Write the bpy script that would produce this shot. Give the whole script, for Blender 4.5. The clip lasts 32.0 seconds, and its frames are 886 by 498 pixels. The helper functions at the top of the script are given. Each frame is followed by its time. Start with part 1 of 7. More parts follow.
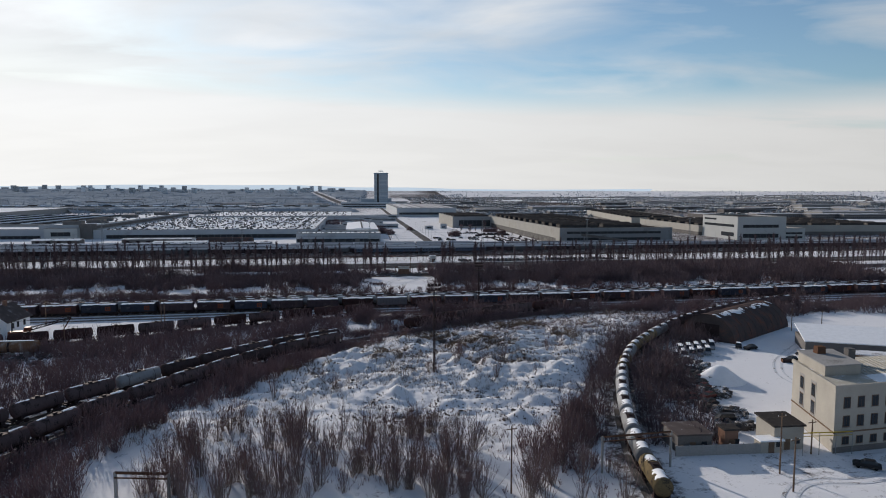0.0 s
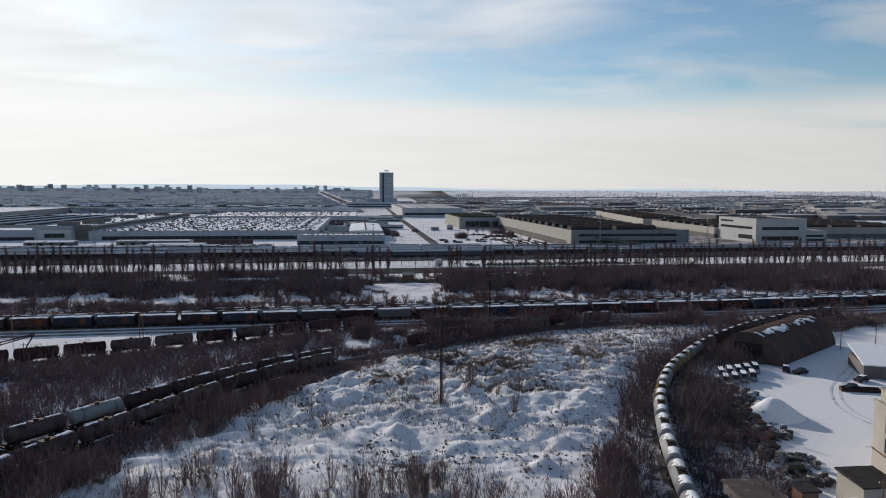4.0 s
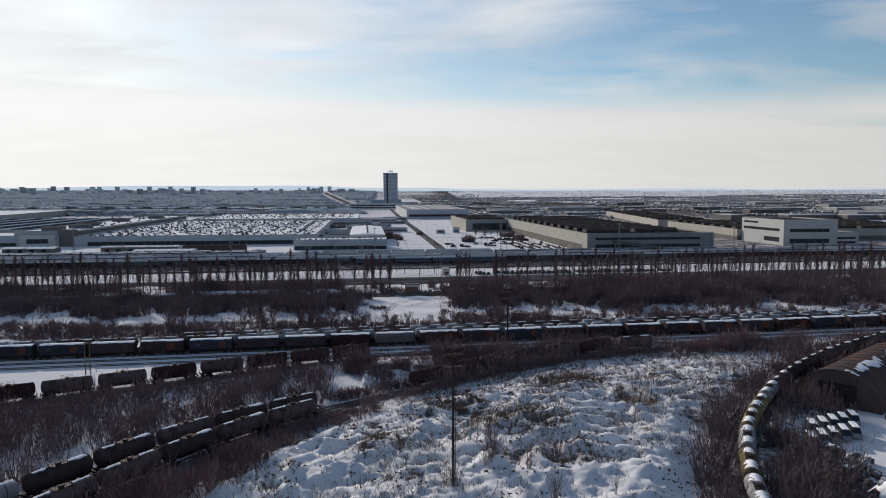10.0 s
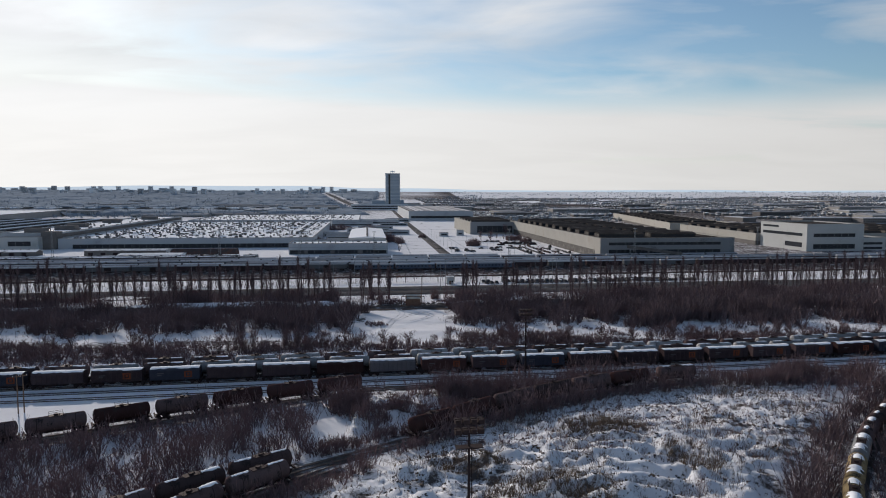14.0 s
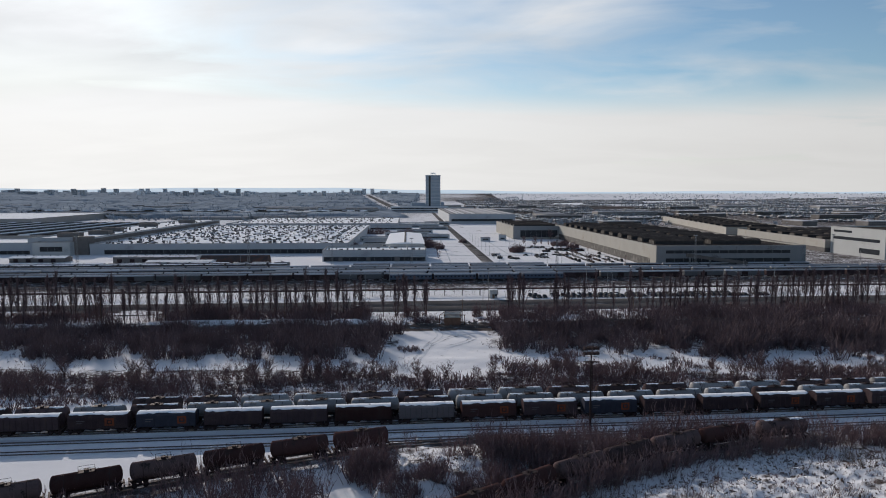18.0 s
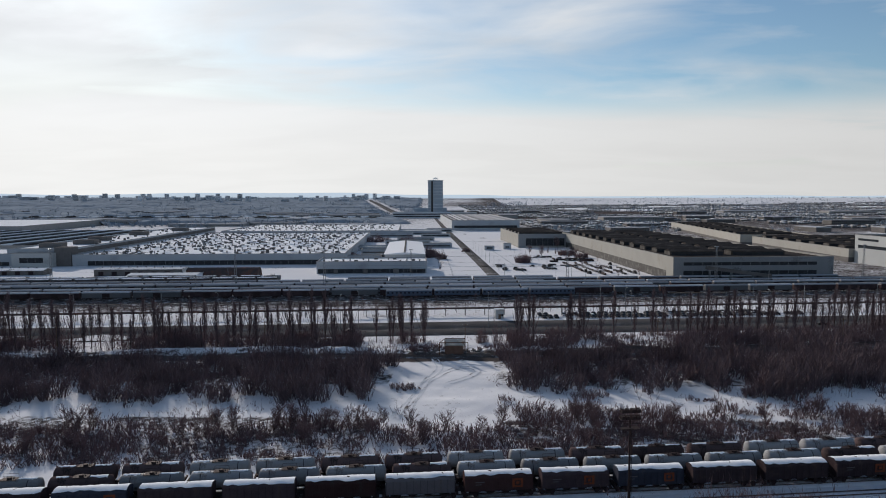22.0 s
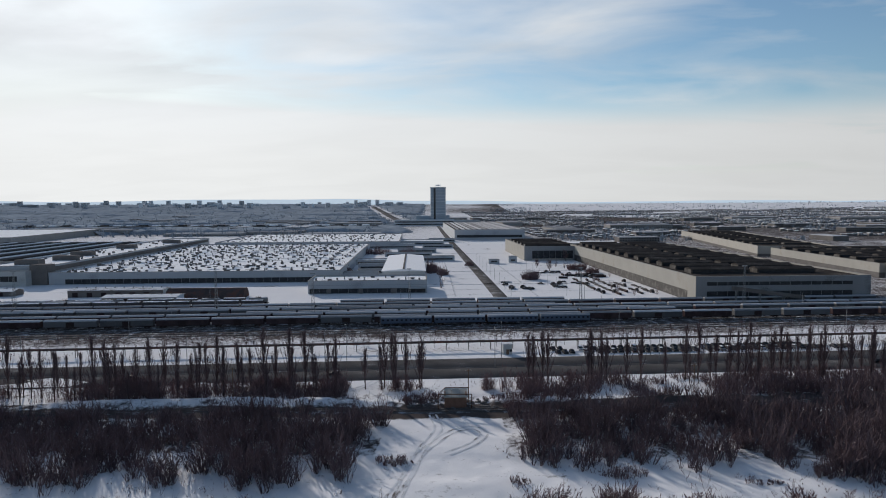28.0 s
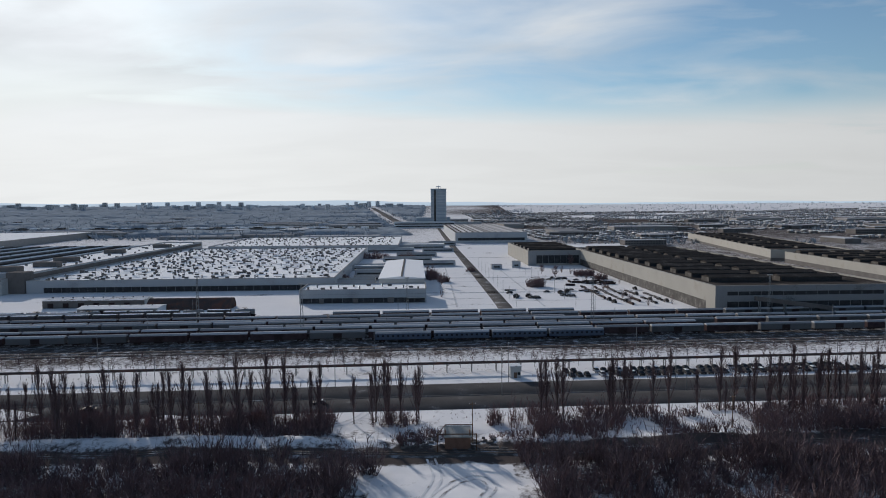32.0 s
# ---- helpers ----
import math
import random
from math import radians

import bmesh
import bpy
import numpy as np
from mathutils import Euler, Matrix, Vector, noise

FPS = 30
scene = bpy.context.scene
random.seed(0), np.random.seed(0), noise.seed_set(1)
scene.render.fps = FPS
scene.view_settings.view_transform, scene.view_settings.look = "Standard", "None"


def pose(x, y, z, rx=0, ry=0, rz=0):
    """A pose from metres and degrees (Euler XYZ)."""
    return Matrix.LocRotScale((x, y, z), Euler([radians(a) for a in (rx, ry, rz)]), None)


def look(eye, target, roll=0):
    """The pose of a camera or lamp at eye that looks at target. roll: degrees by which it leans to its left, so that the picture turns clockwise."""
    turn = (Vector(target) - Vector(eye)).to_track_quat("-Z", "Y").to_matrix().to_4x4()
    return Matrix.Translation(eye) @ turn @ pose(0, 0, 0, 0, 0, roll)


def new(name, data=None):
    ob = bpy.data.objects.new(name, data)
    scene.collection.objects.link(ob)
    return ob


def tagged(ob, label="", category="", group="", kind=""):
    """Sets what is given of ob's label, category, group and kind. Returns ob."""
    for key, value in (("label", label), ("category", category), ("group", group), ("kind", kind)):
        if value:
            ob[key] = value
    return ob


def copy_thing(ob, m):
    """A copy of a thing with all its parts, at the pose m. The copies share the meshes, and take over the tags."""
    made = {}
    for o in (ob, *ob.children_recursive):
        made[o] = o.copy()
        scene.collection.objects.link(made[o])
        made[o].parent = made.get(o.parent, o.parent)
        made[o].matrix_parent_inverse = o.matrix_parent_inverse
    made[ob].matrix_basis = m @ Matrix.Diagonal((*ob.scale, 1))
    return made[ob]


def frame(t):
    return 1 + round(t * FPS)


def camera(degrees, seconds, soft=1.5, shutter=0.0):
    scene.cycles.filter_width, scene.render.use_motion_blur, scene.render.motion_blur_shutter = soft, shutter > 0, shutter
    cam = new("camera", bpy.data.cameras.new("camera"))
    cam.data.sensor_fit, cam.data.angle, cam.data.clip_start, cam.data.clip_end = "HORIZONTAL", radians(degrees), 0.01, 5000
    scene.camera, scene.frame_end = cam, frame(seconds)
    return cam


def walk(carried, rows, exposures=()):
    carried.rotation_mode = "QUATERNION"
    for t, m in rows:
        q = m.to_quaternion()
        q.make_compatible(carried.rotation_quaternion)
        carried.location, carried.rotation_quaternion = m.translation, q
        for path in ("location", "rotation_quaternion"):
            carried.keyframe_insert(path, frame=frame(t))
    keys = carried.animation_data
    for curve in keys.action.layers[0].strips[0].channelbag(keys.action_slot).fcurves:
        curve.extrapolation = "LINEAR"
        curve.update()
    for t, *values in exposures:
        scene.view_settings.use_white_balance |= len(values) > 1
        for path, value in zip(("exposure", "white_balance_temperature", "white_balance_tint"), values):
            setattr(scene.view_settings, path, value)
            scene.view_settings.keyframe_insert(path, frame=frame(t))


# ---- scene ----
cam = camera(66.1, 32.0, soft=1.0)
EXPOSURES = [(0, 0.14, 6480, 12.0), (14, 0.14, 6520, 12.6), (25, 0.07, 6400, 11.4), (32, 0.03, 6330, 10.8)]
PATH = [
    (0, (-1.301, 15.953, 47.703), (-1.199, 17.944, 47.534), 0.1),
    (1, (-1.151, 21.746, 47.857), (-1.054, 23.736, 47.688), 0.2),
    (2, (-1.024, 27.599, 47.995), (-0.932, 29.59, 47.825), 0.2),
    (3, (-0.878, 33.677, 48.19), (-0.791, 35.668, 48.02), 0.2),
    (3.5, (-0.783, 36.82, 48.265), (-0.697, 38.811, 48.095), 0.2),
    (5.5, (-0.538, 49.847, 48.822), (-0.458, 51.838, 48.653), 0.1),
    (6, (-0.518, 53.133, 48.868), (-0.44, 55.125, 48.699), 0.1),
    (7, (-0.524, 59.657, 48.978), (-0.448, 61.648, 48.808), 0.1),
    (8, (-0.62, 66.3, 49.027), (-0.546, 68.291, 48.858), 0.1),
    (9, (-0.43, 72.85, 49.017), (-0.358, 74.841, 48.849), -0.0),
    (10, (-0.138, 79.424, 49.021), (-0.068, 81.416, 48.852), -0.1),
    (11, (0.009, 86.748, 48.998), (0.077, 88.74, 48.829), -0.1),
    (12, (0.051, 94.819, 49.078), (0.116, 96.811, 48.91), 0.1),
    (13, (-0.011, 103.079, 49.231), (0.053, 105.071, 49.064), 0.1),
    (14, (-0.122, 111.374, 49.534), (-0.059, 113.366, 49.367), 0.1),
    (14.5, (-0.214, 115.417, 49.667), (-0.15, 117.409, 49.501), 0.0),
    (16.5, (-0.599, 131.18, 50.774), (-0.539, 133.172, 50.608), 0.1),
    (17, (-0.533, 135.327, 50.945), (-0.511, 137.321, 50.781), -0.0),
    (17.5, (-0.357, 139.62, 51.086), (-0.383, 141.613, 50.923), -0.1),
    (18, (-0.129, 143.964, 51.194), (-0.185, 145.957, 51.031), -0.0),
    (19, (0.139, 152.364, 51.509), (0.078, 154.357, 51.348), -0.1),
    (20, (0.174, 160.292, 52.067), (0.111, 162.285, 51.91), -0.1),
    (21, (0.11, 167.826, 52.797), (0.045, 169.819, 52.645), -0.1),
    (22, (-0.018, 174.89, 53.582), (-0.083, 176.883, 53.432), -0.1),
    (23, (0.036, 181.653, 54.553), (-0.03, 183.647, 54.407), -0.1),
    (24, (0.089, 187.879, 55.476), (0.021, 189.872, 55.332), -0.2),
    (25, (0.146, 193.636, 56.304), (0.075, 195.629, 56.164), -0.2),
    (25.5, (0.188, 196.481, 56.604), (0.116, 198.475, 56.465), -0.2),
    (27.5, (0.23, 208.084, 58.955), (0.156, 210.078, 58.818), -0.3),
    (28, (0.151, 211.165, 59.184), (0.076, 213.159, 59.049), -0.3),
    (29, (-0.238, 217.666, 59.547), (-0.311, 219.66, 59.411), -0.3),
    (30, (-0.589, 224.49, 59.852), (-0.662, 226.484, 59.716), -0.3),
    (31, (-0.741, 231.7, 60.354), (-0.815, 233.694, 60.218), -0.3),
    (32, (-0.647, 239.236, 60.827), (-0.724, 241.23, 60.695), -0.4),
]
walk(cam, [(t, look(eye, target, lean)) for t, eye, target, lean in PATH], EXPOSURES)

# ---- world, sun and sky ----
SUN_AZ, SUN_EL = radians(-31), radians(18)
world = bpy.data.worlds.new("winter_sky")
scene.world = world
world.use_nodes = True


def wire_world():
    nt = world.node_tree
    nt.nodes.clear()
    n, l = nt.nodes.new, nt.links.new
    out, bg = n("ShaderNodeOutputWorld"), n("ShaderNodeBackground")
    sky = n("ShaderNodeTexSky")
    sky.sky_type, sky.sun_disc = "NISHITA", False
    sky.sun_elevation, sky.sun_rotation = SUN_EL, SUN_AZ
    sky.air_density, sky.dust_density, sky.ozone_density = 1.0, 0.35, 1.5
    tc, sep = n("ShaderNodeTexCoord"), n("ShaderNodeSeparateXYZ")
    l(tc.outputs["Generated"], sep.inputs[0])

    def m(op, a, b=None, clamp=False):
        q = n("ShaderNodeMath")
        q.operation, q.use_clamp = op, clamp
        for i, s in enumerate((a, b)):
            if s is None:
                continue
            if isinstance(s, (int, float)):
                q.inputs[i].default_value = s
            else:
                l(s, q.inputs[i])
        return q.outputs[0]
    up = m("ADD", m("MAXIMUM", sep.outputs[2], 0.0), 0.16)
    cx, cy = m("DIVIDE", sep.outputs[0], up), m("DIVIDE", sep.outputs[1], up)
    comb = n("ShaderNodeCombineXYZ")
    l(m("MULTIPLY", cx, 0.55), comb.inputs[0])
    l(m("MULTIPLY", cy, 1.0), comb.inputs[1])
    clouds = n("ShaderNodeTexNoise")
    clouds.inputs["Scale"].default_value, clouds.inputs["Detail"].default_value = CLOUD["scale"], 6
    clouds.inputs["Roughness"].default_value, clouds.inputs["Distortion"].default_value = 0.52, 0.5
    shift = n("ShaderNodeVectorMath")
    shift.operation = "ADD"
    shift.inputs[1].default_value = CLOUD["shift"]
    l(comb.outputs[0], shift.inputs[0])
    l(shift.outputs[0], clouds.inputs["Vector"])
    # thin cover: thicker towards the sun and near the horizon
    sunv = n("ShaderNodeVectorMath")
    sunv.operation = "DOT_PRODUCT"
    nrm = n("ShaderNodeVectorMath")
    nrm.operation = "NORMALIZE"
    l(tc.outputs["Generated"], nrm.inputs[0])
    l(nrm.outputs[0], sunv.inputs[0])
    sunv.inputs[1].default_value = (math.sin(SUN_AZ) * math.cos(SUN_EL), math.cos(SUN_AZ) * math.cos(SUN_EL), math.sin(SUN_EL))
    near_sun = m("POWER", m("MAXIMUM", sunv.outputs["Value"], 0.0), 6.0)
    def ease(src, a, c, lo, hi):
        q = n("ShaderNodeMapRange")
        q.interpolation_type = "SMOOTHSTEP"
        for k, s in enumerate((a, c, lo, hi)):
            q.inputs[1 + k].default_value = s
        l(src, q.inputs[0])
        return q.outputs[0]
    low = ease(m("ADD", sep.outputs[2], m("MULTIPLY", m("SUBTRACT", clouds.outputs["Fac"], 0.5), 0.10)), 0.088, 0.145, 1.0, 0.0)
    high = ease(sep.outputs[2], 0.38, 0.7, 0.0, -0.14)
    cover = m("ADD", m("MULTIPLY", m("SUBTRACT", clouds.outputs["Fac"], CLOUD["cut"]), CLOUD["gain"]), m("ADD", m("ADD", m("MULTIPLY", near_sun, 1.0), 0.0), m("ADD", low, high)), True)
    cover = m("MAXIMUM", cover, ease(sep.outputs[2], 0.03, 0.11, 1.0, 0.0))
    bent = m("ADD", sep.outputs[2], m("MULTIPLY", m("SUBTRACT", clouds.outputs["Fac"], 0.5), 0.09))
    bank = m("MULTIPLY", m("MULTIPLY", ease(bent, 0.112, 0.150, 0.0, 1.0), ease(bent, 0.165, 0.215, 1.0, 0.0)), ease(sep.outputs[0], -0.25, 0.22, 1.0, 0.0))
    cover = m("SUBTRACT", cover, m("MULTIPLY", bank, 0.16), True)
    mix = n("ShaderNodeMix")
    mix.data_type = "RGBA"
    l(cover, mix.inputs["Factor"])
    tint = n("ShaderNodeMix")
    tint.data_type, tint.blend_type = "RGBA", "MULTIPLY"
    tint.inputs["Factor"].default_value = 1.0
    l(sky.outputs[0], tint.inputs[6])
    tint.inputs[7].default_value = (CLOUD["sky"] * 0.86, CLOUD["sky"] * 0.99, CLOUD["sky"] * 1.06, 1)
    l(tint.outputs[2], mix.inputs[6])
    shade = n("ShaderNodeTexNoise")
    shade.inputs["Scale"].default_value, shade.inputs["Detail"].default_value = CLOUD["scale"] * 1.3, 5
    shade.inputs["Distortion"].default_value = 0.4
    sh2 = n("ShaderNodeVectorMath")
    sh2.operation = "ADD"
    sh2.inputs[1].default_value = (7.3, 2.2, 4.0)
    l(comb.outputs[0], sh2.inputs[0])
    l(sh2.outputs[0], shade.inputs["Vector"])
    rim = n("ShaderNodeMapRange")
    rim.inputs[1].default_value, rim.inputs[2].default_value, rim.inputs[3].default_value, rim.inputs[4].default_value = 0.34, 0.60, CLOUD["dim"], 1.0
    l(shade.outputs["Fac"], rim.inputs[0])
    shading = m("SUBTRACT", 1.0, m("MULTIPLY", m("SUBTRACT", 1.0, rim.outputs[0]), ease(sep.outputs[2], 0.10, 0.20, 0.25, 1.0)))
    shading = m("MULTIPLY", shading, m("SUBTRACT", 1.0, m("MULTIPLY", bank, 0.10)))
    glow = m("MULTIPLY", shading, m("ADD", m("ADD", CLOUD["white"], m("MULTIPLY", m("POWER", m("MAXIMUM", sunv.outputs["Value"], 0.0), 2.0), 2.75)), m("MULTIPLY", m("POWER", m("MAXIMUM", sunv.outputs["Value"], 0.0), 14.0), CLOUD["glow"])))
    cc = n("ShaderNodeCombineColor")
    haze = ease(sep.outputs[2], 0.04, 0.22, 1.0, 0.0)
    l(m("MULTIPLY", glow, m("ADD", 0.945, m("MULTIPLY", haze, 0.028))), cc.inputs[0])
    l(m("MULTIPLY", glow, 0.982), cc.inputs[1])
    l(m("MULTIPLY", glow, m("SUBTRACT", 1.0, m("MULTIPLY", haze, 0.045))), cc.inputs[2])
    l(cc.outputs[0], mix.inputs[7])
    l(mix.outputs[2], bg.inputs[0])
    bg.inputs[1].default_value = CLOUD["strength"]
    l(bg.outputs[0], out.inputs[0])


CLOUD = dict(scale=1.7, shift=(3.1, 1.7, 0.0), cut=0.47, gain=2.6, white=5.7, dim=0.85, glow=0.7, sky=0.88, strength=0.1)
wire_world()
sun_data = bpy.data.lights.new("sun", "SUN")
sun_data.energy, sun_data.angle, sun_data.color = 3.75, radians(0.6), (1.0, 0.925, 0.83)
sun = new("sun", sun_data)
sun.matrix_world = look((0, 0, 0), (-math.sin(SUN_AZ) * math.cos(SUN_EL), -math.cos(SUN_AZ) * math.cos(SUN_EL), -math.sin(SUN_EL)))

# ---- materials ----


def material(name, color, rough=0.8, metal=0.0, vary=0.25, scale=1.0, fine=12.0, bump=0.2, second=None, cut=0.55, soft=0.1, rand=0.0):
    """A surface with variation at two scales; second: colour of patches (wear, dirt, snow) where a coarse noise passes cut."""
    mt = bpy.data.materials.new(name)
    mt.use_nodes = True
    nt = mt.node_tree
    n, l = nt.nodes.new, nt.links.new
    b = nt.nodes["Principled BSDF"]
    b.inputs["Roughness"].default_value, b.inputs["Metallic"].default_value = rough, metal
    b.inputs["Specular IOR Level"].default_value = 0.0 if rough >= 0.69 else (0.08 if rough > 0.5 else 0.3)
    tc = n("ShaderNodeTexCoord")
    a, f = n("ShaderNodeTexNoise"), n("ShaderNodeTexNoise")
    for t, s in ((a, scale), (f, fine)):
        t.inputs["Scale"].default_value, t.inputs["Detail"].default_value = s, 5
        l(tc.outputs["Object"], t.inputs["Vector"])
    mixn = n("ShaderNodeMath")
    mixn.operation = "MULTIPLY_ADD"
    l(a.outputs["Fac"], mixn.inputs[0])
    mixn.inputs[1].default_value = 0.6
    half = n("ShaderNodeMath")
    half.operation = "MULTIPLY"
    l(f.outputs["Fac"], half.inputs[0])
    half.inputs[1].default_value = 0.4
    l(half.outputs[0], mixn.inputs[2])
    ramp = n("ShaderNodeMapRange")
    ramp.inputs[1].default_value, ramp.inputs[2].default_value = 0.3, 0.7
    ramp.inputs[3].default_value, ramp.inputs[4].default_value = 1 - vary, 1 + vary
    l(mixn.outputs[0], ramp.inputs[0])
    val = ramp.outputs[0]
    if rand:
        oi = n("ShaderNodeObjectInfo")
        r2 = n("ShaderNodeMapRange")
        r2.inputs[3].default_value, r2.inputs[4].default_value = 1 - rand, 1 + rand
        l(oi.outputs["Random"], r2.inputs[0])
        mm = n("ShaderNodeMath")
        mm.operation = "MULTIPLY"
        l(val, mm.inputs[0])
        l(r2.outputs[0], mm.inputs[1])
        val = mm.outputs[0]
    col = n("ShaderNodeMix")
    col.data_type, col.blend_type = "RGBA", "MULTIPLY"
    col.inputs["Factor"].default_value = 1.0
    col.inputs[6].default_value = (*color, 1)
    l(val, col.inputs[7])
    res = col.outputs[2]
    if second:
        th = n("ShaderNodeMapRange")
        th.inputs[1].default_value, th.inputs[2].default_value = cut - soft, cut + soft
        l(mixn.outputs[0], th.inputs[0])
        m2 = n("ShaderNodeMix")
        m2.data_type = "RGBA"
        l(th.outputs[0], m2.inputs["Factor"])
        l(res, m2.inputs[6])
        m2.inputs[7].default_value = (*second, 1)
        res = m2.outputs[2]
    l(res, b.inputs["Base Color"])
    if bump:
        bp = n("ShaderNodeBump")
        bp.inputs["Strength"].default_value, bp.inputs["Distance"].default_value = bump, 0.05
        l(mixn.outputs[0], bp.inputs["Height"])
        l(bp.outputs[0], b.inputs["Normal"])
    return mt


def ground_material():
    """Snow with bare earth and dry grass showing where the sheet's own cover value says that it is thin."""
    mt = bpy.data.materials.new("snowy_ground")
    mt.use_nodes = True
    nt = mt.node_tree
    n, l = nt.nodes.new, nt.links.new
    b = nt.nodes["Principled BSDF"]
    b.inputs["Roughness"].default_value, b.inputs["Specular IOR Level"].default_value = 0.9, 0.0
    at = n("ShaderNodeAttribute")
    at.attribute_name = "bare"
    tc = n("ShaderNodeTexCoord")
    ns = []
    for s, d in ((0.06, 6), (0.55, 8), (3.0, 6)):
        t = n("ShaderNodeTexNoise")
        t.inputs["Scale"].default_value, t.inputs["Detail"].default_value, t.inputs["Roughness"].default_value = s, d, 0.65
        l(tc.outputs["Object"], t.inputs["Vector"])
        ns.append(t.outputs["Fac"])

    def m(op, *args):
        q = n("ShaderNodeMath")
        q.operation = op
        for i, s in enumerate(args):
            if isinstance(s, (int, float)):
                q.inputs[i].default_value = s
            else:
                l(s, q.inputs[i])
        return q.outputs[0]
    mixn = m("ADD", m("MULTIPLY", ns[0], 0.30), m("ADD", m("MULTIPLY", ns[1], 0.45), m("MULTIPLY", ns[2], 0.25)))
    lev = m("ADD", mixn, m("MULTIPLY", m("SUBTRACT", at.outputs["Fac"], 0.5), 0.5))
    th = n("ShaderNodeMapRange")
    th.inputs[1].default_value, th.inputs[2].default_value = 0.50, 0.60
    l(lev, th.inputs[0])
    snow, earth, col = n("ShaderNodeMix"), n("ShaderNodeMix"), n("ShaderNodeMix")
    for q in (snow, earth, col):
        q.data_type = "RGBA"
    l(m("ADD", m("MULTIPLY", ns[1], 0.5), m("MULTIPLY", ns[0], 0.5)), snow.inputs["Factor"])
    snow.inputs[6].default_value, snow.inputs[7].default_value = (0.63, 0.62, 0.64, 1), (0.80, 0.795, 0.805, 1)
    l(ns[2], earth.inputs["Factor"])
    earth.inputs[6].default_value, earth.inputs[7].default_value = (0.043, 0.038, 0.038, 1), (0.118, 0.098, 0.091, 1)
    l(th.outputs[0], col.inputs["Factor"])
    l(snow.outputs[2], col.inputs[6])
    l(earth.outputs[2], col.inputs[7])
    l(col.outputs[2], b.inputs["Base Color"])
    bp = n("ShaderNodeBump")
    bp.inputs["Strength"].default_value, bp.inputs["Distance"].default_value = 0.6, 0.25
    l(mixn, bp.inputs["Height"])
    l(bp.outputs[0], b.inputs["Normal"])
    return mt


def twig_material(name, dark, pale):
    mt = bpy.data.materials.new(name)
    mt.use_nodes = True
    nt = mt.node_tree
    n, l = nt.nodes.new, nt.links.new
    p = nt.nodes["Principled BSDF"]
    p.inputs["Roughness"].default_value, p.inputs["Specular IOR Level"].default_value = 1.0, 0.0
    geo, tc, ns, mx = n("ShaderNodeNewGeometry"), n("ShaderNodeTexCoord"), n("ShaderNodeTexNoise"), n("ShaderNodeMix")
    ns.inputs["Scale"].default_value = 0.12
    l(tc.outputs["Object"], ns.inputs["Vector"])
    pw, ad = n("ShaderNodeMath"), n("ShaderNodeMath")
    pw.operation, ad.operation = "POWER", "MULTIPLY"
    l(geo.outputs["Random Per Island"], pw.inputs[0])
    pw.inputs[1].default_value = 2.2
    l(pw.outputs[0], ad.inputs[0])
    sc = n("ShaderNodeMapRange")
    sc.inputs[1].default_value, sc.inputs[2].default_value, sc.inputs[3].default_value, sc.inputs[4].default_value = 0.35, 0.65, 0.45, 1.25
    l(ns.outputs["Fac"], sc.inputs[0])
    l(sc.outputs[0], ad.inputs[1])
    mx.data_type = "RGBA"
    l(ad.outputs[0], mx.inputs["Factor"])
    mx.inputs[6].default_value, mx.inputs[7].default_value = (*dark, 1), (*pale, 1)
    l(mx.outputs[2], p.inputs["Base Color"])
    return mt



M = {}
M["ground"] = ground_material()
M["snow"] = material("snow", (0.82, 0.82, 0.835), 0.7, 0, 0.08, 0.8, 6, 0.4)
M["dirty_snow"] = material("dirty_snow", (0.62, 0.63, 0.66), 0.75, 0, 0.15, 0.3, 4, 0.4, (0.16, 0.14, 0.13), 0.56, 0.05)
M["packed_snow"] = material("packed_snow", (0.72, 0.72, 0.74), 0.7, 0, 0.12, 0.3, 4, 0.3, (0.25, 0.24, 0.24), 0.64, 0.05)
M["asphalt"] = material("asphalt", (0.072, 0.070, 0.072), 0.75, 0, 0.3, 0.12, 3, 0.2, (0.24, 0.24, 0.25), 0.64, 0.04)
M["street"] = material("swept_street", (0.13, 0.122, 0.118), 0.85, 0, 0.3, 0.1, 2, 0.2, (0.38, 0.38, 0.39), 0.60, 0.05)
M["ballast"] = material("ballast", (0.085, 0.078, 0.075), 0.95, 0, 0.4, 0.25, 8, 0.5, (0.45, 0.46, 0.49), 0.575, 0.05)
M["rail"] = material("rail_steel", (0.13, 0.105, 0.095), 0.7, 0.0, 0.3, 1, 10, 0.1)
M["bark"] = material("bark", (0.085, 0.064, 0.058), 0.9, 0, 0.35, 1.5, 14, 0.4)
M["stem"] = material("shrub_stems", (0.22, 0.175, 0.155), 0.9, 0, 0.35, 1.5, 14, 0.2)
M["twig"] = twig_material("twigs", (0.152, 0.105, 0.109), (0.278, 0.199, 0.197))
M["twig_red"] = twig_material("reddish_twigs", (0.152, 0.101, 0.104), (0.276, 0.191, 0.187))
M["twig_poplar"] = twig_material("poplar_twigs", (0.116, 0.085, 0.090), (0.232, 0.172, 0.176))
M["grass_dry"] = twig_material("dry_reeds", (0.11, 0.082, 0.064), (0.30, 0.225, 0.165))
M["wagon_dark"] = material("wagon_paint_dark", (0.058, 0.042, 0.046), 0.7, 0, 0.35, 0.5, 5, 0.1, (0.085, 0.060, 0.048), 0.60, 0.07, 0.25)
M["wagon_blue"] = material("wagon_paint_blue", (0.038, 0.041, 0.055), 0.7, 0, 0.3, 0.5, 5, 0.1, (0.08, 0.065, 0.055), 0.62, 0.07, 0.25)
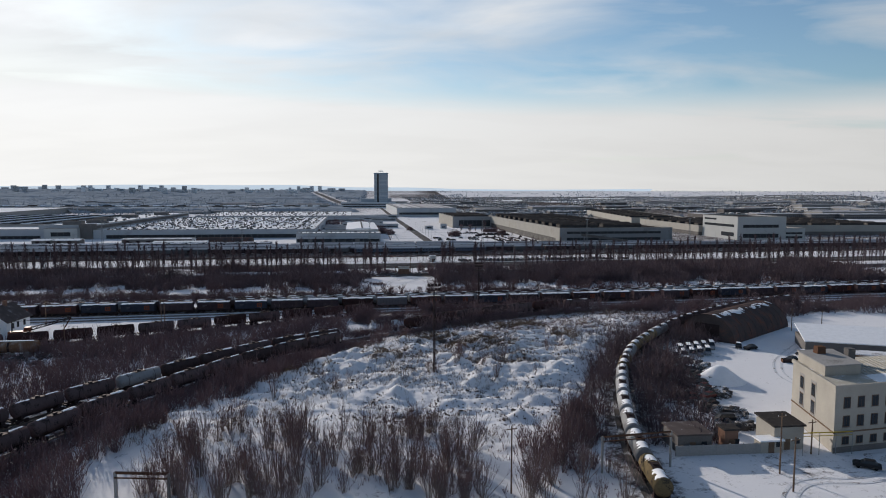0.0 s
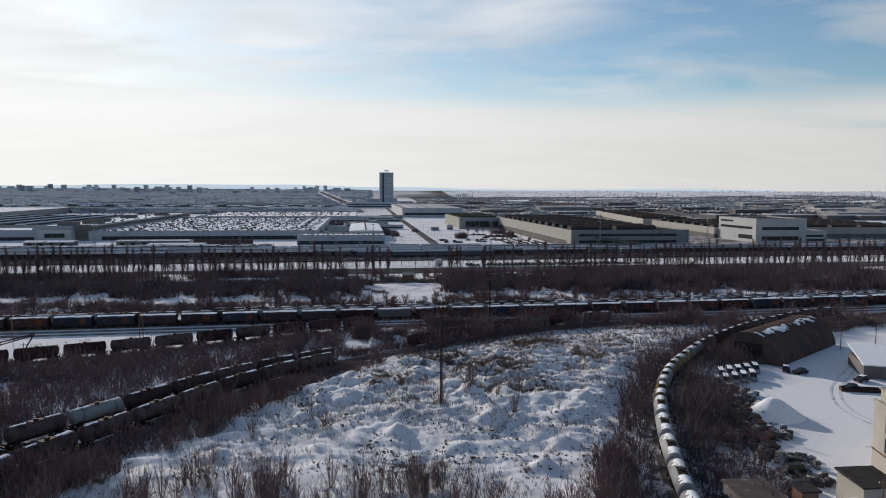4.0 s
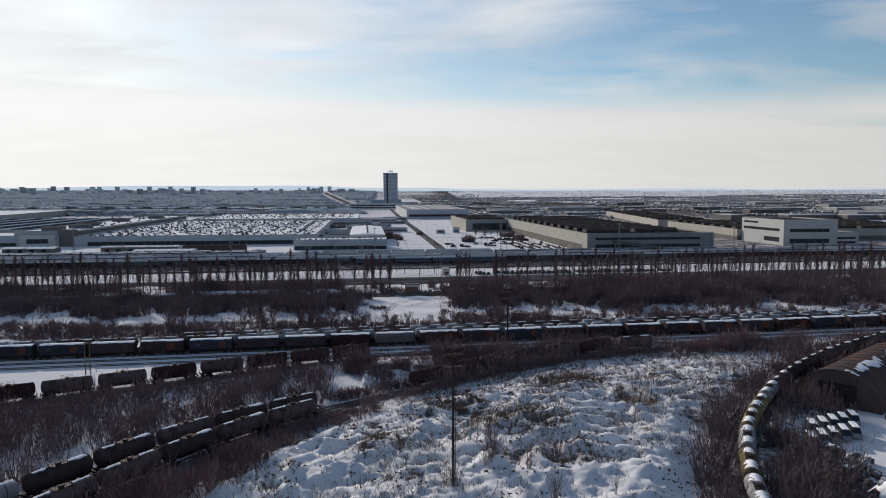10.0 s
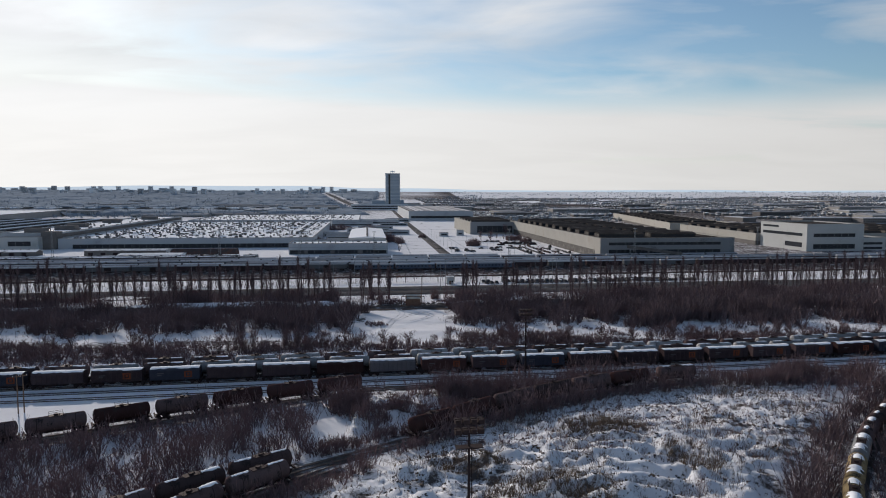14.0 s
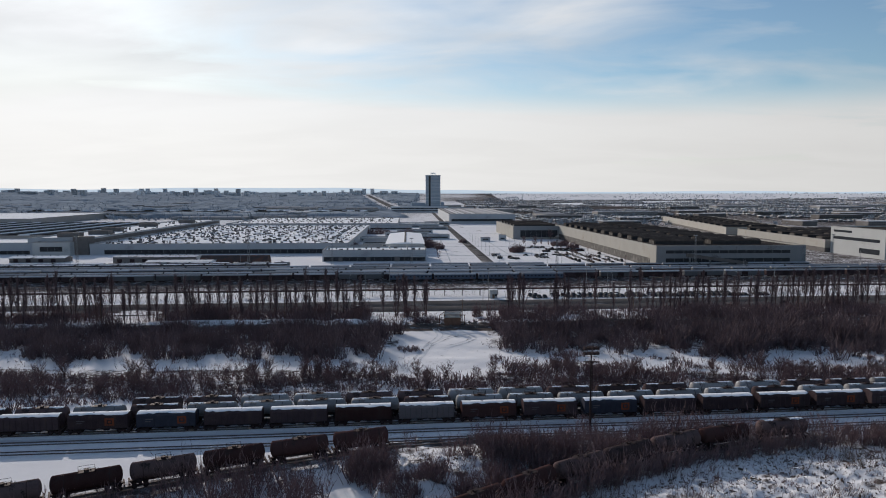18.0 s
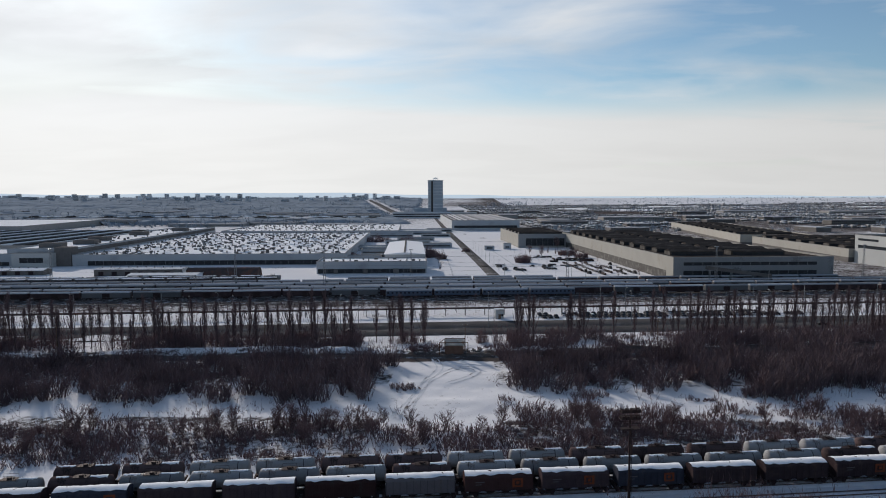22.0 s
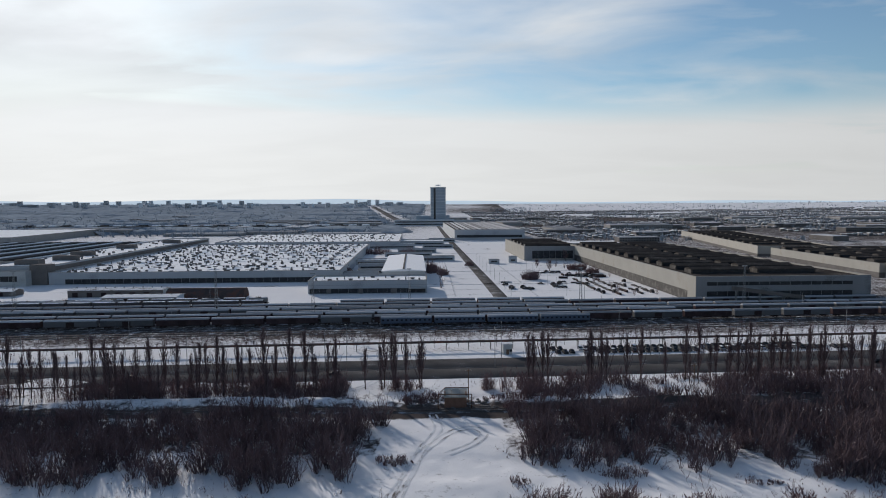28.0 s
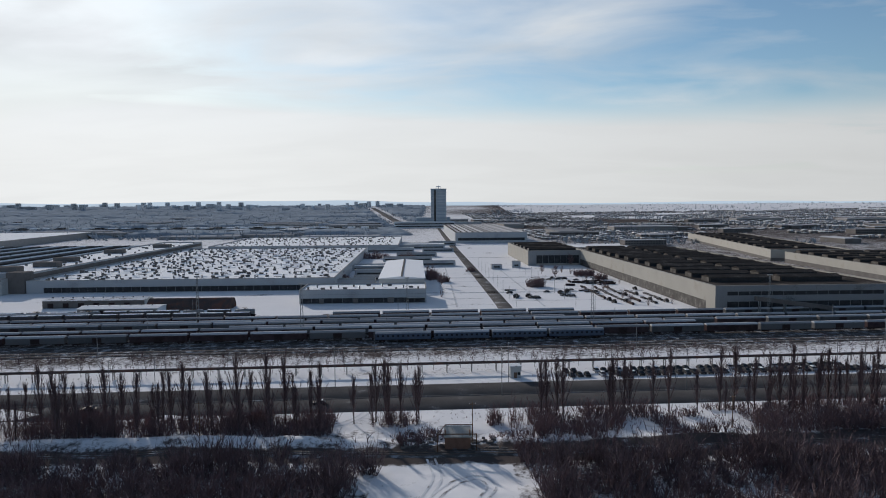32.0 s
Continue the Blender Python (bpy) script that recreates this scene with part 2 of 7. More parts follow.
M["wagon_grey"] = material("wagon_paint_grey", (0.105, 0.096, 0.103), 0.55, 0, 0.25, 0.5, 5, 0.1, (0.10, 0.08, 0.07), 0.60, 0.07, 0.2)
M["wagon_brown"] = material("wagon_paint_brown", (0.062, 0.034, 0.033), 0.7, 0, 0.3, 0.5, 5, 0.1, (0.04, 0.035, 0.033), 0.58, 0.07, 0.3)
M["tank_grey"] = material("tank_paint_grey", (0.23, 0.23, 0.235), 0.6, 0, 0.2, 0.6, 5, 0.1, (0.12, 0.10, 0.09), 0.60, 0.06, 0.3)
M["tank_dark"] = material("tank_paint_dark", (0.098, 0.070, 0.070), 0.7, 0, 0.3, 0.6, 5, 0.1, (0.028, 0.025, 0.024), 0.57, 0.06, 0.35)
M["tank_ochre"] = material("tank_paint_ochre", (0.20, 0.15, 0.085), 0.7, 0, 0.3, 0.6, 5, 0.1, (0.045, 0.038, 0.034), 0.55, 0.05, 0.3)
M["iron"] = material("wagon_iron", (0.046, 0.034, 0.034), 0.7, 0.3, 0.3, 1, 8, 0.1)
M["orange"] = material("orange_paint", (0.26, 0.066, 0.025), 0.6, 0, 0.3, 0.9, 6, 0.05, (0.07, 0.035, 0.03), 0.53, 0.10)
M["coach"] = material("coach_silver", (0.105, 0.108, 0.115), 0.7, 0.0, 0.2, 0.3, 5, 0.05, (0.12, 0.115, 0.115), 0.58, 0.06, 0.25)
M["coach_blue"] = material("coach_blue", (0.055, 0.080, 0.125), 0.5, 0, 0.2, 0.3, 5, 0.05, (0.10, 0.10, 0.11), 0.62, 0.06, 0.2)
M["panel"] = material("pale_cladding", (0.44, 0.445, 0.44), 0.7, 0, 0.10, 0.06, 2, 0.05, (0.33, 0.33, 0.32), 0.62, 0.06)
M["panel_warm"] = material("cream_cladding", (0.36, 0.345, 0.315), 0.75, 0, 0.12, 0.06, 2, 0.05, (0.29, 0.265, 0.23), 0.62, 0.06)
M["panel_blue"] = material("bluish_cladding", (0.38, 0.40, 0.425), 0.65, 0, 0.10, 0.05, 2, 0.05, (0.29, 0.30, 0.32), 0.60, 0.06)
M["front_panel"] = material("grey_front_cladding", (0.24, 0.25, 0.262), 0.7, 0, 0.12, 0.08, 2, 0.05, (0.12, 0.12, 0.125), 0.60, 0.06)
M["concrete"] = material("concrete", (0.30, 0.29, 0.28), 0.85, 0, 0.2, 0.15, 3, 0.2, (0.18, 0.17, 0.16), 0.62, 0.06)
M["plinth"] = material("dark_plinth", (0.15, 0.14, 0.135), 0.85, 0, 0.25, 0.15, 3, 0.1)
M["grimy"] = material("grimy_glazing", (0.075, 0.070, 0.066), 0.6, 0, 0.35, 0.25, 3, 0.1, (0.17, 0.16, 0.15), 0.58, 0.06)
M["roof_dark"] = material("roofing_felt", (0.056, 0.050, 0.047), 0.9, 0, 0.4, 0.08, 1.2, 0.2, (0.13, 0.115, 0.105), 0.60, 0.05)
M["roof_snow"] = material("roof_under_snow", (0.82, 0.82, 0.83), 0.75, 0, 0.08, 0.1, 1.0, 0.3, (0.22, 0.215, 0.22), 0.62, 0.03)
M["glass"] = material("dark_glazing", (0.030, 0.034, 0.040), 0.18, 0, 0.3, 0.3, 3, 0.0)
M["band_glass"] = material("dusty_window_band", (0.040, 0.042, 0.046), 0.6, 0, 0.35, 0.3, 3, 0.0, (0.075, 0.075, 0.078), 0.6, 0.06)
# mottled, and paler than the roof felt to imitate sunlit west ends
M["lantern_end"] = material("weathered_sunlit_end", (0.105, 0.098, 0.092), 0.85, 0, 0.35, 0.3, 2, 0.1, (0.17, 0.16, 0.15), 0.58, 0.06)
M["tower"] = material("tower_glass", (0.28, 0.335, 0.39), 0.5, 0.0, 0.15, 0.05, 1, 0.0)
# building colour raised and blued to imitate haze over the far town
M["far_block"] = material("haze_paled_building", (0.50, 0.53, 0.56), 0.8, 0, 0.2, 0.02, 0.3, 0.0, None, 0.5, 0.1, 0.35)
# distance haze is painted into this pale blue-grey woodland colour
M["far_wood"] = material("haze_tinted_woodland", (0.25, 0.285, 0.325), 0.95, 0, 0.35, 0.02, 0.3, 0.0)
M["plaster"] = material("cream_plaster", (0.36, 0.335, 0.295), 0.85, 0, 0.12, 0.3, 4, 0.2, (0.42, 0.37, 0.30), 0.66, 0.05)
M["roof_sheet"] = material("pale_roof_sheet", (0.42, 0.39, 0.33), 0.7, 0, 0.15, 0.4, 4, 0.1, (0.62, 0.62, 0.63), 0.58, 0.05)
M["brown_roof"] = material("brown_roofing", (0.10, 0.082, 0.078), 0.8, 0, 0.25, 0.5, 5, 0.1, (0.5, 0.5, 0.52), 0.64, 0.05)
M["wood_frame"] = material("brown_frame", (0.16, 0.11, 0.08), 0.8, 0, 0.25, 1, 10, 0.1)
M["red"] = material("red_paint", (0.15, 0.042, 0.038), 0.6, 0, 0.25, 0.8, 6, 0.1, (0.08, 0.04, 0.035), 0.56, 0.06)
M["brick"] = material("brown_brick", (0.20, 0.12, 0.09), 0.9, 0, 0.25, 0.8, 8, 0.3)
M["white_paint"] = material("white_paint", (0.72, 0.73, 0.74), 0.5, 0, 0.08, 0.6, 5, 0.05, None, 0.5, 0.1, 0.1)
M["car_dark"] = material("car_paint_dark", (0.034, 0.034, 0.038), 0.6, 0.0, 0.2, 1, 6, 0.0, None, 0.5, 0.1, 0.5)
M["car_silver"] = material("car_paint_silver", (0.30, 0.31, 0.33), 0.3, 0.4, 0.15, 1, 6, 0.0, None, 0.5, 0.1, 0.4)
M["rubber"] = material("rubber", (0.02, 0.02, 0.021), 0.9, 0, 0.2, 2, 10, 0.05)
M["rust"] = material("rusty_iron", (0.13, 0.07, 0.045), 0.85, 0.1, 0.3, 0.6, 6, 0.2, (0.06, 0.045, 0.04), 0.58, 0.07)
M["hangar"] = material("grey_sheet_metal", (0.086, 0.070, 0.068), 0.7, 0.0, 0.25, 0.22, 3, 0.15, (0.15, 0.074, 0.056), 0.56, 0.06)
M["rust_tank"] = material("rusty_tank_paint", (0.20, 0.115, 0.075), 0.75, 0, 0.3, 0.5, 4, 0.1, (0.33, 0.31, 0.29), 0.56, 0.06)
M["zinc"] = material("galvanised_steel", (0.24, 0.25, 0.26), 0.5, 0.6, 0.2, 0.8, 6, 0.1)
# the hills glow: haze and sky brightness are put in as emission
M["hill"] = bpy.data.materials.new("glowing_far_hills")
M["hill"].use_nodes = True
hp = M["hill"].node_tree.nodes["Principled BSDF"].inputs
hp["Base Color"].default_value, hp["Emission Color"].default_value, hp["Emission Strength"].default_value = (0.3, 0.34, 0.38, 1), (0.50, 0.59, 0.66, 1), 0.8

# ---- mesh helpers ----


class Builder:
    def __init__(self):
        self.v, self.f = [], []

    def add(self, vs, fs):
        o = len(self.v)
        self.v += [tuple(p) for p in vs]
        self.f += [tuple(i + o for i in f) for f in fs]
        return self

    def box(self, x0, x1, y0, y1, z0, z1, inset=0.0):
        i = inset
        return self.add([(x0, y0, z0), (x1, y0, z0), (x1, y1, z0), (x0, y1, z0), (x0 + i, y0 + i, z1), (x1 - i, y0 + i, z1), (x1 - i, y1 - i, z1), (x0 + i, y1 - i, z1)],
                        [(3, 2, 1, 0), (4, 5, 6, 7), (0, 1, 5, 4), (1, 2, 6, 5), (2, 3, 7, 6), (3, 0, 4, 7)])

    def ring(self, x0, x1, y0, y1, t, z0, z1):
        """Four walls of thickness t joined at their corners."""
        o = [(x0, y0), (x1, y0), (x1, y1), (x0, y1)]
        i = [(x0 + t, y0 + t), (x1 - t, y0 + t), (x1 - t, y1 - t), (x0 + t, y1 - t)]
        fs = []
        for k in range(4):
            j = (k + 1) % 4
            fs += [(k, j, 4 + j, 4 + k), (8 + j, 8 + k, 12 + k, 12 + j), (4 + k, 4 + j, 12 + j, 12 + k), (j, k, 8 + k, 8 + j)]
        return self.add([(*p, z0) for p in o] + [(*p, z1) for p in o] + [(*p, z0) for p in i] + [(*p, z1) for p in i], fs)

    def stem(self, pts, radii, n=6):
        """One tube through several points."""
        vs, fs = [], []
        for (x, y, z), r in zip(pts, radii):
            vs += [(x + math.cos(2 * math.pi * i / n) * r, y + math.sin(2 * math.pi * i / n) * r, z) for i in range(n)]
        for k in range(len(pts) - 1):
            fs += [(k * n + i, k * n + (i + 1) % n, (k + 1) * n + (i + 1) % n, (k + 1) * n + i) for i in range(n)]
        return self.add(vs, fs)

    def prism(self, poly, z0, z1):
        k = len(poly)
        return self.add([(x, y, z0) for x, y in poly] + [(x, y, z1) for x, y in poly],
                        [tuple(range(k))[::-1], tuple(range(k, 2 * k))] + [(i, (i + 1) % k, k + (i + 1) % k, k + i) for i in range(k)])

    def extrude_x(self, prof, x0, x1):
        """A profile of (y, z) run from x0 to x1, closed at both ends."""
        k = len(prof)
        return self.add([(x0, y, z) for y, z in prof] + [(x1, y, z) for y, z in prof],
                        [tuple(range(k))[::-1], tuple(range(k, 2 * k))] + [(i, (i + 1) % k, k + (i + 1) % k, k + i) for i in range(k)])

    def tube(self, p, q, r0, r1=None, n=6, caps=True):
        r1 = r0 if r1 is None else r1
        p, q = Vector(p), Vector(q)
        d = (q - p).normalized()
        a = d.cross(Vector((0, 0, 1)) if abs(d.z) < 0.9 else Vector((1, 0, 0))).normalized()
        b = d.cross(a)
        vs = []
        for c, r in ((p, r0), (q, r1)):
            for i in range(n):
                w = 2 * math.pi * i / n
                vs.append(c + (a * math.cos(w) + b * math.sin(w)) * r)
        fs = [(i, n + i, n + (i + 1) % n, (i + 1) % n) for i in range(n)]
        if caps:
            fs += [tuple(range(n)), tuple(range(2 * n - 1, n - 1, -1))]
        return self.add(vs, fs)

    def mesh(self, name, mat, smooth=False):
        me = bpy.data.meshes.new(name)
        me.from_pydata(self.v, [], self.f)
        me.materials.append(mat)
        if smooth:
            me.polygons.foreach_set("use_smooth", [True] * len(me.polygons))
        me.update()
        return me


def array_mesh(name, verts, faces, mat):
    """A mesh from numpy arrays of vertices and equal-sided faces."""
    me = bpy.data.meshes.new(name)
    k = faces.shape[1]
    me.vertices.add(len(verts))
    me.vertices.foreach_set("co", np.ascontiguousarray(verts, dtype=np.float32).ravel())
    me.loops.add(faces.size)
    me.loops.foreach_set("vertex_index", np.ascontiguousarray(faces, dtype=np.int32).ravel())
    me.polygons.add(len(faces))
    me.polygons.foreach_set("loop_start", np.arange(0, faces.size, k, dtype=np.int32))
    me.polygons.foreach_set("loop_total", np.full(len(faces), k, dtype=np.int32))
    me.materials.append(mat)
    me.update(calc_edges=True)
    me.validate()
    return me


def part(name, b, mat, parent, label="", smooth=False):
    ob = new(name, b.mesh(name, mat, smooth) if isinstance(b, Builder) else b)
    ob.parent = parent
    if label:
        ob["label"] = label
    return ob


def share(name, me, parent, m):
    """One more object on a mesh that is already there, placed under its parent."""
    ob = new(name, me)
    ob.parent = parent
    ob.matrix_local = m
    return ob


def thing(name, label, category, m, group=""):
    ob = new(name)
    ob.matrix_world = m
    ob.empty_display_size = 0.5
    return tagged(ob, label, category, group)


rng = np.random.default_rng(7)


def lattice(seed):
    return np.random.default_rng(seed).random((256, 256))


LAT = [lattice(s) for s in (11, 12, 13)]


def vnoise(x, y, k=0):
    """Smooth value noise in 0..1 on arrays."""
    x, y = np.asarray(x, float), np.asarray(y, float)
    xi, yi = np.floor(x).astype(int), np.floor(y).astype(int)
    fx, fy = x - xi, y - yi
    fx, fy = fx * fx * (3 - 2 * fx), fy * fy * (3 - 2 * fy)
    L = LAT[k]
    a, b = L[xi % 256, yi % 256], L[(xi + 1) % 256, yi % 256]
    c, d = L[xi % 256, (yi + 1) % 256], L[(xi + 1) % 256, (yi + 1) % 256]
    return (a * (1 - fx) + b * fx) * (1 - fy) + (c * (1 - fx) + d * fx) * fy


def smooth(a, b, t):
    t = np.clip((np.asarray(t, float) - a) / (b - a), 0, 1)
    return t * t * (3 - 2 * t)


class Line:
    """A smooth way through plan points, by its length."""
    def __init__(self, pts):
        p = np.array(pts, float)
        p = np.vstack([2 * p[0] - p[1], p, 2 * p[-1] - p[-2]])
        out = []
        for i in range(1, len(p) - 2):
            for t in np.linspace(0, 1, 12, endpoint=False):
                out.append(0.5 * ((2 * p[i]) + (-p[i - 1] + p[i + 1]) * t + (2 * p[i - 1] - 5 * p[i] + 4 * p[i + 1] - p[i + 2]) * t * t + (-p[i - 1] + 3 * p[i] - 3 * p[i + 1] + p[i + 2]) * t ** 3))
        out.append(p[-2])
        self.p = np.array(out)
        self.s = np.concatenate([[0], np.cumsum(np.linalg.norm(np.diff(self.p, axis=0), axis=1))])
        self.length = self.s[-1]

    def at(self, s):
        return float(np.interp(s, self.s, self.p[:, 0])), float(np.interp(s, self.s, self.p[:, 1]))

    def place(self, s, z, half=4.0):
        (x0, y0), (x1, y1) = self.at(s - half), self.at(s + half)
        x, y = self.at(s)
        return pose((x0 + x1) / 2 * 0.5 + x * 0.5, (y0 + y1) / 2 * 0.5 + y * 0.5, z, 0, 0, math.degrees(math.atan2(y1 - y0, x1 - x0)))

    def offset(self, d):
        t = np.gradient(self.p, axis=0)
        t /= np.linalg.norm(t, axis=1)[:, None]
        q = self.p + d * np.stack([-t[:, 1], t[:, 0]], 1)
        r = Line([(0, 0), (1, 0)])
        r.p = q
        r.s = np.concatenate([[0], np.cumsum(np.linalg.norm(np.diff(q, axis=0), axis=1))])
        r.length = r.s[-1]
        return r

    def distance(self, x, y):
        """The distance of plan points (arrays) from this way."""
        d = np.full(np.shape(x), 1e9)
        for (ax, ay), (bx, by) in zip(self.p[:-1:3], np.vstack([self.p[3::3], self.p[-1:]])):
            l2 = (bx - ax) ** 2 + (by - ay) ** 2 + 1e-9
            t = np.clip(((x - ax) * (bx - ax) + (y - ay) * (by - ay)) / l2, 0, 1)
            d = np.minimum(d, np.hypot(x - ax - t * (bx - ax), y - ay - t * (by - ay)))
        return d


# ---- the plan ----
GRID = 4.6          # turn of the works, in degrees
CORR = 0.118        # slope of the road and rail corridor
FRONT = Line([(-330, 293.2 - 0.126 * 330), (-136, 276.0), (0, 293.2), (60, 300.6), (187, 318.0), (420, 349)])
FRONT2, FRONT3 = FRONT.offset(4.8), FRONT.offset(9.8)
FRONT_EMPTY = [FRONT.offset(-5.3), FRONT.offset(-10.6)]
SIDING = Line([(-190, 201), (-140, 217), (-98, 235), (-77, 245.5), (-47, 262), (-16, 276), (8, 283)])
TANK_A = Line([(-112, 95), (-97, 122), (-88, 141), (-82, 153), (-75, 166), (-64, 182), (-50, 203.5), (-34, 220), (-17, 233), (0, 245.5), (18, 260), (40, 273.5), (60, 281.5), (78, 286)])
TANK_B = Line([(-92, 88), (-82, 112), (-75, 132), (-67, 155), (-59.5, 170.5), (-53.5, 182), (-46, 195.5), (-40, 204.5), (-33, 213.5), (-25, 221.5), (-15, 231)])
TANK_R = Line([(33, 80), (36.0, 104), (38.4, 125.4), (40.3, 137), (44.6, 155.4), (49, 171), (53.4, 184), (59.2, 197.5), (65.8, 209.8), (76.2, 224.6), (87.2, 238.4), (100, 251.5), (117.3, 266.4), (141, 282.4), (151, 288), (224, 314)])
BRANCH = Line([(-420, 399.5 - 47), (-116, 396.5), (-5, 401), (90, 412.5), (420, 452)])


def corridor(y0, x):
    return y0 + CORR * x


mound_rng = random.Random(41)
MOUNDS = [(mound_rng.uniform(-38, 52), mound_rng.uniform(150, 236), mound_rng.uniform(1.5, 2.9), mound_rng.uniform(0.7, 1.7)) for _ in range(46)]


def ground_z(x, y):
    x, y = np.asarray(x, float), np.asarray(y, float)
    z = np.zeros(np.broadcast(x, y).shape)
    # tipped heaps between the curving tracks
    da, dr = TANK_B.distance(x, y), TANK_R.distance(x, y)
    dc = TANK_A.distance(x, y)
    inside = smooth(5, 16, np.minimum(np.minimum(da, dc), dr)) * (x > -90) * (x < 125) * smooth(118, 150, y) * (1 - smooth(262, 285, y))
    west = (x > np.interp(y, TANK_B.p[:, 1], TANK_B.p[:, 0])) & (x < np.interp(y, TANK_R.p[:, 1], TANK_R.p[:, 0]))
    inside = inside * west
    ridge = lambda q: 1 - np.abs(2 * q - 1)
    calm = 1 - 0.5 * smooth(228, 246, y) * smooth(5, 20, x)
    heap = 2.2 * vnoise(x / 26, y / 22, 0) + 1.5 * calm * ridge(vnoise(x / 8.5, y / 6.5, 1)) ** 1.5 + 1.0 * calm * ridge(vnoise(x / 3.4, y / 2.6, 2)) ** 2 + 0.7 * ridge(vnoise(x / 1.6, y / 1.3, 0)) ** 2 + 0.35 * vnoise(x / 0.8, y / 0.8, 2)
    # lorry loads tipped in rows on the east side
    rows = np.exp(-((x - 37 - 0.05 * (y - 215)) / 4.5) ** 2) * smooth(188, 200, y) * (1 - smooth(242, 252, y))
    heap = heap * (1 - 0.55 * rows) + rows * 2.5 * np.abs(np.sin(np.pi * (y + 0.25 * x + 1.2 * vnoise(x / 5, y / 5, 1)) / 5.4)) * (0.7 + 0.6 * vnoise(x / 3, y / 3, 0))
    z = z + inside * (heap - 1.2) * (0.42 + 0.55 * smooth(160, 195, y))
    # rounded single loads under smooth snow
    for cx, cy, cr, ch in MOUNDS:
        z = z + inside * ch * np.exp(-(((x - cx) ** 2 + ((y - cy) * 1.15) ** 2) / cr ** 2) ** 1.4)
    # small unevenness of open snow, spoil banks by the branch line
    open_ = smooth(300, 325, y) * (1 - smooth(425, 435, y))
    z = z + open_ * (0.8 * vnoise(x / 11, y / 7, 1) + 0.25 * vnoise(x / 2.5, y / 2.2, 2) - 0.5)
    bank = np.exp(-((y - np.where(x < -16, np.interp(x, BRANCH.p[:, 0], BRANCH.p[:, 1]) + 7.5, 408 + 0.1 * x)) / 3.2) ** 2) * (np.where(x < -16, 1.8, 1.6) * vnoise(x / 9, y / 9, 2) + 0.6 * vnoise(x / 2.6, y / 2.6, 1)) * (np.abs(x + 5) > 12)
    z = z + bank
    # the far land climbs to low hills
    r = np.hypot(x, y)
    z = z + 50 * np.clip((r - 1900) / 3000, 0, 1) ** 1.5
    return z


def spread(lo, hi, step, far, grow=1.22):
    a = list(np.arange(lo, hi + 1e-6, step))
    s, x = step, hi
    while x < far[1]:
        s *= grow
        x += s
        a.append(min(x, far[1]))
    s, x = step, lo
    while x > far[0]:
        s *= grow
        x -= s
        a.insert(0, max(x, far[0]))
    return np.array(a)


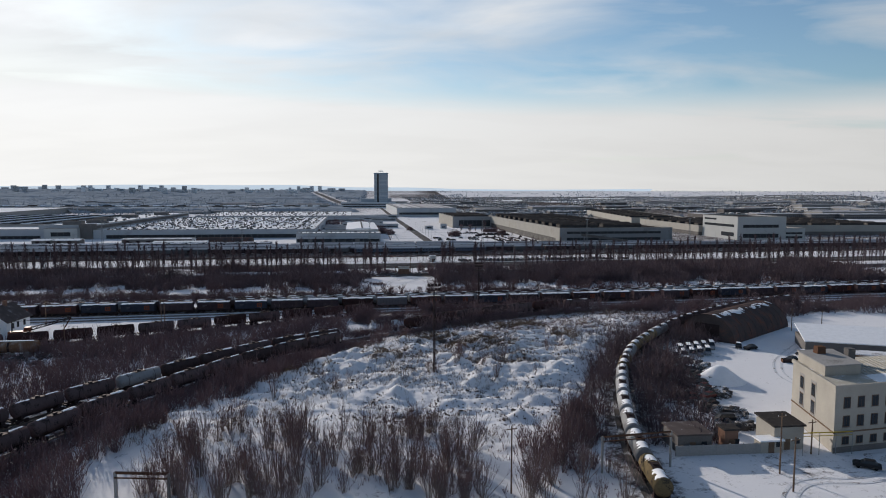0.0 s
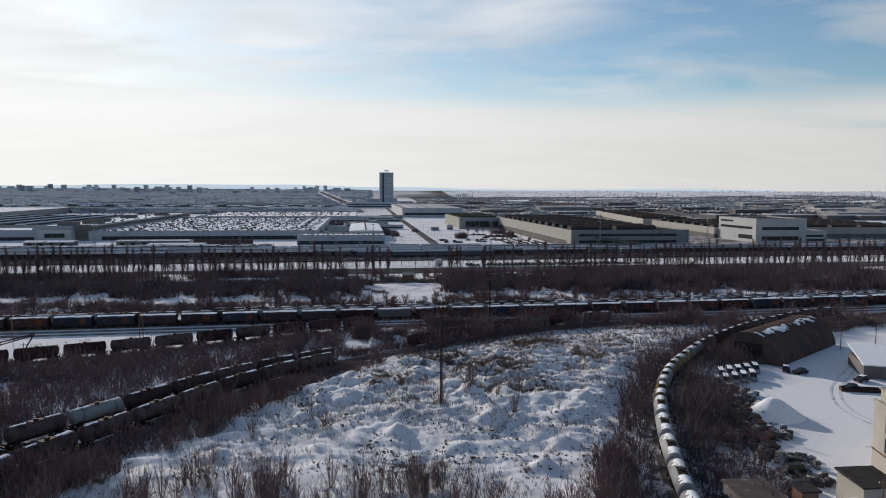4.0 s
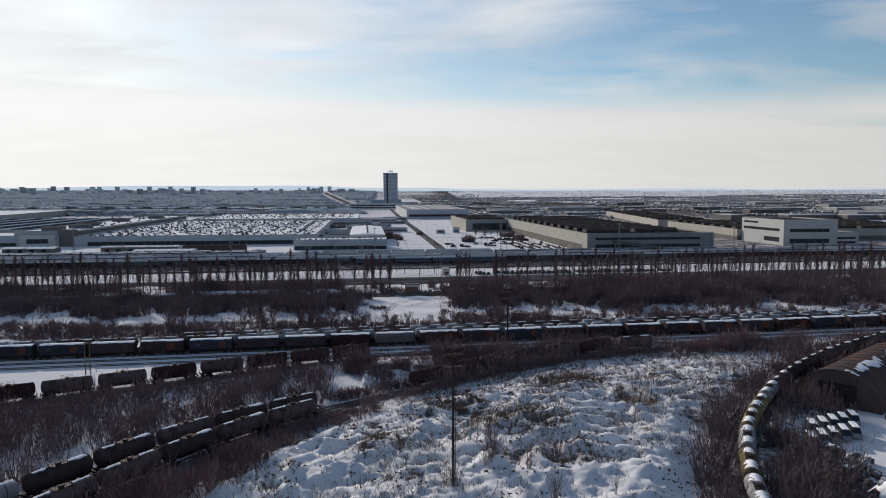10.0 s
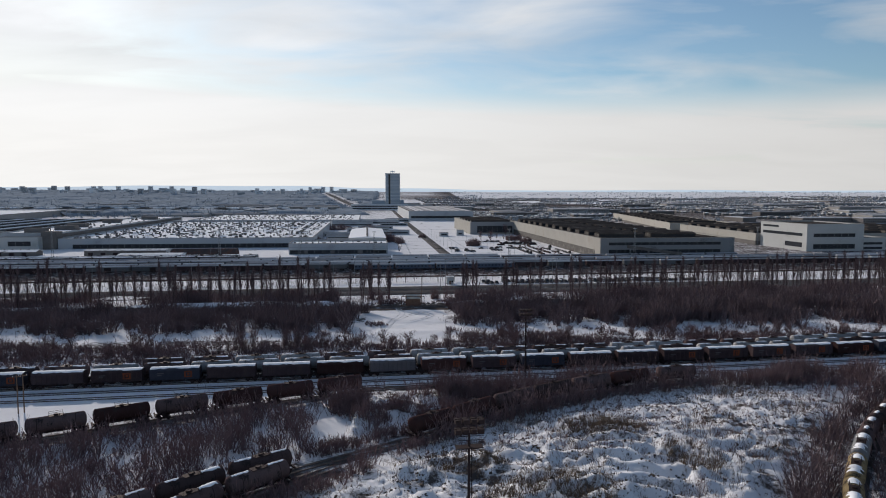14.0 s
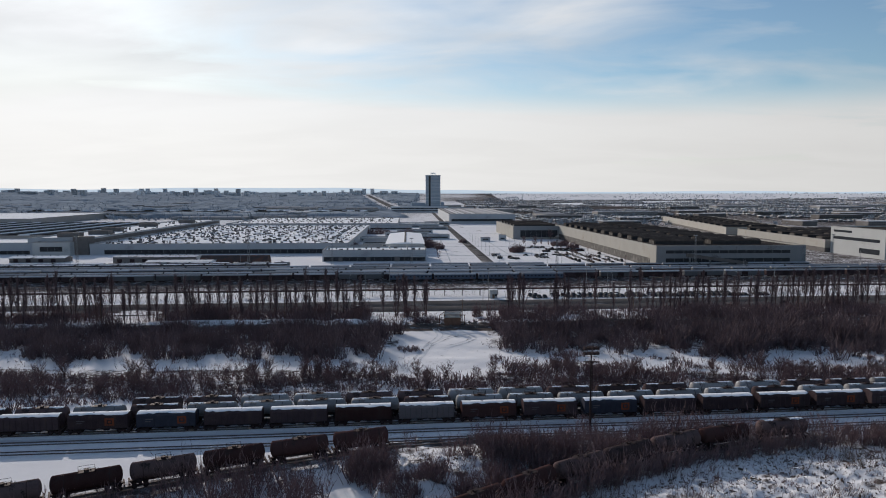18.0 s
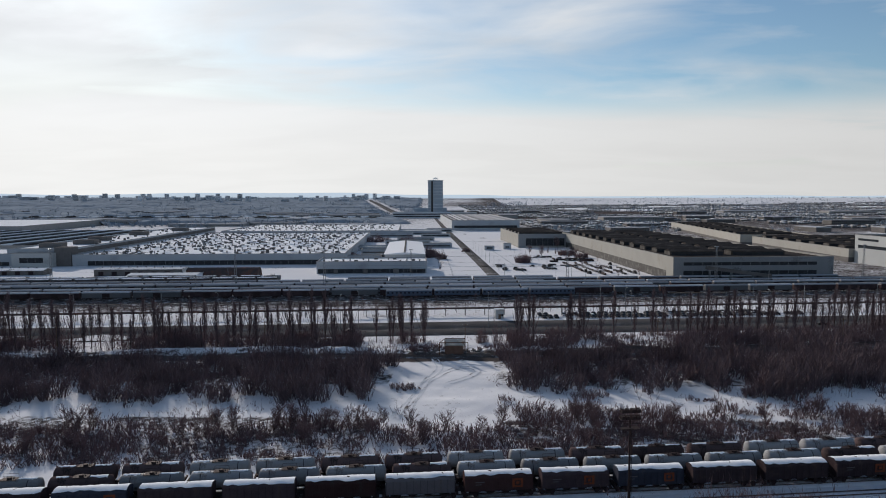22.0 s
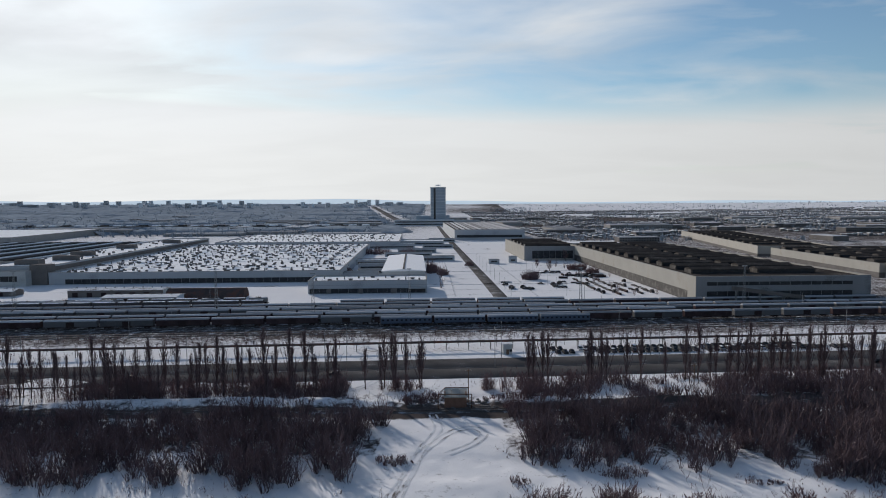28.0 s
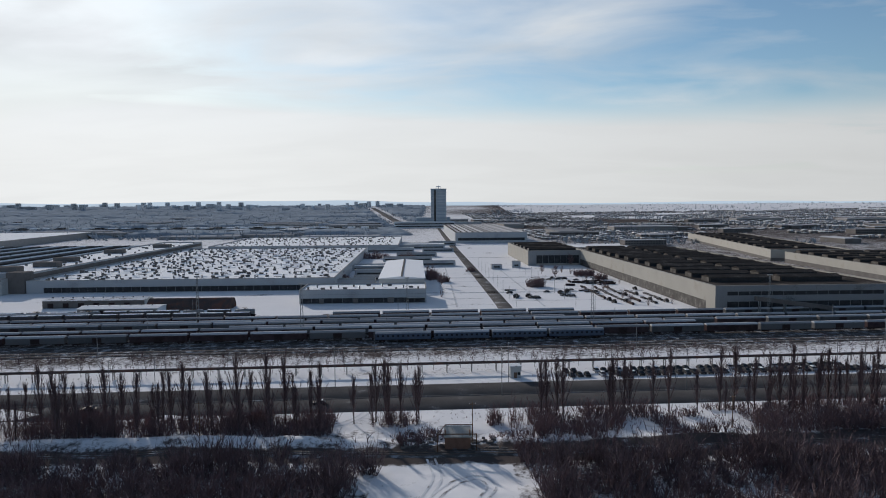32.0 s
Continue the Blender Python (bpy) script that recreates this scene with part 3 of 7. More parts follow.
def build_ground():
    xs = spread(-60, 92, 0.8, (-4600, 4600), 1.14)
    ys = np.concatenate([spread(125, 286, 0.8, (-900, 292), 1.3), np.arange(293.5, 430, 1.5), spread(432, 700, 6, (432, 4960), 1.10)[0:]])
    X, Y = np.meshgrid(xs, ys)
    Z = ground_z(X, Y)
    nx, ny = len(xs), len(ys)
    i = (np.arange(ny - 1)[:, None] * nx + np.arange(nx - 1)[None, :]).ravel()
    faces = np.stack([i, i + 1, i + nx + 1, i + nx], 1)
    me = array_mesh("ground", np.stack([X.ravel(), Y.ravel(), Z.ravel()], 1), faces, M["ground"])
    me.polygons.foreach_set("use_smooth", [True] * len(faces))
    # how bare of snow: heaps, scrub floors, the rail yard, the works' streets, far scrub
    x, y = X.ravel(), Y.ravel()
    bare = np.full(x.shape, 0.22)
    west = (x > np.interp(y, TANK_B.p[:, 1], TANK_B.p[:, 0])) & (x < np.interp(y, TANK_R.p[:, 1], TANK_R.p[:, 0]))
    bare = np.where(west & (y > 135) & (y < 292), 0.29 + 0.14 * smooth(160, 205, y) * smooth(-35, 5, x) + 0.34 * (vnoise(x / 9, y / 7, 1) - 0.5) + 0.42 * (vnoise(x / 1.9, y / 1.5, 2) - 0.5) - 0.3 * np.exp(-((x - 52) / 3) ** 2) * smooth(205, 215, y) * (1 - smooth(255, 262, y)), bare)
    for cx, cy, cr, ch in MOUNDS:
        bare = bare - 0.25 * np.exp(-((x - cx) ** 2 + (y - cy) ** 2) / cr ** 2)
    depot = (x > 40) & (y < 290) & ~west
    bare = np.where(depot, 0.36 + 0.28 * vnoise(x / 11, y / 13, 1) * smooth(0.3, 0.8, vnoise(x / 30, y / 30, 2)), bare)
    bare = np.where((y > 300) & (y < 436), 0.28 + 0.16 * vnoise(x / 9, y / 4, 1), bare)
    bare = np.where((y > 95) & (y < 150) & (np.abs(x) < 45), 0.30 + 0.2 * vnoise(x / 6, y / 6, 2), bare)
    for tr in (TANK_A, TANK_B, TANK_R, SIDING, BRANCH):
        bare = np.maximum(bare, 0.62 * (1 - smooth(3, 9, tr.distance(x, y))))
    bare = np.where((TANK_R.distance(x, y) < 15) & (x > np.interp(y, TANK_R.p[:, 1], TANK_R.p[:, 0])) & (y > 140) & (y < 285), np.maximum(bare, 0.60), bare)
    scrub = (y > 308) & (y < 337) | (y > 366) & (y < 404)
    bare = np.where(scrub & ~((x > -22) & (x < 9)) & (np.abs(x) < 400), 0.46 + 0.24 * vnoise(x / 7, y / 5, 0), bare)
    bare = np.where((y > 404) & (y < 430), 0.30 + 0.30 * vnoise(x / 7, y / 3.5, 2), bare)
    bare = np.where((y > corridor(436, x)) & (y < corridor(520, x)) & (np.abs(x) < 900), 0.34 + 0.16 * vnoise(x / 18, y / 5, 1), bare)
    bare = np.where((y > corridor(503, x)) & (y < corridor(622, x)) & (np.abs(x) < 900), 0.47 + 0.15 * smooth(505, 519, y - CORR * x) + 0.12 * vnoise(x / 30, y / 5, 1), bare)
    bare = np.where((y > 622) & (y < 1250), 0.14 + 0.34 * vnoise(x / 25, y / 30, 2) * (0.5 + vnoise(x / 6, y / 4, 1)), bare)
    bare = np.where(y > 1250, 0.42 + 0.16 * smooth(0, 200, x) + 0.26 * vnoise(x / 260, y / 420, 2), bare)
    bare = np.where((x > 232) & (x < 640) & (y > 640) & (y < 1350), 0.66, bare)
    bare = np.where((y > 1350) & (x < -160), 0.46 + 0.2 * vnoise(x / 160, y / 60, 1), bare)
    bare = np.where((y > 2600) & (x > 200), 0.06 + 0.45 * vnoise(x / 900, y / 160, 1), bare)
    bare = np.maximum(bare, 0.85 * (1 - smooth(3.5, 8.2, BRANCH.distance(x, y + np.where(y < np.interp(x, BRANCH.p[:, 0], BRANCH.p[:, 1]), 1.5, np.where(x > -20, -0.5, 1.5))))) * (np.abs(x) < 400))
    me.attributes.new("bare", "FLOAT", "POINT").data.foreach_set("value", bare.astype(np.float32))
    g = new("ground", me)
    tagged(g, "snow-covered ground with heaps and bare earth patches", "ground", kind="structure")


build_ground()


def strip(name, line, half, z, mat, label, category, kind="structure"):
    """A low bed along a way, with sloping sides."""
    a, b = line.offset(half), line.offset(-half)
    a2, b2 = line.offset(half + 0.7), line.offset(-half - 0.7)
    k = len(line.p)
    gz = ground_z(line.p[:, 0], line.p[:, 1])
    vs = np.concatenate([np.column_stack([q.p, gz + h]) for q, h in ((a2, -0.35), (a, z), (b, z), (b2, -0.35))])
    i = np.arange(k - 1)
    fs = np.concatenate([np.stack([i + (j + 1) * k, i + 1 + (j + 1) * k, i + 1 + j * k, i + j * k], 1) for j in range(3)])
    ob = new(name, array_mesh(name, vs, fs, mat))
    return tagged(ob, label, category, kind=kind)


for line in (FRONT, FRONT2, FRONT3, *FRONT_EMPTY, SIDING, TANK_A, TANK_B, TANK_R, BRANCH):
    mt = M["packed_snow"] if line in FRONT_EMPTY or line is FRONT else M["ballast"]
    bed = strip("track_bed", line, 1.7, 0.12 if line in FRONT_EMPTY else 0.22, mt, "railway track on a ballast bed with blown snow", "railway track")
    k = len(line.p)
    vs, fs = [], []
    gz = ground_z(line.p[:, 0], line.p[:, 1])
    for side in (-0.76, 0.76):
        o = len(vs) * k
        for w, h in ((-0.05, 0.2), (-0.05, 0.42), (0.05, 0.42), (0.05, 0.2)):
            vs.append(np.column_stack([line.offset(side + w).p, gz + h]))
        i = np.arange(k - 1)
        for j in range(3):
            fs.append(np.stack([o + i + j * k, o + i + 1 + j * k, o + i + 1 + (j + 1) * k, o + i + (j + 1) * k], 1))
    r = part("rails", array_mesh("rails", np.concatenate(vs), np.concatenate(fs), M["rail"]), None, bed)

# ---- rolling stock ----


def bogie_mesh():
    b = Builder()
    for s in (-1, 1):
        b.box(-1.35, 1.35, s * 1.02 - 0.08, s * 1.02 + 0.08, 0.55, 0.82)
        for x in (-0.92, 0.92):
            b.tube((x, s * 0.72, 0.48), (x, s * 0.88, 0.48), 0.48, n=12)
            b.box(x - 0.14, x + 0.14, s * 0.9, s * 1.12, 0.4, 0.66)
    for x in (-0.92, 0.92):
        b.tube((x, -0.8, 0.48), (x, 0.8, 0.48), 0.09, n=6)
    b.box(-0.25, 0.25, -1.0, 1.0, 0.6, 0.95)
    return b.mesh("bogie", M["iron"])


BOGIE = bogie_mesh()


def shell(radius, x0, x1, zc, a0, a1, bulge=0.35, n=14, ends=True):
    """A lying tank, or the part of its skin between two angles (0 is up)."""
    b = Builder()
    st = [(x0 - bulge, 0.35), (x0 - bulge * 0.6, 0.75), (x0, 1.0), (x1, 1.0), (x1 + bulge * 0.6, 0.75), (x1 + bulge, 0.35)] if ends else [(x0, 1.0), (x1, 1.0)]
    k = n + 1
    for x, f in st:
        for i in range(k):
            w = radians(a0 + (a1 - a0) * i / n)
            b.v.append((x, math.sin(w) * radius * f, zc + math.cos(w) * radius * f))
    for j in range(len(st) - 1):
        for i in range(n):
            b.f.append((j * k + i, j * k + i + 1, (j + 1) * k + i + 1, (j + 1) * k + i))
    if ends:
        b.f += [tuple(range(k - 1, -1, -1)), tuple(range((len(st) - 1) * k, len(st) * k))]
    return b


def tank_wagon(mat, label, snow=1.0, seed=0):
    r = random.Random(seed)
    t = thing("tank_wagon", label, "tank wagon", pose(0, 0, -200), "tank wagons on the sidings")
    part("tank", shell(1.5, -5.05, 5.05, 2.82, 0, 360, 0.42, 20), mat, t, "", True)
    part("underframe", Builder().box(-5.7, 5.7, -0.28, 0.28, 0.95, 1.3).box(-5.75, -5.45, -1.45, 1.45, 0.95, 1.25).box(5.45, 5.75, -1.45, 1.45, 0.95, 1.25)
         .box(-4.4, -3.6, -1.25, 1.25, 1.05, 1.75).box(3.6, 4.4, -1.25, 1.25, 1.05, 1.75), M["iron"], t)
    for x in (-3.9, 3.9):
        share("bogie", BOGIE, t, pose(x, 0, 0.0))
    part("hatch", Builder().tube((0, 0, 4.2), (0, 0, 4.62), 0.42, n=12).tube((0.62, 0.2, 4.2), (0.62, 0.2, 4.5), 0.12, n=8), M["iron"], t)
    rl = Builder()
    for s in (-1, 1):
        for x in (-1.25, 1.25):
            rl.tube((x, s * 0.65, 4.15), (x, s * 0.65, 5.0), 0.03, n=4)
        rl.tube((-1.25, s * 0.65, 5.0), (1.25, s * 0.65, 5.0), 0.03, n=4)
        rl.tube((1.35, s * 1.6, 1.2), (1.35, s * 0.7, 4.4), 0.035, n=4).tube((1.75, s * 1.6, 1.2), (1.75, s * 0.7, 4.4), 0.035, n=4)
    rl.box(-1.3, 1.3, -0.75, 0.75, 4.28, 4.33)
    part("hatch_railing", rl, M["iron"], t)["kind"] = "stuff"
    for x in (-3.4, 3.4):
        part("band", shell(1.525, x - 0.06, x + 0.06, 2.82, -140, 140, ends=False), M["iron"], t)
    if snow:
        for x0, x1 in ((-4.9, -1.35), (1.35, 4.9)):
            cap, k = Builder(), 9
            u0, u1, mean = x0 + r.uniform(0, 0.7), x1 - r.uniform(0, 0.7), r.uniform(24, 38) * snow
            for i in range(k + 1):
                x = u0 + (u1 - u0) * i / k
                lo, hi = -mean * r.uniform(0.45, 1.35), mean * r.uniform(0.45, 1.35)
                for j in range(7):
                    w = radians(lo + (hi - lo) * j / 6)
                    rr = 1.51 + 0.07 * math.sin(math.pi * j / 6)
                    cap.v.append((x, math.sin(w) * rr, 2.82 + math.cos(w) * rr))
            cap.f = [(i * 7 + j, i * 7 + j + 1, i * 7 + j + 8, i * 7 + j + 7) for i in range(k) for j in range(6)]
            part("snow_cap", cap, M["snow"], t, "thin ragged crust of snow", True)
    return t


def hopper_wagon(mat, label, snow=True, emblem=True, seed=0, flat=True):
    r = random.Random(seed)
    t = thing("hopper_wagon", label, "freight wagon", pose(0, 0, -200), "freight wagons in the front train")
    prof = [(-1.52, 1.3), (-1.58, 3.65), (-1.3, 4.02), (-0.6, 4.22), (0.6, 4.22), (1.3, 4.02), (1.58, 3.65), (1.52, 1.3)]
    b = Builder().extrude_x(prof[::-1], -6.1, 6.1)
    part("body", b, mat, t)
    rib = Builder()
    for i in range(11):
        x = -6.0 + i * 1.2
        for s in (-1, 1):
            rib.box(x - 0.06, x + 0.06, s * 1.6 - 0.06, s * 1.6 + 0.06, 1.3, 3.8)
    part("ribs", rib, mat, t)["kind"] = "stuff"
    ch = Builder()
    for x in (-4.1, -1.4, 1.4, 4.1):
        ch.add([(x - 1.15, -1.3, 1.35), (x + 1.15, -1.3, 1.35), (x + 1.15, 1.3, 1.35), (x - 1.15, 1.3, 1.35), (x - 0.5, -0.5, 0.55), (x + 0.5, -0.5, 0.55), (x + 0.5, 0.5, 0.55), (x - 0.5, 0.5, 0.55)],
               [(4, 5, 6, 7), (0, 1, 5, 4), (1, 2, 6, 5), (2, 3, 7, 6), (3, 0, 4, 7)])
    part("discharge_hopper", ch, M["iron"], t)
    part("underframe", Builder().box(-6.65, 6.65, -0.25, 0.25, 0.95, 1.3).box(-6.7, -6.2, -1.5, 1.5, 1.0, 1.28).box(6.2, 6.7, -1.5, 1.5, 1.0, 1.28), M["iron"], t)
    for x in (-5.0, 5.0):
        share("bogie", BOGIE, t, pose(x, 0, 0))
    part("ladder", Builder().tube((6.25, -1.3, 1.2), (6.25, -1.3, 4.3), 0.04, n=4).tube((6.25, -0.9, 1.2), (6.25, -0.9, 4.3), 0.04, n=4), M["iron"], t)
    hb = Builder()
    for x in (-4.2, -1.4, 1.4, 4.2):
        hb.tube((x, 0, 4.15), (x, 0, 4.38), 0.34, n=10)
    part("roof_hatch", hb, M["iron"], t)["kind"] = "stuff"
    if snow:
        v, k = [], 14
        for i in range(k + 1):
            x = -6.0 + 12.0 * i / k
            e = r.uniform(0.9, 1.5)
            e2 = r.uniform(0.9, 1.5)
            v += [(x, -e, 4.08 if e > 1.2 else 4.18), (x, -0.5, 4.36 + r.uniform(0, 0.06)), (x, 0.5, 4.36 + r.uniform(0, 0.06)), (x, e2, 4.08 if e2 > 1.2 else 4.18)]
        f = [(4 * i + j, 4 * i + j + 1, 4 * i + j + 5, 4 * i + j + 4)[::-1] for i in range(k) for j in range(3)]
        part("snow_cap", Builder().add(v, f), M["snow"], t, "snow lying on the roof", True)
    if emblem:
        x = r.uniform(1.2, 2.8)
        part("emblem", Builder().box(x, x + 1.9, -1.70, -1.66, 3.15, 3.5).box(x, x + 1.9, -1.70, -1.66, 1.9, 2.2).box(x, x + 0.4, -1.70, -1.66, 2.2, 3.15).box(x + 1.5, x + 1.9, -1.70, -1.66, 2.2, 3.15).box(x + 0.7, x + 1.25, -1.70, -1.66, 2.45, 2.95), M["orange"], t, "faded orange painted square emblem")
        part("lettering_bar", Builder().box(-4.2, -2.6, -1.70, -1.66, 2.9, 3.1).box(-4.2, -3.1, -1.70, -1.66, 2.5, 2.64), M["wagon_grey"], t)
    return t


def coach(mat, roofmat, label, length, kind):
    t = thing(kind, label, "railway wagon", pose(0, 0, -200), "wagons in the far yard")
    h = length / 2
    prof = [(-1.5, 1.15), (-1.55, 3.5), (-1.25, 4.1), (-0.6, 4.4), (0.6, 4.4), (1.25, 4.1), (1.55, 3.5), (1.5, 1.15)]
    part("body", Builder().extrude_x(prof[::-1], -h + 0.3, h - 0.3), mat, t)
    roof = [(-1.5, 3.72), (-1.28, 4.16), (-0.6, 4.47), (0.6, 4.47), (1.28, 4.16), (1.5, 3.72)]
    part("roof", Builder().extrude_x(roof[::-1], -h + 0.25, h - 0.25), roofmat, t)
    w = Builder()
    k = int(length / 2.2) if kind == "passenger_coach" else 2
    for i in range(k):
        x = -h + 1.4 + i * (length - 2.8) / (k - 1)
        for s in (-1, 1):
            w.box(x - 0.5, x + 0.5, s * 1.555 - 0.012, s * 1.555 + 0.012, 2.3, 3.15)
    if k > 2:
        part("window_band", w, M["glass"], t)["kind"] = "stuff"
    else:
        for s in (-1, 1):
            part("side_door", Builder().box(-1.9, 1.9, s * 1.57 - 0.02, s * 1.57 + 0.02, 1.3, 3.4), M["iron"], t)
    gear_ = Builder().box(-h, h, -0.3, 0.3, 0.8, 1.15).box(-2, 2, -1.2, 1.2, 0.5, 1.1)
    for x in (-h + 3.2, h - 3.2):
        for s in (-1, 1):
            gear_.box(x - 1.3, x + 1.3, s * 1.02 - 0.08, s * 1.02 + 0.08, 0.5, 0.85)
            for d in (-0.92, 0.92):
                gear_.tube((x + d, s * 0.72, 0.48), (x + d, s * 0.88, 0.48), 0.48, n=8)
    part("underframe", gear_, M["iron"], t)
    return t


HOPPERS = [hopper_wagon(M["wagon_dark"], "dark covered hopper wagon with orange emblem and snowy roof", True, True, 1),
           hopper_wagon(M["wagon_blue"], "dark blue covered hopper wagon with orange emblem and snowy roof", True, True, 2),
           hopper_wagon(M["wagon_dark"], "dark covered hopper wagon with snow on its roof", True, False, 3),
           hopper_wagon(M["wagon_grey"], "grey covered hopper wagon with snow on its roof", True, False, 4),
           hopper_wagon(M["wagon_brown"], "brown covered hopper wagon with orange emblem and snowy roof", True, True, 5),
           hopper_wagon(M["wagon_brown"], "brown covered hopper wagon with snow on its roof", True, False, 8)]
SIDED = [tank_wagon(M["tank_dark"], "black tank wagon standing on the snowy siding", 0, 6),
         tank_wagon(M["wagon_brown"], "dark brown tank wagon standing on the snowy siding", 0, 7)]
TANKS = [tank_wagon(M["tank_grey"], "grey tank wagon with a little snow along its top", 0.5, 1),
         tank_wagon(M["tank_dark"], "dark tank wagon with snow along its top", 0.6, 2),
         tank_wagon(M["tank_dark"], "black tank wagon with a little snow on top", 0.5, 3),
         tank_wagon(M["tank_ochre"], "ochre and black tank wagon with snow on its top", 1.4, 4),
         tank_wagon(M["tank_grey"], "grey tank wagon with thick snow on its top", 1.5, 9)]


def run_train(line, s0, s1, pitch, kinds, z=0.42, pick=None):
    r = random.Random(int(s0 * 7 + pitch * 100 + line.length))
    s, i = s0, 0
    while s < s1:
        k = kinds[pick[i % len(pick)]] if pick else r.choice(kinds)
        x, y = line.at(s)
        copy_thing(k, line.place(s, z + float(ground_z(x, y)), pitch * 0.36))
        s += pitch
        i += 1


def s_at(line, x):
    return float(np.interp(x, line.p[:, 0], line.s))


run_train(FRONT, s_at(FRONT, -8.0) - 13.92 * 22, s_at(FRONT, 390), 13.92, HOPPERS, pick=[0, 0, 4, 1, 2, 0, 1, 4, 0, 2, 1, 0, 0, 4, 1, 1, 2, 0, 1, 2, 2, 5, 3, 4, 0, 1, 2, 2, 0, 0])
run_train(FRONT2, s_at(FRONT2, -8.0) - 12.02 * 15, s_at(FRONT2, 390), 12.02, [TANKS[0], TANKS[0], TANKS[1]])
run_train(FRONT3, s_at(FRONT3, 2.0) - 12.02 * 6, s_at(FRONT3, 390), 12.02, [TANKS[0], TANKS[1], TANKS[2], TANKS[0]])
run_train(SIDING, s_at(SIDING, -20) - 12.02 * 10, s_at(SIDING, -18), 12.02, SIDED)
run_train(TANK_A, 12.2, s_at(TANK_A, -24), 12.02, TANKS, pick=[1, 2, 1, 2, 1, 2, 2, 0, 1, 1, 2, 1, 2, 1, 1])
run_train(TANK_A, s_at(TANK_A, 2), s_at(TANK_A, 57), 12.02, SIDED)
run_train(TANK_B, 4, s_at(TANK_B, -22), 12.02, [TANKS[1], TANKS[2], TANKS[1]])
run_train(TANK_R, 38.5, s_at(TANK_R, 160), 12.02, TANKS, pick=[3, 4, 4, 4, 4, 4, 3, 4, 3, 3, 4, 1, 1, 2, 1, 1, 2, 1, 1, 2])
copy_thing(TANKS[1], TANK_A.place(s_at(TANK_A, 66), 0.42, 4))

# the far yard
M["coach_roof"] = material("sooty_roof", (0.36, 0.365, 0.385), 0.75, 0, 0.2, 0.12, 0.6, 0.05, (0.17, 0.17, 0.18), 0.60, 0.05, 0.35)
COACHES = [coach(M["coach"], M["coach_roof"], "silver-grey car-carrier wagon with a snow-streaked roof", 25.0, "car_carrier"),
           coach(M["wagon_dark"], M["coach_roof"], "dark covered wagon with a snow-streaked roof", 25.0, "covered_wagon"),
           coach(M["coach_blue"], M["coach_roof"], "blue passenger coach with a grey roof", 25.0, "passenger_coach")]
yard_bed = []
for k in range(18):
    y0 = 523 + k * 5.4
    ln = Line([(-700, y0 - 0.108 * 700), (0, y0), (700, y0 + 0.108 * 700)])
    bed = strip("track_bed", ln, 1.7, 0.2, M["ballast"], "yard track on dark ballast", "railway track")
    part("rails", Builder().add([(-700, y0 - 0.108 * 700 + d, 0.45) for d in (-0.8, -0.7, 0.7, 0.8)] + [(700, y0 + 0.108 * 700 + d, 0.45) for d in (-0.8, -0.7, 0.7, 0.8)], [(0, 4, 5, 1), (2, 6, 7, 3)]), M["rail"], bed)
    r = random.Random(100 + k)
    spans = {3: (-30, 60, [2]), 4: (-420, 420, [1, 1, 0]), 6: (-420, 120, [0, 1]), 7: (-100, 480, [0, 0, 1]), 9: (-420, 480, [0]), 10: (-300, 60, [1]), 12: (-420, 230, [0, 1]), 14: (-60, 60, [1, 0]), 16: (-420, -200, [1])}
    if k in spans:
        a, b, ids = spans[k]
        run_train(ln, s_at(ln, a), s_at(ln, b), 25.9, [COACHES[i] for i in ids], 0.4)
    if k == 15:
        run_train(ln, s_at(ln, -420), s_at(ln, -120), 13.6, [HOPPERS[3]], 0.4)
    if k == 17:
        run_train(ln, s_at(ln, -420), s_at(ln, -120), 13.6, [HOPPERS[3], TANKS[0]], 0.4)
for t in HOPPERS + SIDED + TANKS + COACHES:
    for o in (*t.children_recursive, t):
        bpy.data.objects.remove(o)

# ---- buildings of the works ----


def works(name, label, x, y, w, d, h, wall, roof, turn=GRID, plinth=0.0, parapet=0.8, strips=(), doors=(), side=None, category="factory hall"):
    """A flat-roofed hall: its front left corner, width, depth and height; strips: (z0, z1, u0, u1) of glazing in the front."""
    t = thing(name, label, category, pose(x, y, 0, 0, 0, turn))
    part("wall", Builder().ring(0, w, 0, d, 0.5, -2, h), wall, t)
    part("roof", Builder().box(0.5, w - 0.5, 0.5, d - 0.5, h - parapet - 0.6, h - parapet), roof, t)
    part("coping", Builder().ring(-0.15, w + 0.15, -0.15, d + 0.15, 0.8, h, h + 0.25), M["concrete"], t)
    if plinth:
        part("plinth", Builder().box(-0.12, w + 0.12, -0.12, 0.0, -1, plinth).box(-0.12, 0.0, 0, d, -1, plinth), M["plinth"], t)
    for z0, z1, u0, u1 in strips:
        wd = part("window_strip", Builder().box(u0, u1, -0.06, -0.005, z0, z1), M["band_glass"], t)
        mb = Builder()
        k = max(2, int((u1 - u0) / 6))
        for i in range(k + 1):
            u = u0 + (u1 - u0) * i / k
            mb.box(u - 0.09, u + 0.09, -0.14, -0.06, z0, z1)
        part("mullions", mb, M["zinc"], wd)["kind"] = "stuff"
    for u0, u1, z1 in doors:
        part("door", Builder().box(u0, u1, -0.2, -0.005, 0, z1), M["plinth"], t)
    return t


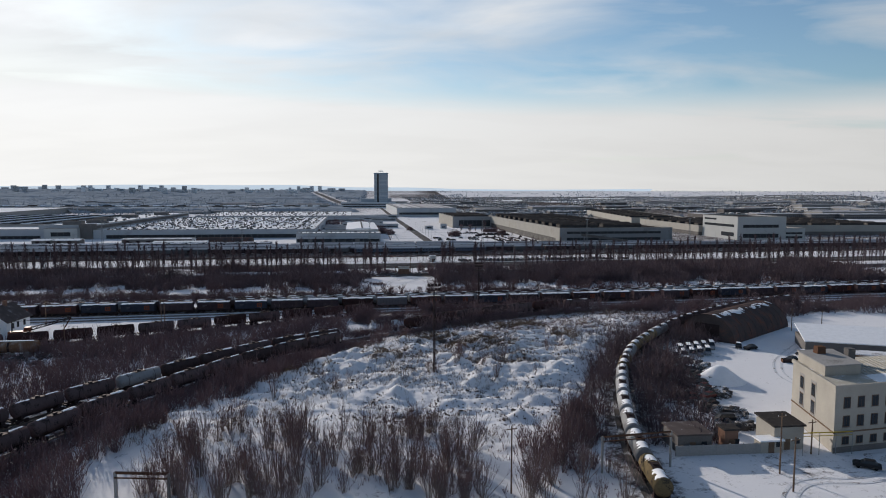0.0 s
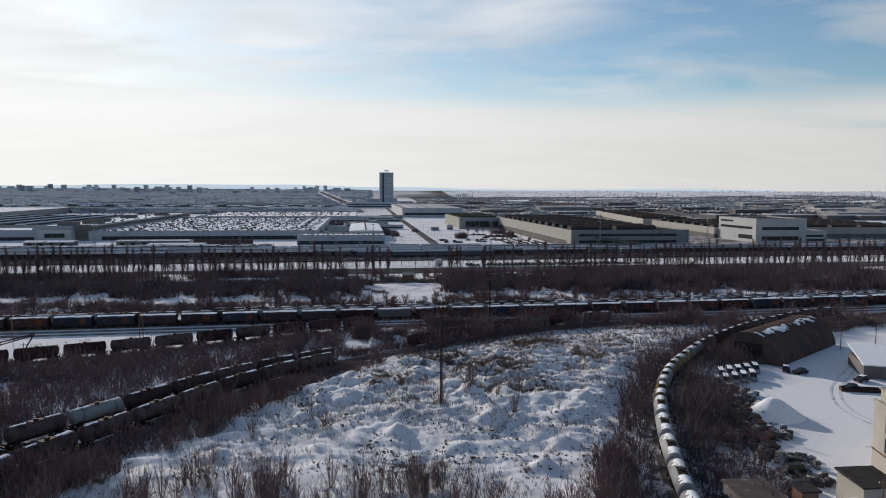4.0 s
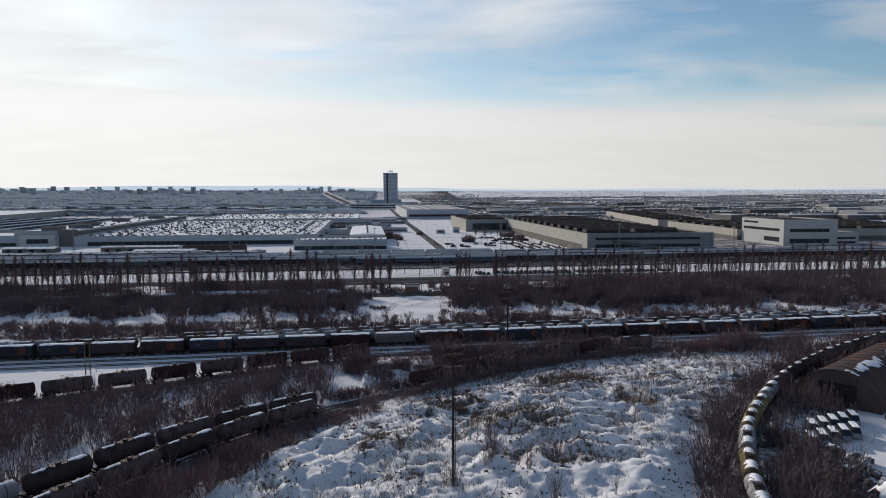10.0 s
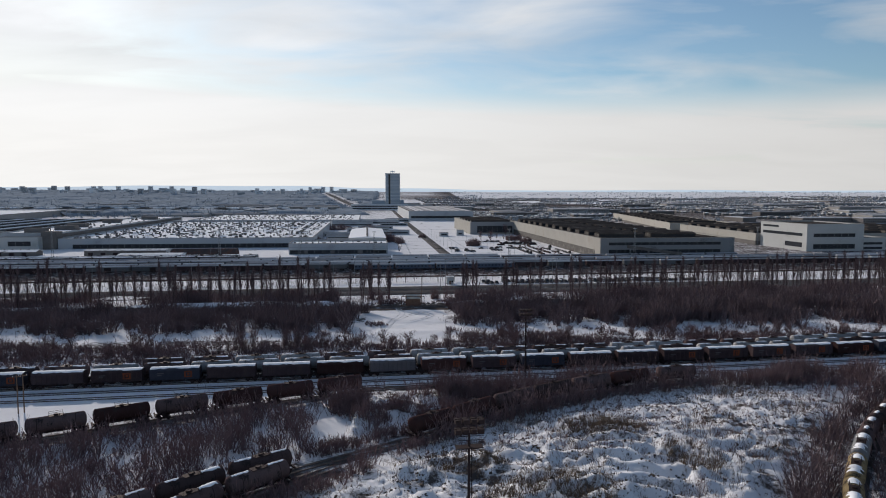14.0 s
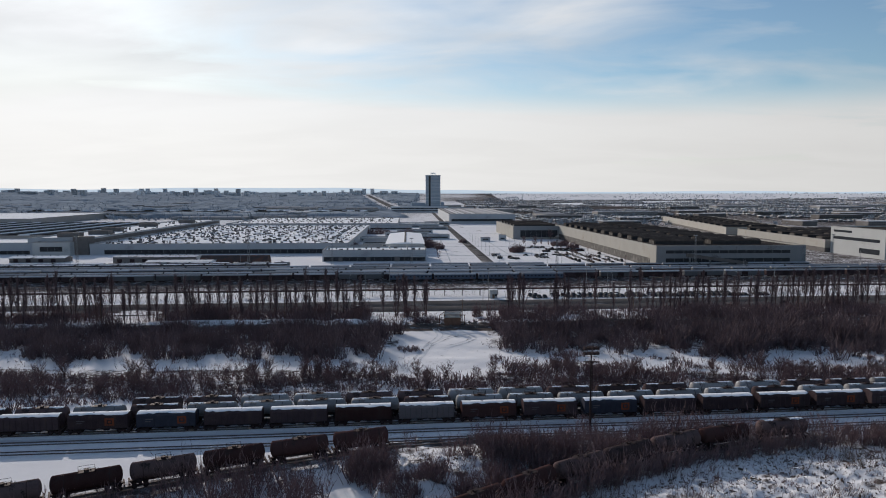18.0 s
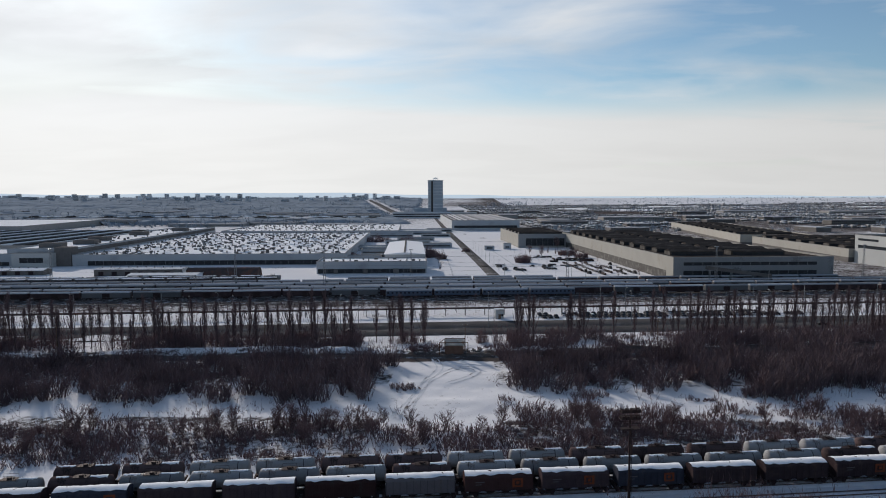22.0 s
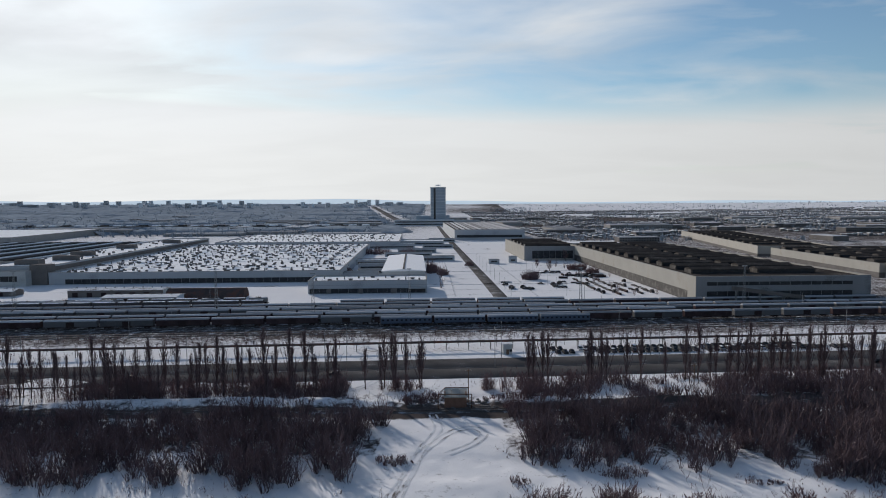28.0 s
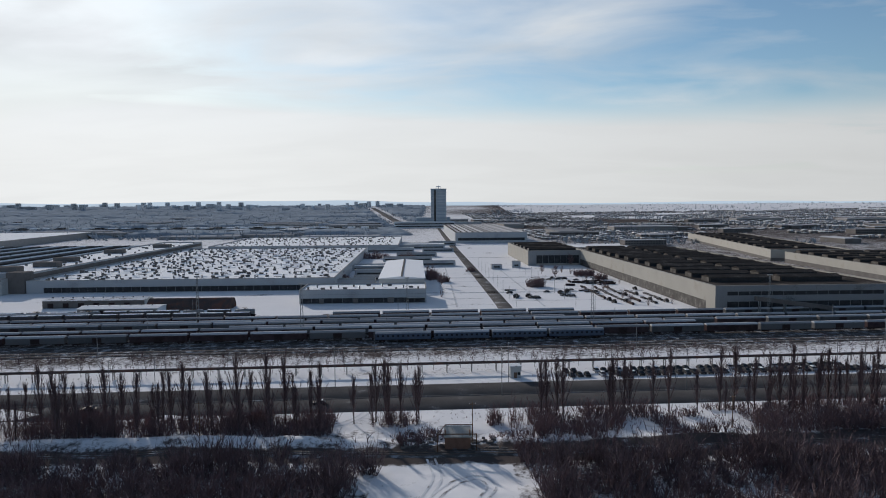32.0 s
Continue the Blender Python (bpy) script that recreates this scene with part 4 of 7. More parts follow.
def monitors(t, w, d, h, v0, step, u0, u1, tall, wide, mat, top):
    """Roof lanterns running across a hall, with glazed flanks."""
    v = v0
    while v < d - wide:
        k = max(1, int((u1 - u0) / 30))
        for i in range(k):
            a, c = u0 + (u1 - u0) * i / k, u0 + (u1 - u0) * (i + 1) / k - (5 if k > 1 else 0)
            ln = part("roof_lantern", Builder().extrude_x([(v, h), (v + wide, h), (v + wide, h + tall * 0.72), (v + wide / 2, h + tall), (v, h + tall * 0.72)][::-1], a, c), mat, t)
            part("lantern_glazing", Builder().box(a + 1, c - 1, v - 0.08, v - 0.01, h + 0.4, h + tall * 0.6), M["glass"], ln)
            # west end only: a paler panel with the sun's light in its colour
            part("lantern_end", Builder().box(a - 0.12, a - 0.01, v + 0.4, v + wide - 0.4, h, h + tall * 0.68), top, ln)
        v += step


east = works("factory_hall", "long cream-clad factory hall with dark roof lanterns", 132.5, 611, 105, 330, 15.4, M["panel_warm"], M["roof_dark"], strips=((10.2, 12.3, 6.5, 94), (0.6, 6.8, 6.5, 94)), plinth=0.0)
part("front_cladding", Builder().box(0, 105, -0.12, -0.07, 12.3, 15.4).box(0, 6.5, -0.12, -0.07, 0, 12.3).box(94, 105, -0.12, -0.07, 0, 12.3).box(6.5, 94, -0.12, -0.07, 6.8, 10.2), M["front_panel"], east)
part("side_window_strip", Builder().box(-0.1, -0.02, 12, 320, -0.5, 6.0), M["grimy"], east)
monitors(east, 105, 330, 14.2, 26, 25, 8, 92, 4.2, 11, M["roof_dark"], M["lantern_end"])
south = works("factory_hall", "cream hall with a dark loading bay", 57, 906, 58, 145, 14.5, M["panel_warm"], M["roof_dark"], strips=((2, 10, 8, 50),))
part("front_cladding", Builder().box(0, 58, -0.12, -0.07, 10, 14.5).box(0, 8, -0.12, -0.07, 0, 10).box(50, 58, -0.12, -0.07, 0, 10), M["front_panel"], south)
monitors(south, 58, 145, 13.7, 20, 25, 4, 54, 2.4, 9, M["roof_dark"], M["concrete"])
white = works("factory_hall", "pale grey tall factory block with ribbon windows", 325, 675, 52, 68, 23, M["panel"], M["roof_dark"], strips=((12, 15, 6, 44), (2, 6, 6, 44)))
part("side_window_strip", Builder().box(-0.1, -0.02, 6, 64, 12.5, 15), M["glass"], white)
part("side_window_strip", Builder().box(-0.1, -0.02, 40, 64, 18.5, 20.3), M["glass"], white)
part("side_window_strip", Builder().box(-0.1, -0.02, 6, 30, 3, 7), M["glass"], white)
wing = works("factory_hall", "low pale annex beside the factory block", 375, 684, 26, 40, 11, M["panel"], M["roof_dark"], strips=((5, 7, 3, 23), (1, 3, 3, 23)))
long_e = works("factory_hall", "long low cream factory hall behind the tall block", 316, 745, 250, 185, 11, M["panel_warm"], M["roof_dark"], turn=0.5, plinth=4)
monitors(long_e, 250, 185, 10.2, 20, 25, 8, 240, 3, 10, M["roof_dark"], M["lantern_end"])
mid_e = works("factory_hall", "long pale factory hall with dark lanterns on its roof", 310, 952, 80, 400, 11.5, M["panel_warm"], M["roof_dark"], turn=-6, plinth=3)
monitors(mid_e, 80, 400, 10.7, 40, 30, 6, 74, 2.4, 10, M["roof_dark"], M["lantern_end"])
far_s = works("factory_hall", "pale hall with snow-striped roof leading towards the tower", -22, 1292, 112, 420, 16.5, M["panel_blue"], M["roof_dark"], strips=((4, 8, 4, 108),))
for u in range(5, 108, 9):
    part("roof_ridge", Builder().extrude_x([(0, 0), (5.0, 0), (2.5, 1.9)][::-1], 3, 417), M["coach_roof"], far_s).matrix_local = pose(u + 5, 0, 15.7, 0, 0, 90)

west = works("assembly_hall", "vast low hall with a snowy roof full of vents", -311, 702, 215, 345, 9, M["panel_blue"], M["roof_snow"], strips=((0.4, 4.0, 12, 206),))
strip_w = works("factory_wing", "taller wing with dark window bands and snowy roof", -362, 700, 50, 400, 14, M["panel_blue"], M["roof_snow"])
part("window_strip", Builder().box(50.03, 50.12, 8, 395, 9.6, 12.8), M["plinth"], strip_w)
part("corner_tower", Builder().box(38, 50.5, -3, 9, -1, 15), M["plinth"], strip_w)
block_w = works("factory_wing", "white front block with one wide dark window", -352, 690, 30, 9.8, 11, M["panel"], M["roof_snow"], strips=((3.5, 7.5, 6, 24),))
block_w2 = works("factory_wing", "pale wing with a snowy roof", -480, 690, 126, 60, 10, M["panel_blue"], M["roof_snow"], strips=((0.5, 3.5, 4, 120),))
for u, v in ((12, 110), (22, 60), (10, 210), (25, 300), (14, 20)):
    part("roof_house", Builder().box(u, u + 18, v, v + 10, 13.2, 17), M["plinth"], strip_w)
VENT = [Builder().box(-0.55, 0.55, -0.55, 0.55, 0, 1.1).box(-0.7, 0.7, -0.7, 0.7, 1.1, 1.35).mesh("vent", M["plinth"]),
        Builder().tube((0, 0, 0), (0, 0, 1.8), 0.45, n=8).tube((0, 0, 1.8), (0, 0, 2.2), 0.8, 0.25, 8).mesh("vent", M["zinc"]),
        Builder().box(-1.3, 1.3, -0.5, 0.5, 0, 0.8).add([(-1.5, -0.7, 0.8), (1.5, -0.7, 0.8), (1.5, 0, 1.15), (-1.5, 0, 1.15), (-1.5, 0.7, 0.8), (1.5, 0.7, 0.8)], [(0, 1, 2, 3), (3, 2, 5, 4), (0, 3, 4), (2, 1, 5)]).mesh("vent", M["plinth"])]
r = random.Random(5)
for i in range(14):
    for j in range(21):
        if r.random() < 0.96:
            share("vent", VENT[2] if j % 3 == 1 else VENT[(i + j // 3) % 2] if r.random() < 0.8 else r.choice(VENT), west, pose(9 + j * 9.8 + r.uniform(-0.5, 0.5), 12 + i * 24.2 + (5 if j % 3 == 2 else 0) + r.uniform(-0.8, 0.8), 8.2, 0, 0, 0 if j % 3 == 1 else 90))
# long low rooflights under drifted snow, row behind row
light, drift = Builder(), Builder()
for i in range(28):
    v, u = 7 + i * 12.1, 5.0
    while u < 205:
        l = r.uniform(5, 13)
        if r.random() < 0.4:
            light.box(u, min(u + l * 0.6, 210), v - 0.4, v + 0.4, 8.2, 8.2 + r.uniform(0.12, 0.3))
        if r.random() < 0.5:
            q = r.uniform(0.4, 1.3)
            drift.add([(u, v + 0.6, 8.2), (u + l, v + 0.6, 8.2), (u + l * 0.8, v + 1.4, 8.2 + 0.5 * q), (u + l * 0.2, v + 1.4, 8.2 + 0.5 * q), (u + l * 0.15, v + 4.5, 8.2), (u + l * 0.9, v + 4.5, 8.2)], [(0, 1, 2, 3), (3, 2, 5, 4), (0, 3, 4), (2, 1, 5)])
        u += l + r.uniform(1.0, 5.0)
part("rooflight", light, M["roof_dark"], west, "long low dark rooflights")["kind"] = "stuff"
part("snow_drift", drift, M["snow"], west)["kind"] = "stuff"
far_w = works("factory_hall", "low hall with a snowy roof full of vents", -330, 1085, 240, 240, 9, M["panel_blue"], M["roof_snow"])
for i in range(7):
    for j in range(16):
        share("vent", VENT[i % 3], far_w, pose(8 + j * 14.5 + r.uniform(-4, 4), 14 + i * 32 + r.uniform(-9, 9), 8.2))
old_w = works("factory_hall", "dark-roofed hall with long snowy ridges", -640, 760, 270, 300, 11, M["concrete"], M["roof_dark"])
for i, u in enumerate(range(6, 262, 11)):
    part("roof_ridge", Builder().add([(u, 4, 10), (u + 5, 4, 10), (u + 2.5, 4, 12), (u, 296, 10), (u + 5, 296, 10), (u + 2.5, 296, 12)], [(0, 1, 2), (5, 4, 3), (0, 2, 5, 3), (2, 1, 4, 5), (1, 0, 3, 4)]), (M["roof_dark"], M["roof_snow"], M["plinth"])[i % 3], old_w)
old_n = works("factory_hall", "low hall with a white snowy roof", -979, 1160, 300, 340, 11, M["concrete"], M["roof_snow"], turn=8, parapet=0.2)

office = works("office_block", "low blue-grey block with a dark ground floor and snowy roof", -105, 650.5, 78, 34, 8.6, M["panel_blue"], M["roof_snow"], strips=((0.3, 3.4, 1, 77),), doors=((12, 15, 3.2), (33, 36, 3.2), (54, 58, 3.6)), category="office block")
part("canopy", Builder().box(66, 77, -3.0, -0.2, 3.3, 3.6), M["panel"], office)
part("wall_joint", Builder().box(0, 78, -0.1, -0.01, 5.6, 5.75), M["zinc"], office)
for i in range(16):
    share("vent", VENT[i % 3], office, pose(4 + i * 4.6, r.uniform(5, 26), 7.8))
store = thing("storehouse", "gabled storehouse with a snow-white roof and pale gable", "storehouse", pose(-64, 712, 0, 0, 0, GRID))
part("wall", Builder().add([(0, 0, -1), (32, 0, -1), (32, 0, 9), (16, 0, 10.2), (0, 0, 9), (0, 150, -1), (32, 150, -1), (32, 150, 9), (16, 150, 10.2), (0, 150, 9)],
                           [(0, 1, 2, 3, 4), (9, 8, 7, 6, 5), (0, 4, 9, 5), (2, 1, 6, 7)]), M["panel"], store)
part("roof", Builder().add([(-0.6, -0.6, 9.0), (16, -0.6, 10.45), (32.6, -0.6, 9.0), (-0.6, 151, 9.0), (16, 151, 10.45), (32.6, 151, 9.0), (-0.6, -0.6, 8.7), (32.6, -0.6, 8.7), (-0.6, 151, 8.7), (32.6, 151, 8.7)],
                           [(0, 1, 4, 3), (1, 2, 5, 4), (0, 6, 7, 2, 1), (0, 3, 8, 6), (2, 7, 9, 5)]), M["snow"], store)
part("ridge_cap", Builder().box(15.3, 16.7, -0.7, 151, 10.35, 10.8), M["plinth"], store)
part("door", Builder().box(12.5, 19.5, -0.15, -0.01, 0, 5), M["plinth"], store)
for x, y, w, d, h in ((-104, 706, 30, 10, 4.2), (-100, 736, 30, 10, 5.5), (-92, 772, 24, 12, 4), (-98, 812, 28, 14, 5), (-108, 858, 30, 22, 4.5), (-58, 900, 44, 10, 5), (-92, 956, 52, 14, 4.5), (-84, 1016, 46, 14, 4.5), (-130, 1092, 60, 24, 6), (-60, 1100, 40, 16, 4), (-104, 1160, 70, 40, 6), (-60, 1240, 40, 20, 5), (20, 870, 10, 8, 4), (40, 885, 8, 6, 6)):
    works("utility_building", "small flat-roofed building under snow", x, y, w, d, h, M["panel_blue"], M["roof_snow"], strips=((1.5, 3.0, 2, w - 2),), category="building")


def gable_shed(label, x, y, w, d, h, rise, wall, roof, end):
    """A long shed with a low pitched roof, its ridge along the front, and doors in the front wall."""
    t = thing("storage_shed", label, "shed", pose(x, y, 0, 0, 0, GRID))
    part("wall", Builder().box(0, w, 0, 0.3, -1, h).box(0, w, d - 0.3, d, -1, h), wall, t)
    for u in (0, w - 0.3):
        part("gable", Builder().extrude_x([(0.3, -1), (d - 0.3, -1), (d - 0.3, h), (d / 2, h + rise), (0.3, h)][::-1], u, u + 0.3), end, t)
    part("roof", Builder().extrude_x([(-0.5, h), (d / 2, h + rise), (d + 0.5, h), (d + 0.5, h + 0.25), (d / 2, h + rise + 0.25), (-0.5, h + 0.25)][::-1], -0.4, w + 0.4), roof, t)
    for i in range(int(w / 9)):
        part("door", Builder().box(3 + i * 9, 6.4 + i * 9, -0.1, -0.01, 0, min(3.0, h - 0.5)), M["iron"], t)
    for i in range(int(w / 6)):
        part("roof_vent", Builder().box(2.5 + i * 6, 3.1 + i * 6, d / 2 - 0.3, d / 2 + 0.3, h + rise, h + rise + 0.8), M["plinth"], t)
    return t


gable_shed("long dark shed with a pale snow-dusted roof", -256, 634, 60, 14, 4.4, 0.7, M["plinth"], M["dirty_snow"], M["panel"])
gable_shed("low grey shed with a pale roof and white gable", -219, 607, 44, 14, 3.6, 0.8, M["concrete"], M["packed_snow"], M["white_paint"])
gable_shed("low dark shed under snow beside the yard", -335, 636, 40, 12, 3.2, 1.2, M["plinth"], M["roof_snow"], M["plinth"])


def arch_hall(name, label, m, width, length, height, mat, category="hangar", door=True):
    t = thing(name, label, category, m)
    k = 14
    prof = [(math.cos(math.pi * i / k) * width / 2, math.sin(math.pi * i / k) * height) for i in range(k + 1)]
    b = Builder()
    for x in (0, length):
        b.v += [(x, y, z - 0.3) for y, z in prof]
    b.f += [(i + 1, i, k + 1 + i, k + 2 + i) for i in range(k)]
    part("shell", b, mat, t, "", True)
    part("end_wall", Builder().add([(0.15, y * 0.995, z * 0.995 - 0.3) for y, z in prof], [tuple(range(k + 1))]), mat, t)
    part("end_wall", Builder().add([(length - 0.15, y * 0.995, z * 0.995 - 0.3) for y, z in prof], [tuple(range(k, -1, -1))]), mat, t)
    n = int(length / 4)
    rb = Builder()
    for f in (1.0, 1.012):
        for x in (-0.07, 0.07):
            rb.v += [(x, y * f, z * f - 0.3) for y, z in prof]
    q = k + 1
    for i in range(k):
        rb.f += [(2 * q + i, 2 * q + i + 1, 3 * q + i + 1, 3 * q + i), (i, i + 1, 2 * q + i + 1, 2 * q + i), (q + i + 1, q + i, 3 * q + i, 3 * q + i + 1)]
    rm = rb.mesh("rib", mat)
    for j in range(n + 1):
        share("rib", rm, t, pose(j * length / n, 0, 0))
    if door:
        # solid dark slab over the end wall imitates the shade inside an opening
        part("door", Builder().box(-0.06, 0.1, -width * 0.22, width * 0.22, 0, height * 0.62), M["iron"], t, "dark panel in place of a shaded open doorway")
    return t


rail_hall = works("long_store", "long dark storehouse with snow-capped roof vents before the woods", -1045, 1752, 838, 26, 9, M["plinth"], M["roof_dark"], turn=-0.5, strips=((3, 6, 4, 834),), category="storehouse")
for i in range(27):
    part("roof_hump", Builder().extrude_x([(0, 0), (20, 0), (15, 3.4), (5, 3.4)][::-1], 0, 16), M["roof_snow"] if i % 3 else M["roof_dark"], rail_hall).matrix_local = pose(10 + i * 30.5, 3, 8.2)
arch_hall("arched_store", "dark arched store lying along the yard", pose(-189, 632, 0, 0, 0, GRID), 15, 48, 6.6, M["hangar"])

# ---- tower and town ----
tower = thing("office_tower", "tall blue-grey office tower with a roof mast", "tower", pose(-99, 2000, 0, 0, 0, GRID))
part("wall", Builder().box(0, 39.5, 0, 24, -2, 98), M["tower"], tower)
for i in range(24):
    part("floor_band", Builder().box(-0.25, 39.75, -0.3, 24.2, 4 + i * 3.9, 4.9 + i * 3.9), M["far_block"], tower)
part("stair_shaft", Builder().box(8, 13, -0.7, -0.1, 0, 98), M["glass"], tower)
part("crown", Builder().box(-0.8, 40.3, -0.8, 24.8, 98, 100.5), M["tower"], tower)
part("roof_sign", Builder().tube((14, 12, 100), (14, 12, 108), 0.5).tube((20, 12, 100), (20, 12, 109), 0.6).tube((26, 12, 100), (26, 12, 108), 0.5).box(15, 25, 11.6, 12.4, 104.5, 107), M["far_block"], tower)
part("side_block", Builder().box(-38, -1, 4, 30, -2, 26), M["tower"], tower)
part("side_block", Builder().box(41, 50, 2, 24, -2, 27), M["tower"], tower)
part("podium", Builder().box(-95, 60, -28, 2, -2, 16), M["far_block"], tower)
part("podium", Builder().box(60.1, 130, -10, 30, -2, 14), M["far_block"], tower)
part("podium_glazing", Builder().box(-93, 58, -28.2, -28.02, 3, 6).box(-93, 58, -28.2, -28.02, 9, 12), M["glass"], tower)


def town():
    kinds = []
    for w, d, h, m in ((60, 14, 16, "far_block"), (40, 14, 27, "far_block"), (75, 14, 27, "far_block"), (24, 20, 42, "far_block"), (50, 14, 30, "far_block"), (90, 30, 8, "plinth"), (140, 50, 9, "concrete"), (60, 24, 7, "plinth")):
        t = thing("apartment_building" if h > 13 else "workshop", "far pale apartment block with rows of windows" if h > 13 else "far low workshop with snow on the roof", "building", pose(0, 0, -300), "far buildings")
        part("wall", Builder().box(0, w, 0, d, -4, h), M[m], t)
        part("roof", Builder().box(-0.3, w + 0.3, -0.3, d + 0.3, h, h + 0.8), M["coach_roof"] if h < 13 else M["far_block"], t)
        wb = Builder()
        z = 2.0
        while z < h - 1.5:
            for i in range(int(w / 4)):
                wb.add([(1.2 + i * 4, -0.06, z), (3.2 + i * 4, -0.06, z), (3.2 + i * 4, -0.06, z + 1.6), (1.2 + i * 4, -0.06, z + 1.6)], [(0, 1, 2, 3)])
            z += 3.0
        part("glazing", wb, M["glass"], t)["kind"] = "stuff"
        kinds.append((t, h))
    r = random.Random(21)
    tall = [k for k in kinds if k[1] > 13]
    low = [k for k in kinds if k[1] <= 13]
    for _ in range(82):      # the town on the rise behind the works
        y = r.uniform(3700, 4850)
        x = r.uniform(-0.74, -0.15) * y
        copy_thing(r.choice(tall)[0], pose(x, y, float(ground_z(x, y)) - 9, 0, 0, r.choice((0, 90, 10, -15)) + GRID))
    for x, y, k in ((-640, 4500, 3), (-600, 4600, 3), (-520, 4450, 4), (-455, 4520, 1), (-700, 4700, 1)):
        copy_thing(kinds[k][0], pose(x, y, float(ground_z(x, y)) - 4, 0, 0, GRID))
    for _ in range(125):      # sheds and workshops
        y = r.uniform(1150, 2600)
        x = r.uniform(-0.72, 0.72) * y
        if x < -150 and r.random() < 0.5 or x > 100 and y > 2000 and r.random() < 0.6:
            continue
        if -170 < x < 120 and y < 2150 or -360 < x < 100 and y < 1400 or 280 < x < 480 and y < 1330:
            continue
        copy_thing(r.choice(low)[0], pose(x, y, float(ground_z(x, y)), 0, 0, r.choice((0, 0, 90)) + GRID))
    for x, y, turn in ((-720, 1560, 0), (-560, 1600, 0), (-640, 1760, 0), (-470, 1490, 0), (-400, 1700, 0), (-820, 1850, 0), (-560, 1980, 0), (-980, 2050, 0), (-700, 2200, 0), (-380, 2080, 0), (-1150, 2350, 0), (-860, 2500, 0), (-520, 2450, 0), (-330, 1560, 90), (-900, 1650, 0), (-300, 1430, 0), (-560, 1440, 0)):
        copy_thing(low[1][0], pose(x, y, float(ground_z(x, y)) - 4.5, 0, 0, turn + GRID))
    for t, h in kinds:
        for o in (*t.children_recursive, t):
            bpy.data.objects.remove(o)


town()
# backdrop strip of hills with its own glow
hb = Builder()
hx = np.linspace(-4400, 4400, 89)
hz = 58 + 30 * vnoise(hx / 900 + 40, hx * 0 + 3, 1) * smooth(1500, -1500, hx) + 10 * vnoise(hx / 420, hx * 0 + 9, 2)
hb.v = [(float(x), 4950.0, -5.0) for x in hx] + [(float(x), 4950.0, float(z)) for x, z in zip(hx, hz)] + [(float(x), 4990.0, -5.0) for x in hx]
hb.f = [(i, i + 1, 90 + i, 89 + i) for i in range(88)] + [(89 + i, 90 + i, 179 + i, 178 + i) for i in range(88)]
tagged(new("backdrop_hills", hb.mesh("backdrop_hills", M["hill"])), "glowing backdrop strip for the hazy far hills on the horizon", "hills", kind="structure")

# ---- road, pipeline and their furniture ----


def straight(y0, slope, x0=-600, x1=600):
    return Line([(x0, y0 + slope * x0), (0, y0), (x1, y0 + slope * x1)])


strip("road", straight(445.2, 0.109), 6.9, 0.12, M["asphalt"], "grey asphalt carriageway with slush at its edges", "road")
strip("road", straight(459.6, 0.109), 7.2, 0.12, M["asphalt"], "grey asphalt carriageway beyond the median", "road")
strip("median", straight(452.25, 0.109), 0.2, 0.3, M["street"], "narrow raised concrete median", "median")
works_road = Line([(21, 622), (14, 720), (-30, 1290), (-78, 1960)])
strip("works_road", works_road, 4.2, 0.1, M["street"], "straight cleared street through the works", "road")
strip("far_road", Line([(-150, 1995), (-286, 2740), (-420, 3500), (-590, 4400)]), 13, 0.6, M["street"], "straight pale highway running to the horizon", "road")
for y0 in (706, 800, 1010, 1240):
    strip("works_road", Line([(-95, y0 - 8), (20, y0), (120, y0 + 8)]) if y0 < 900 else Line([(-300, y0 - 24), (20, y0), (300, y0 + 20)]), 2.6, 0.1, M["dirty_snow"], "side street in the works with packed snow", "road")

pipe = thing("pipeline", "long lagged heating pipeline on low trestles", "pipeline", pose(0, 483.6, 0, 0, 0, math.degrees(math.atan(0.112))))
for d, r_ in ((-0.45, 0.34), (0.45, 0.42)):
    part("pipe", Builder().tube((-420, d, 3.2), (420, d, 3.2), r_, n=10), M["hangar"], pipe)
TRESTLE = Builder().box(-0.14, 0.14, -0.95, -0.7, -0.5, 2.75).box(-0.14, 0.14, 0.7, 0.95, -0.5, 2.75).box(-0.18, 0.18, -1.1, 1.1, 2.6, 2.86).mesh("trestle", M["concrete"])
for i in range(93):
    share("trestle", TRESTLE, pipe, pose(-414 + i * 9.0, 0, 0))


def street_lamp(x, y, h=12.0, turn=0):
    t = thing("street_lamp", "tall grey street lamp post with a single arm", "street lamp", pose(x, y, float(ground_z(x, y)), 0, 0, turn), "street lamps along the road")
    part("post", Builder().tube((0, 0, -0.3), (0, 0, h), 0.13, 0.08, 8), M["zinc"], t)
    part("arm", Builder().tube((0, 0, h - 0.1), (0, 2.2, h + 0.4), 0.05, n=6), M["zinc"], t)
    part("lamp_head", Builder().box(-0.17, 0.17, 1.9, 2.7, h + 0.32, h + 0.5), M["panel"], t)


for i in range(-5, 7):
    street_lamp(-50.5 + (i + 0) * 60, 451.0 + 0.108 * (-50.5 + i * 60) + 0.6, 14)
    street_lamp(12.5 + i * 58, 466.3 + 0.112 * (12.5 + i * 58), 14, 180)


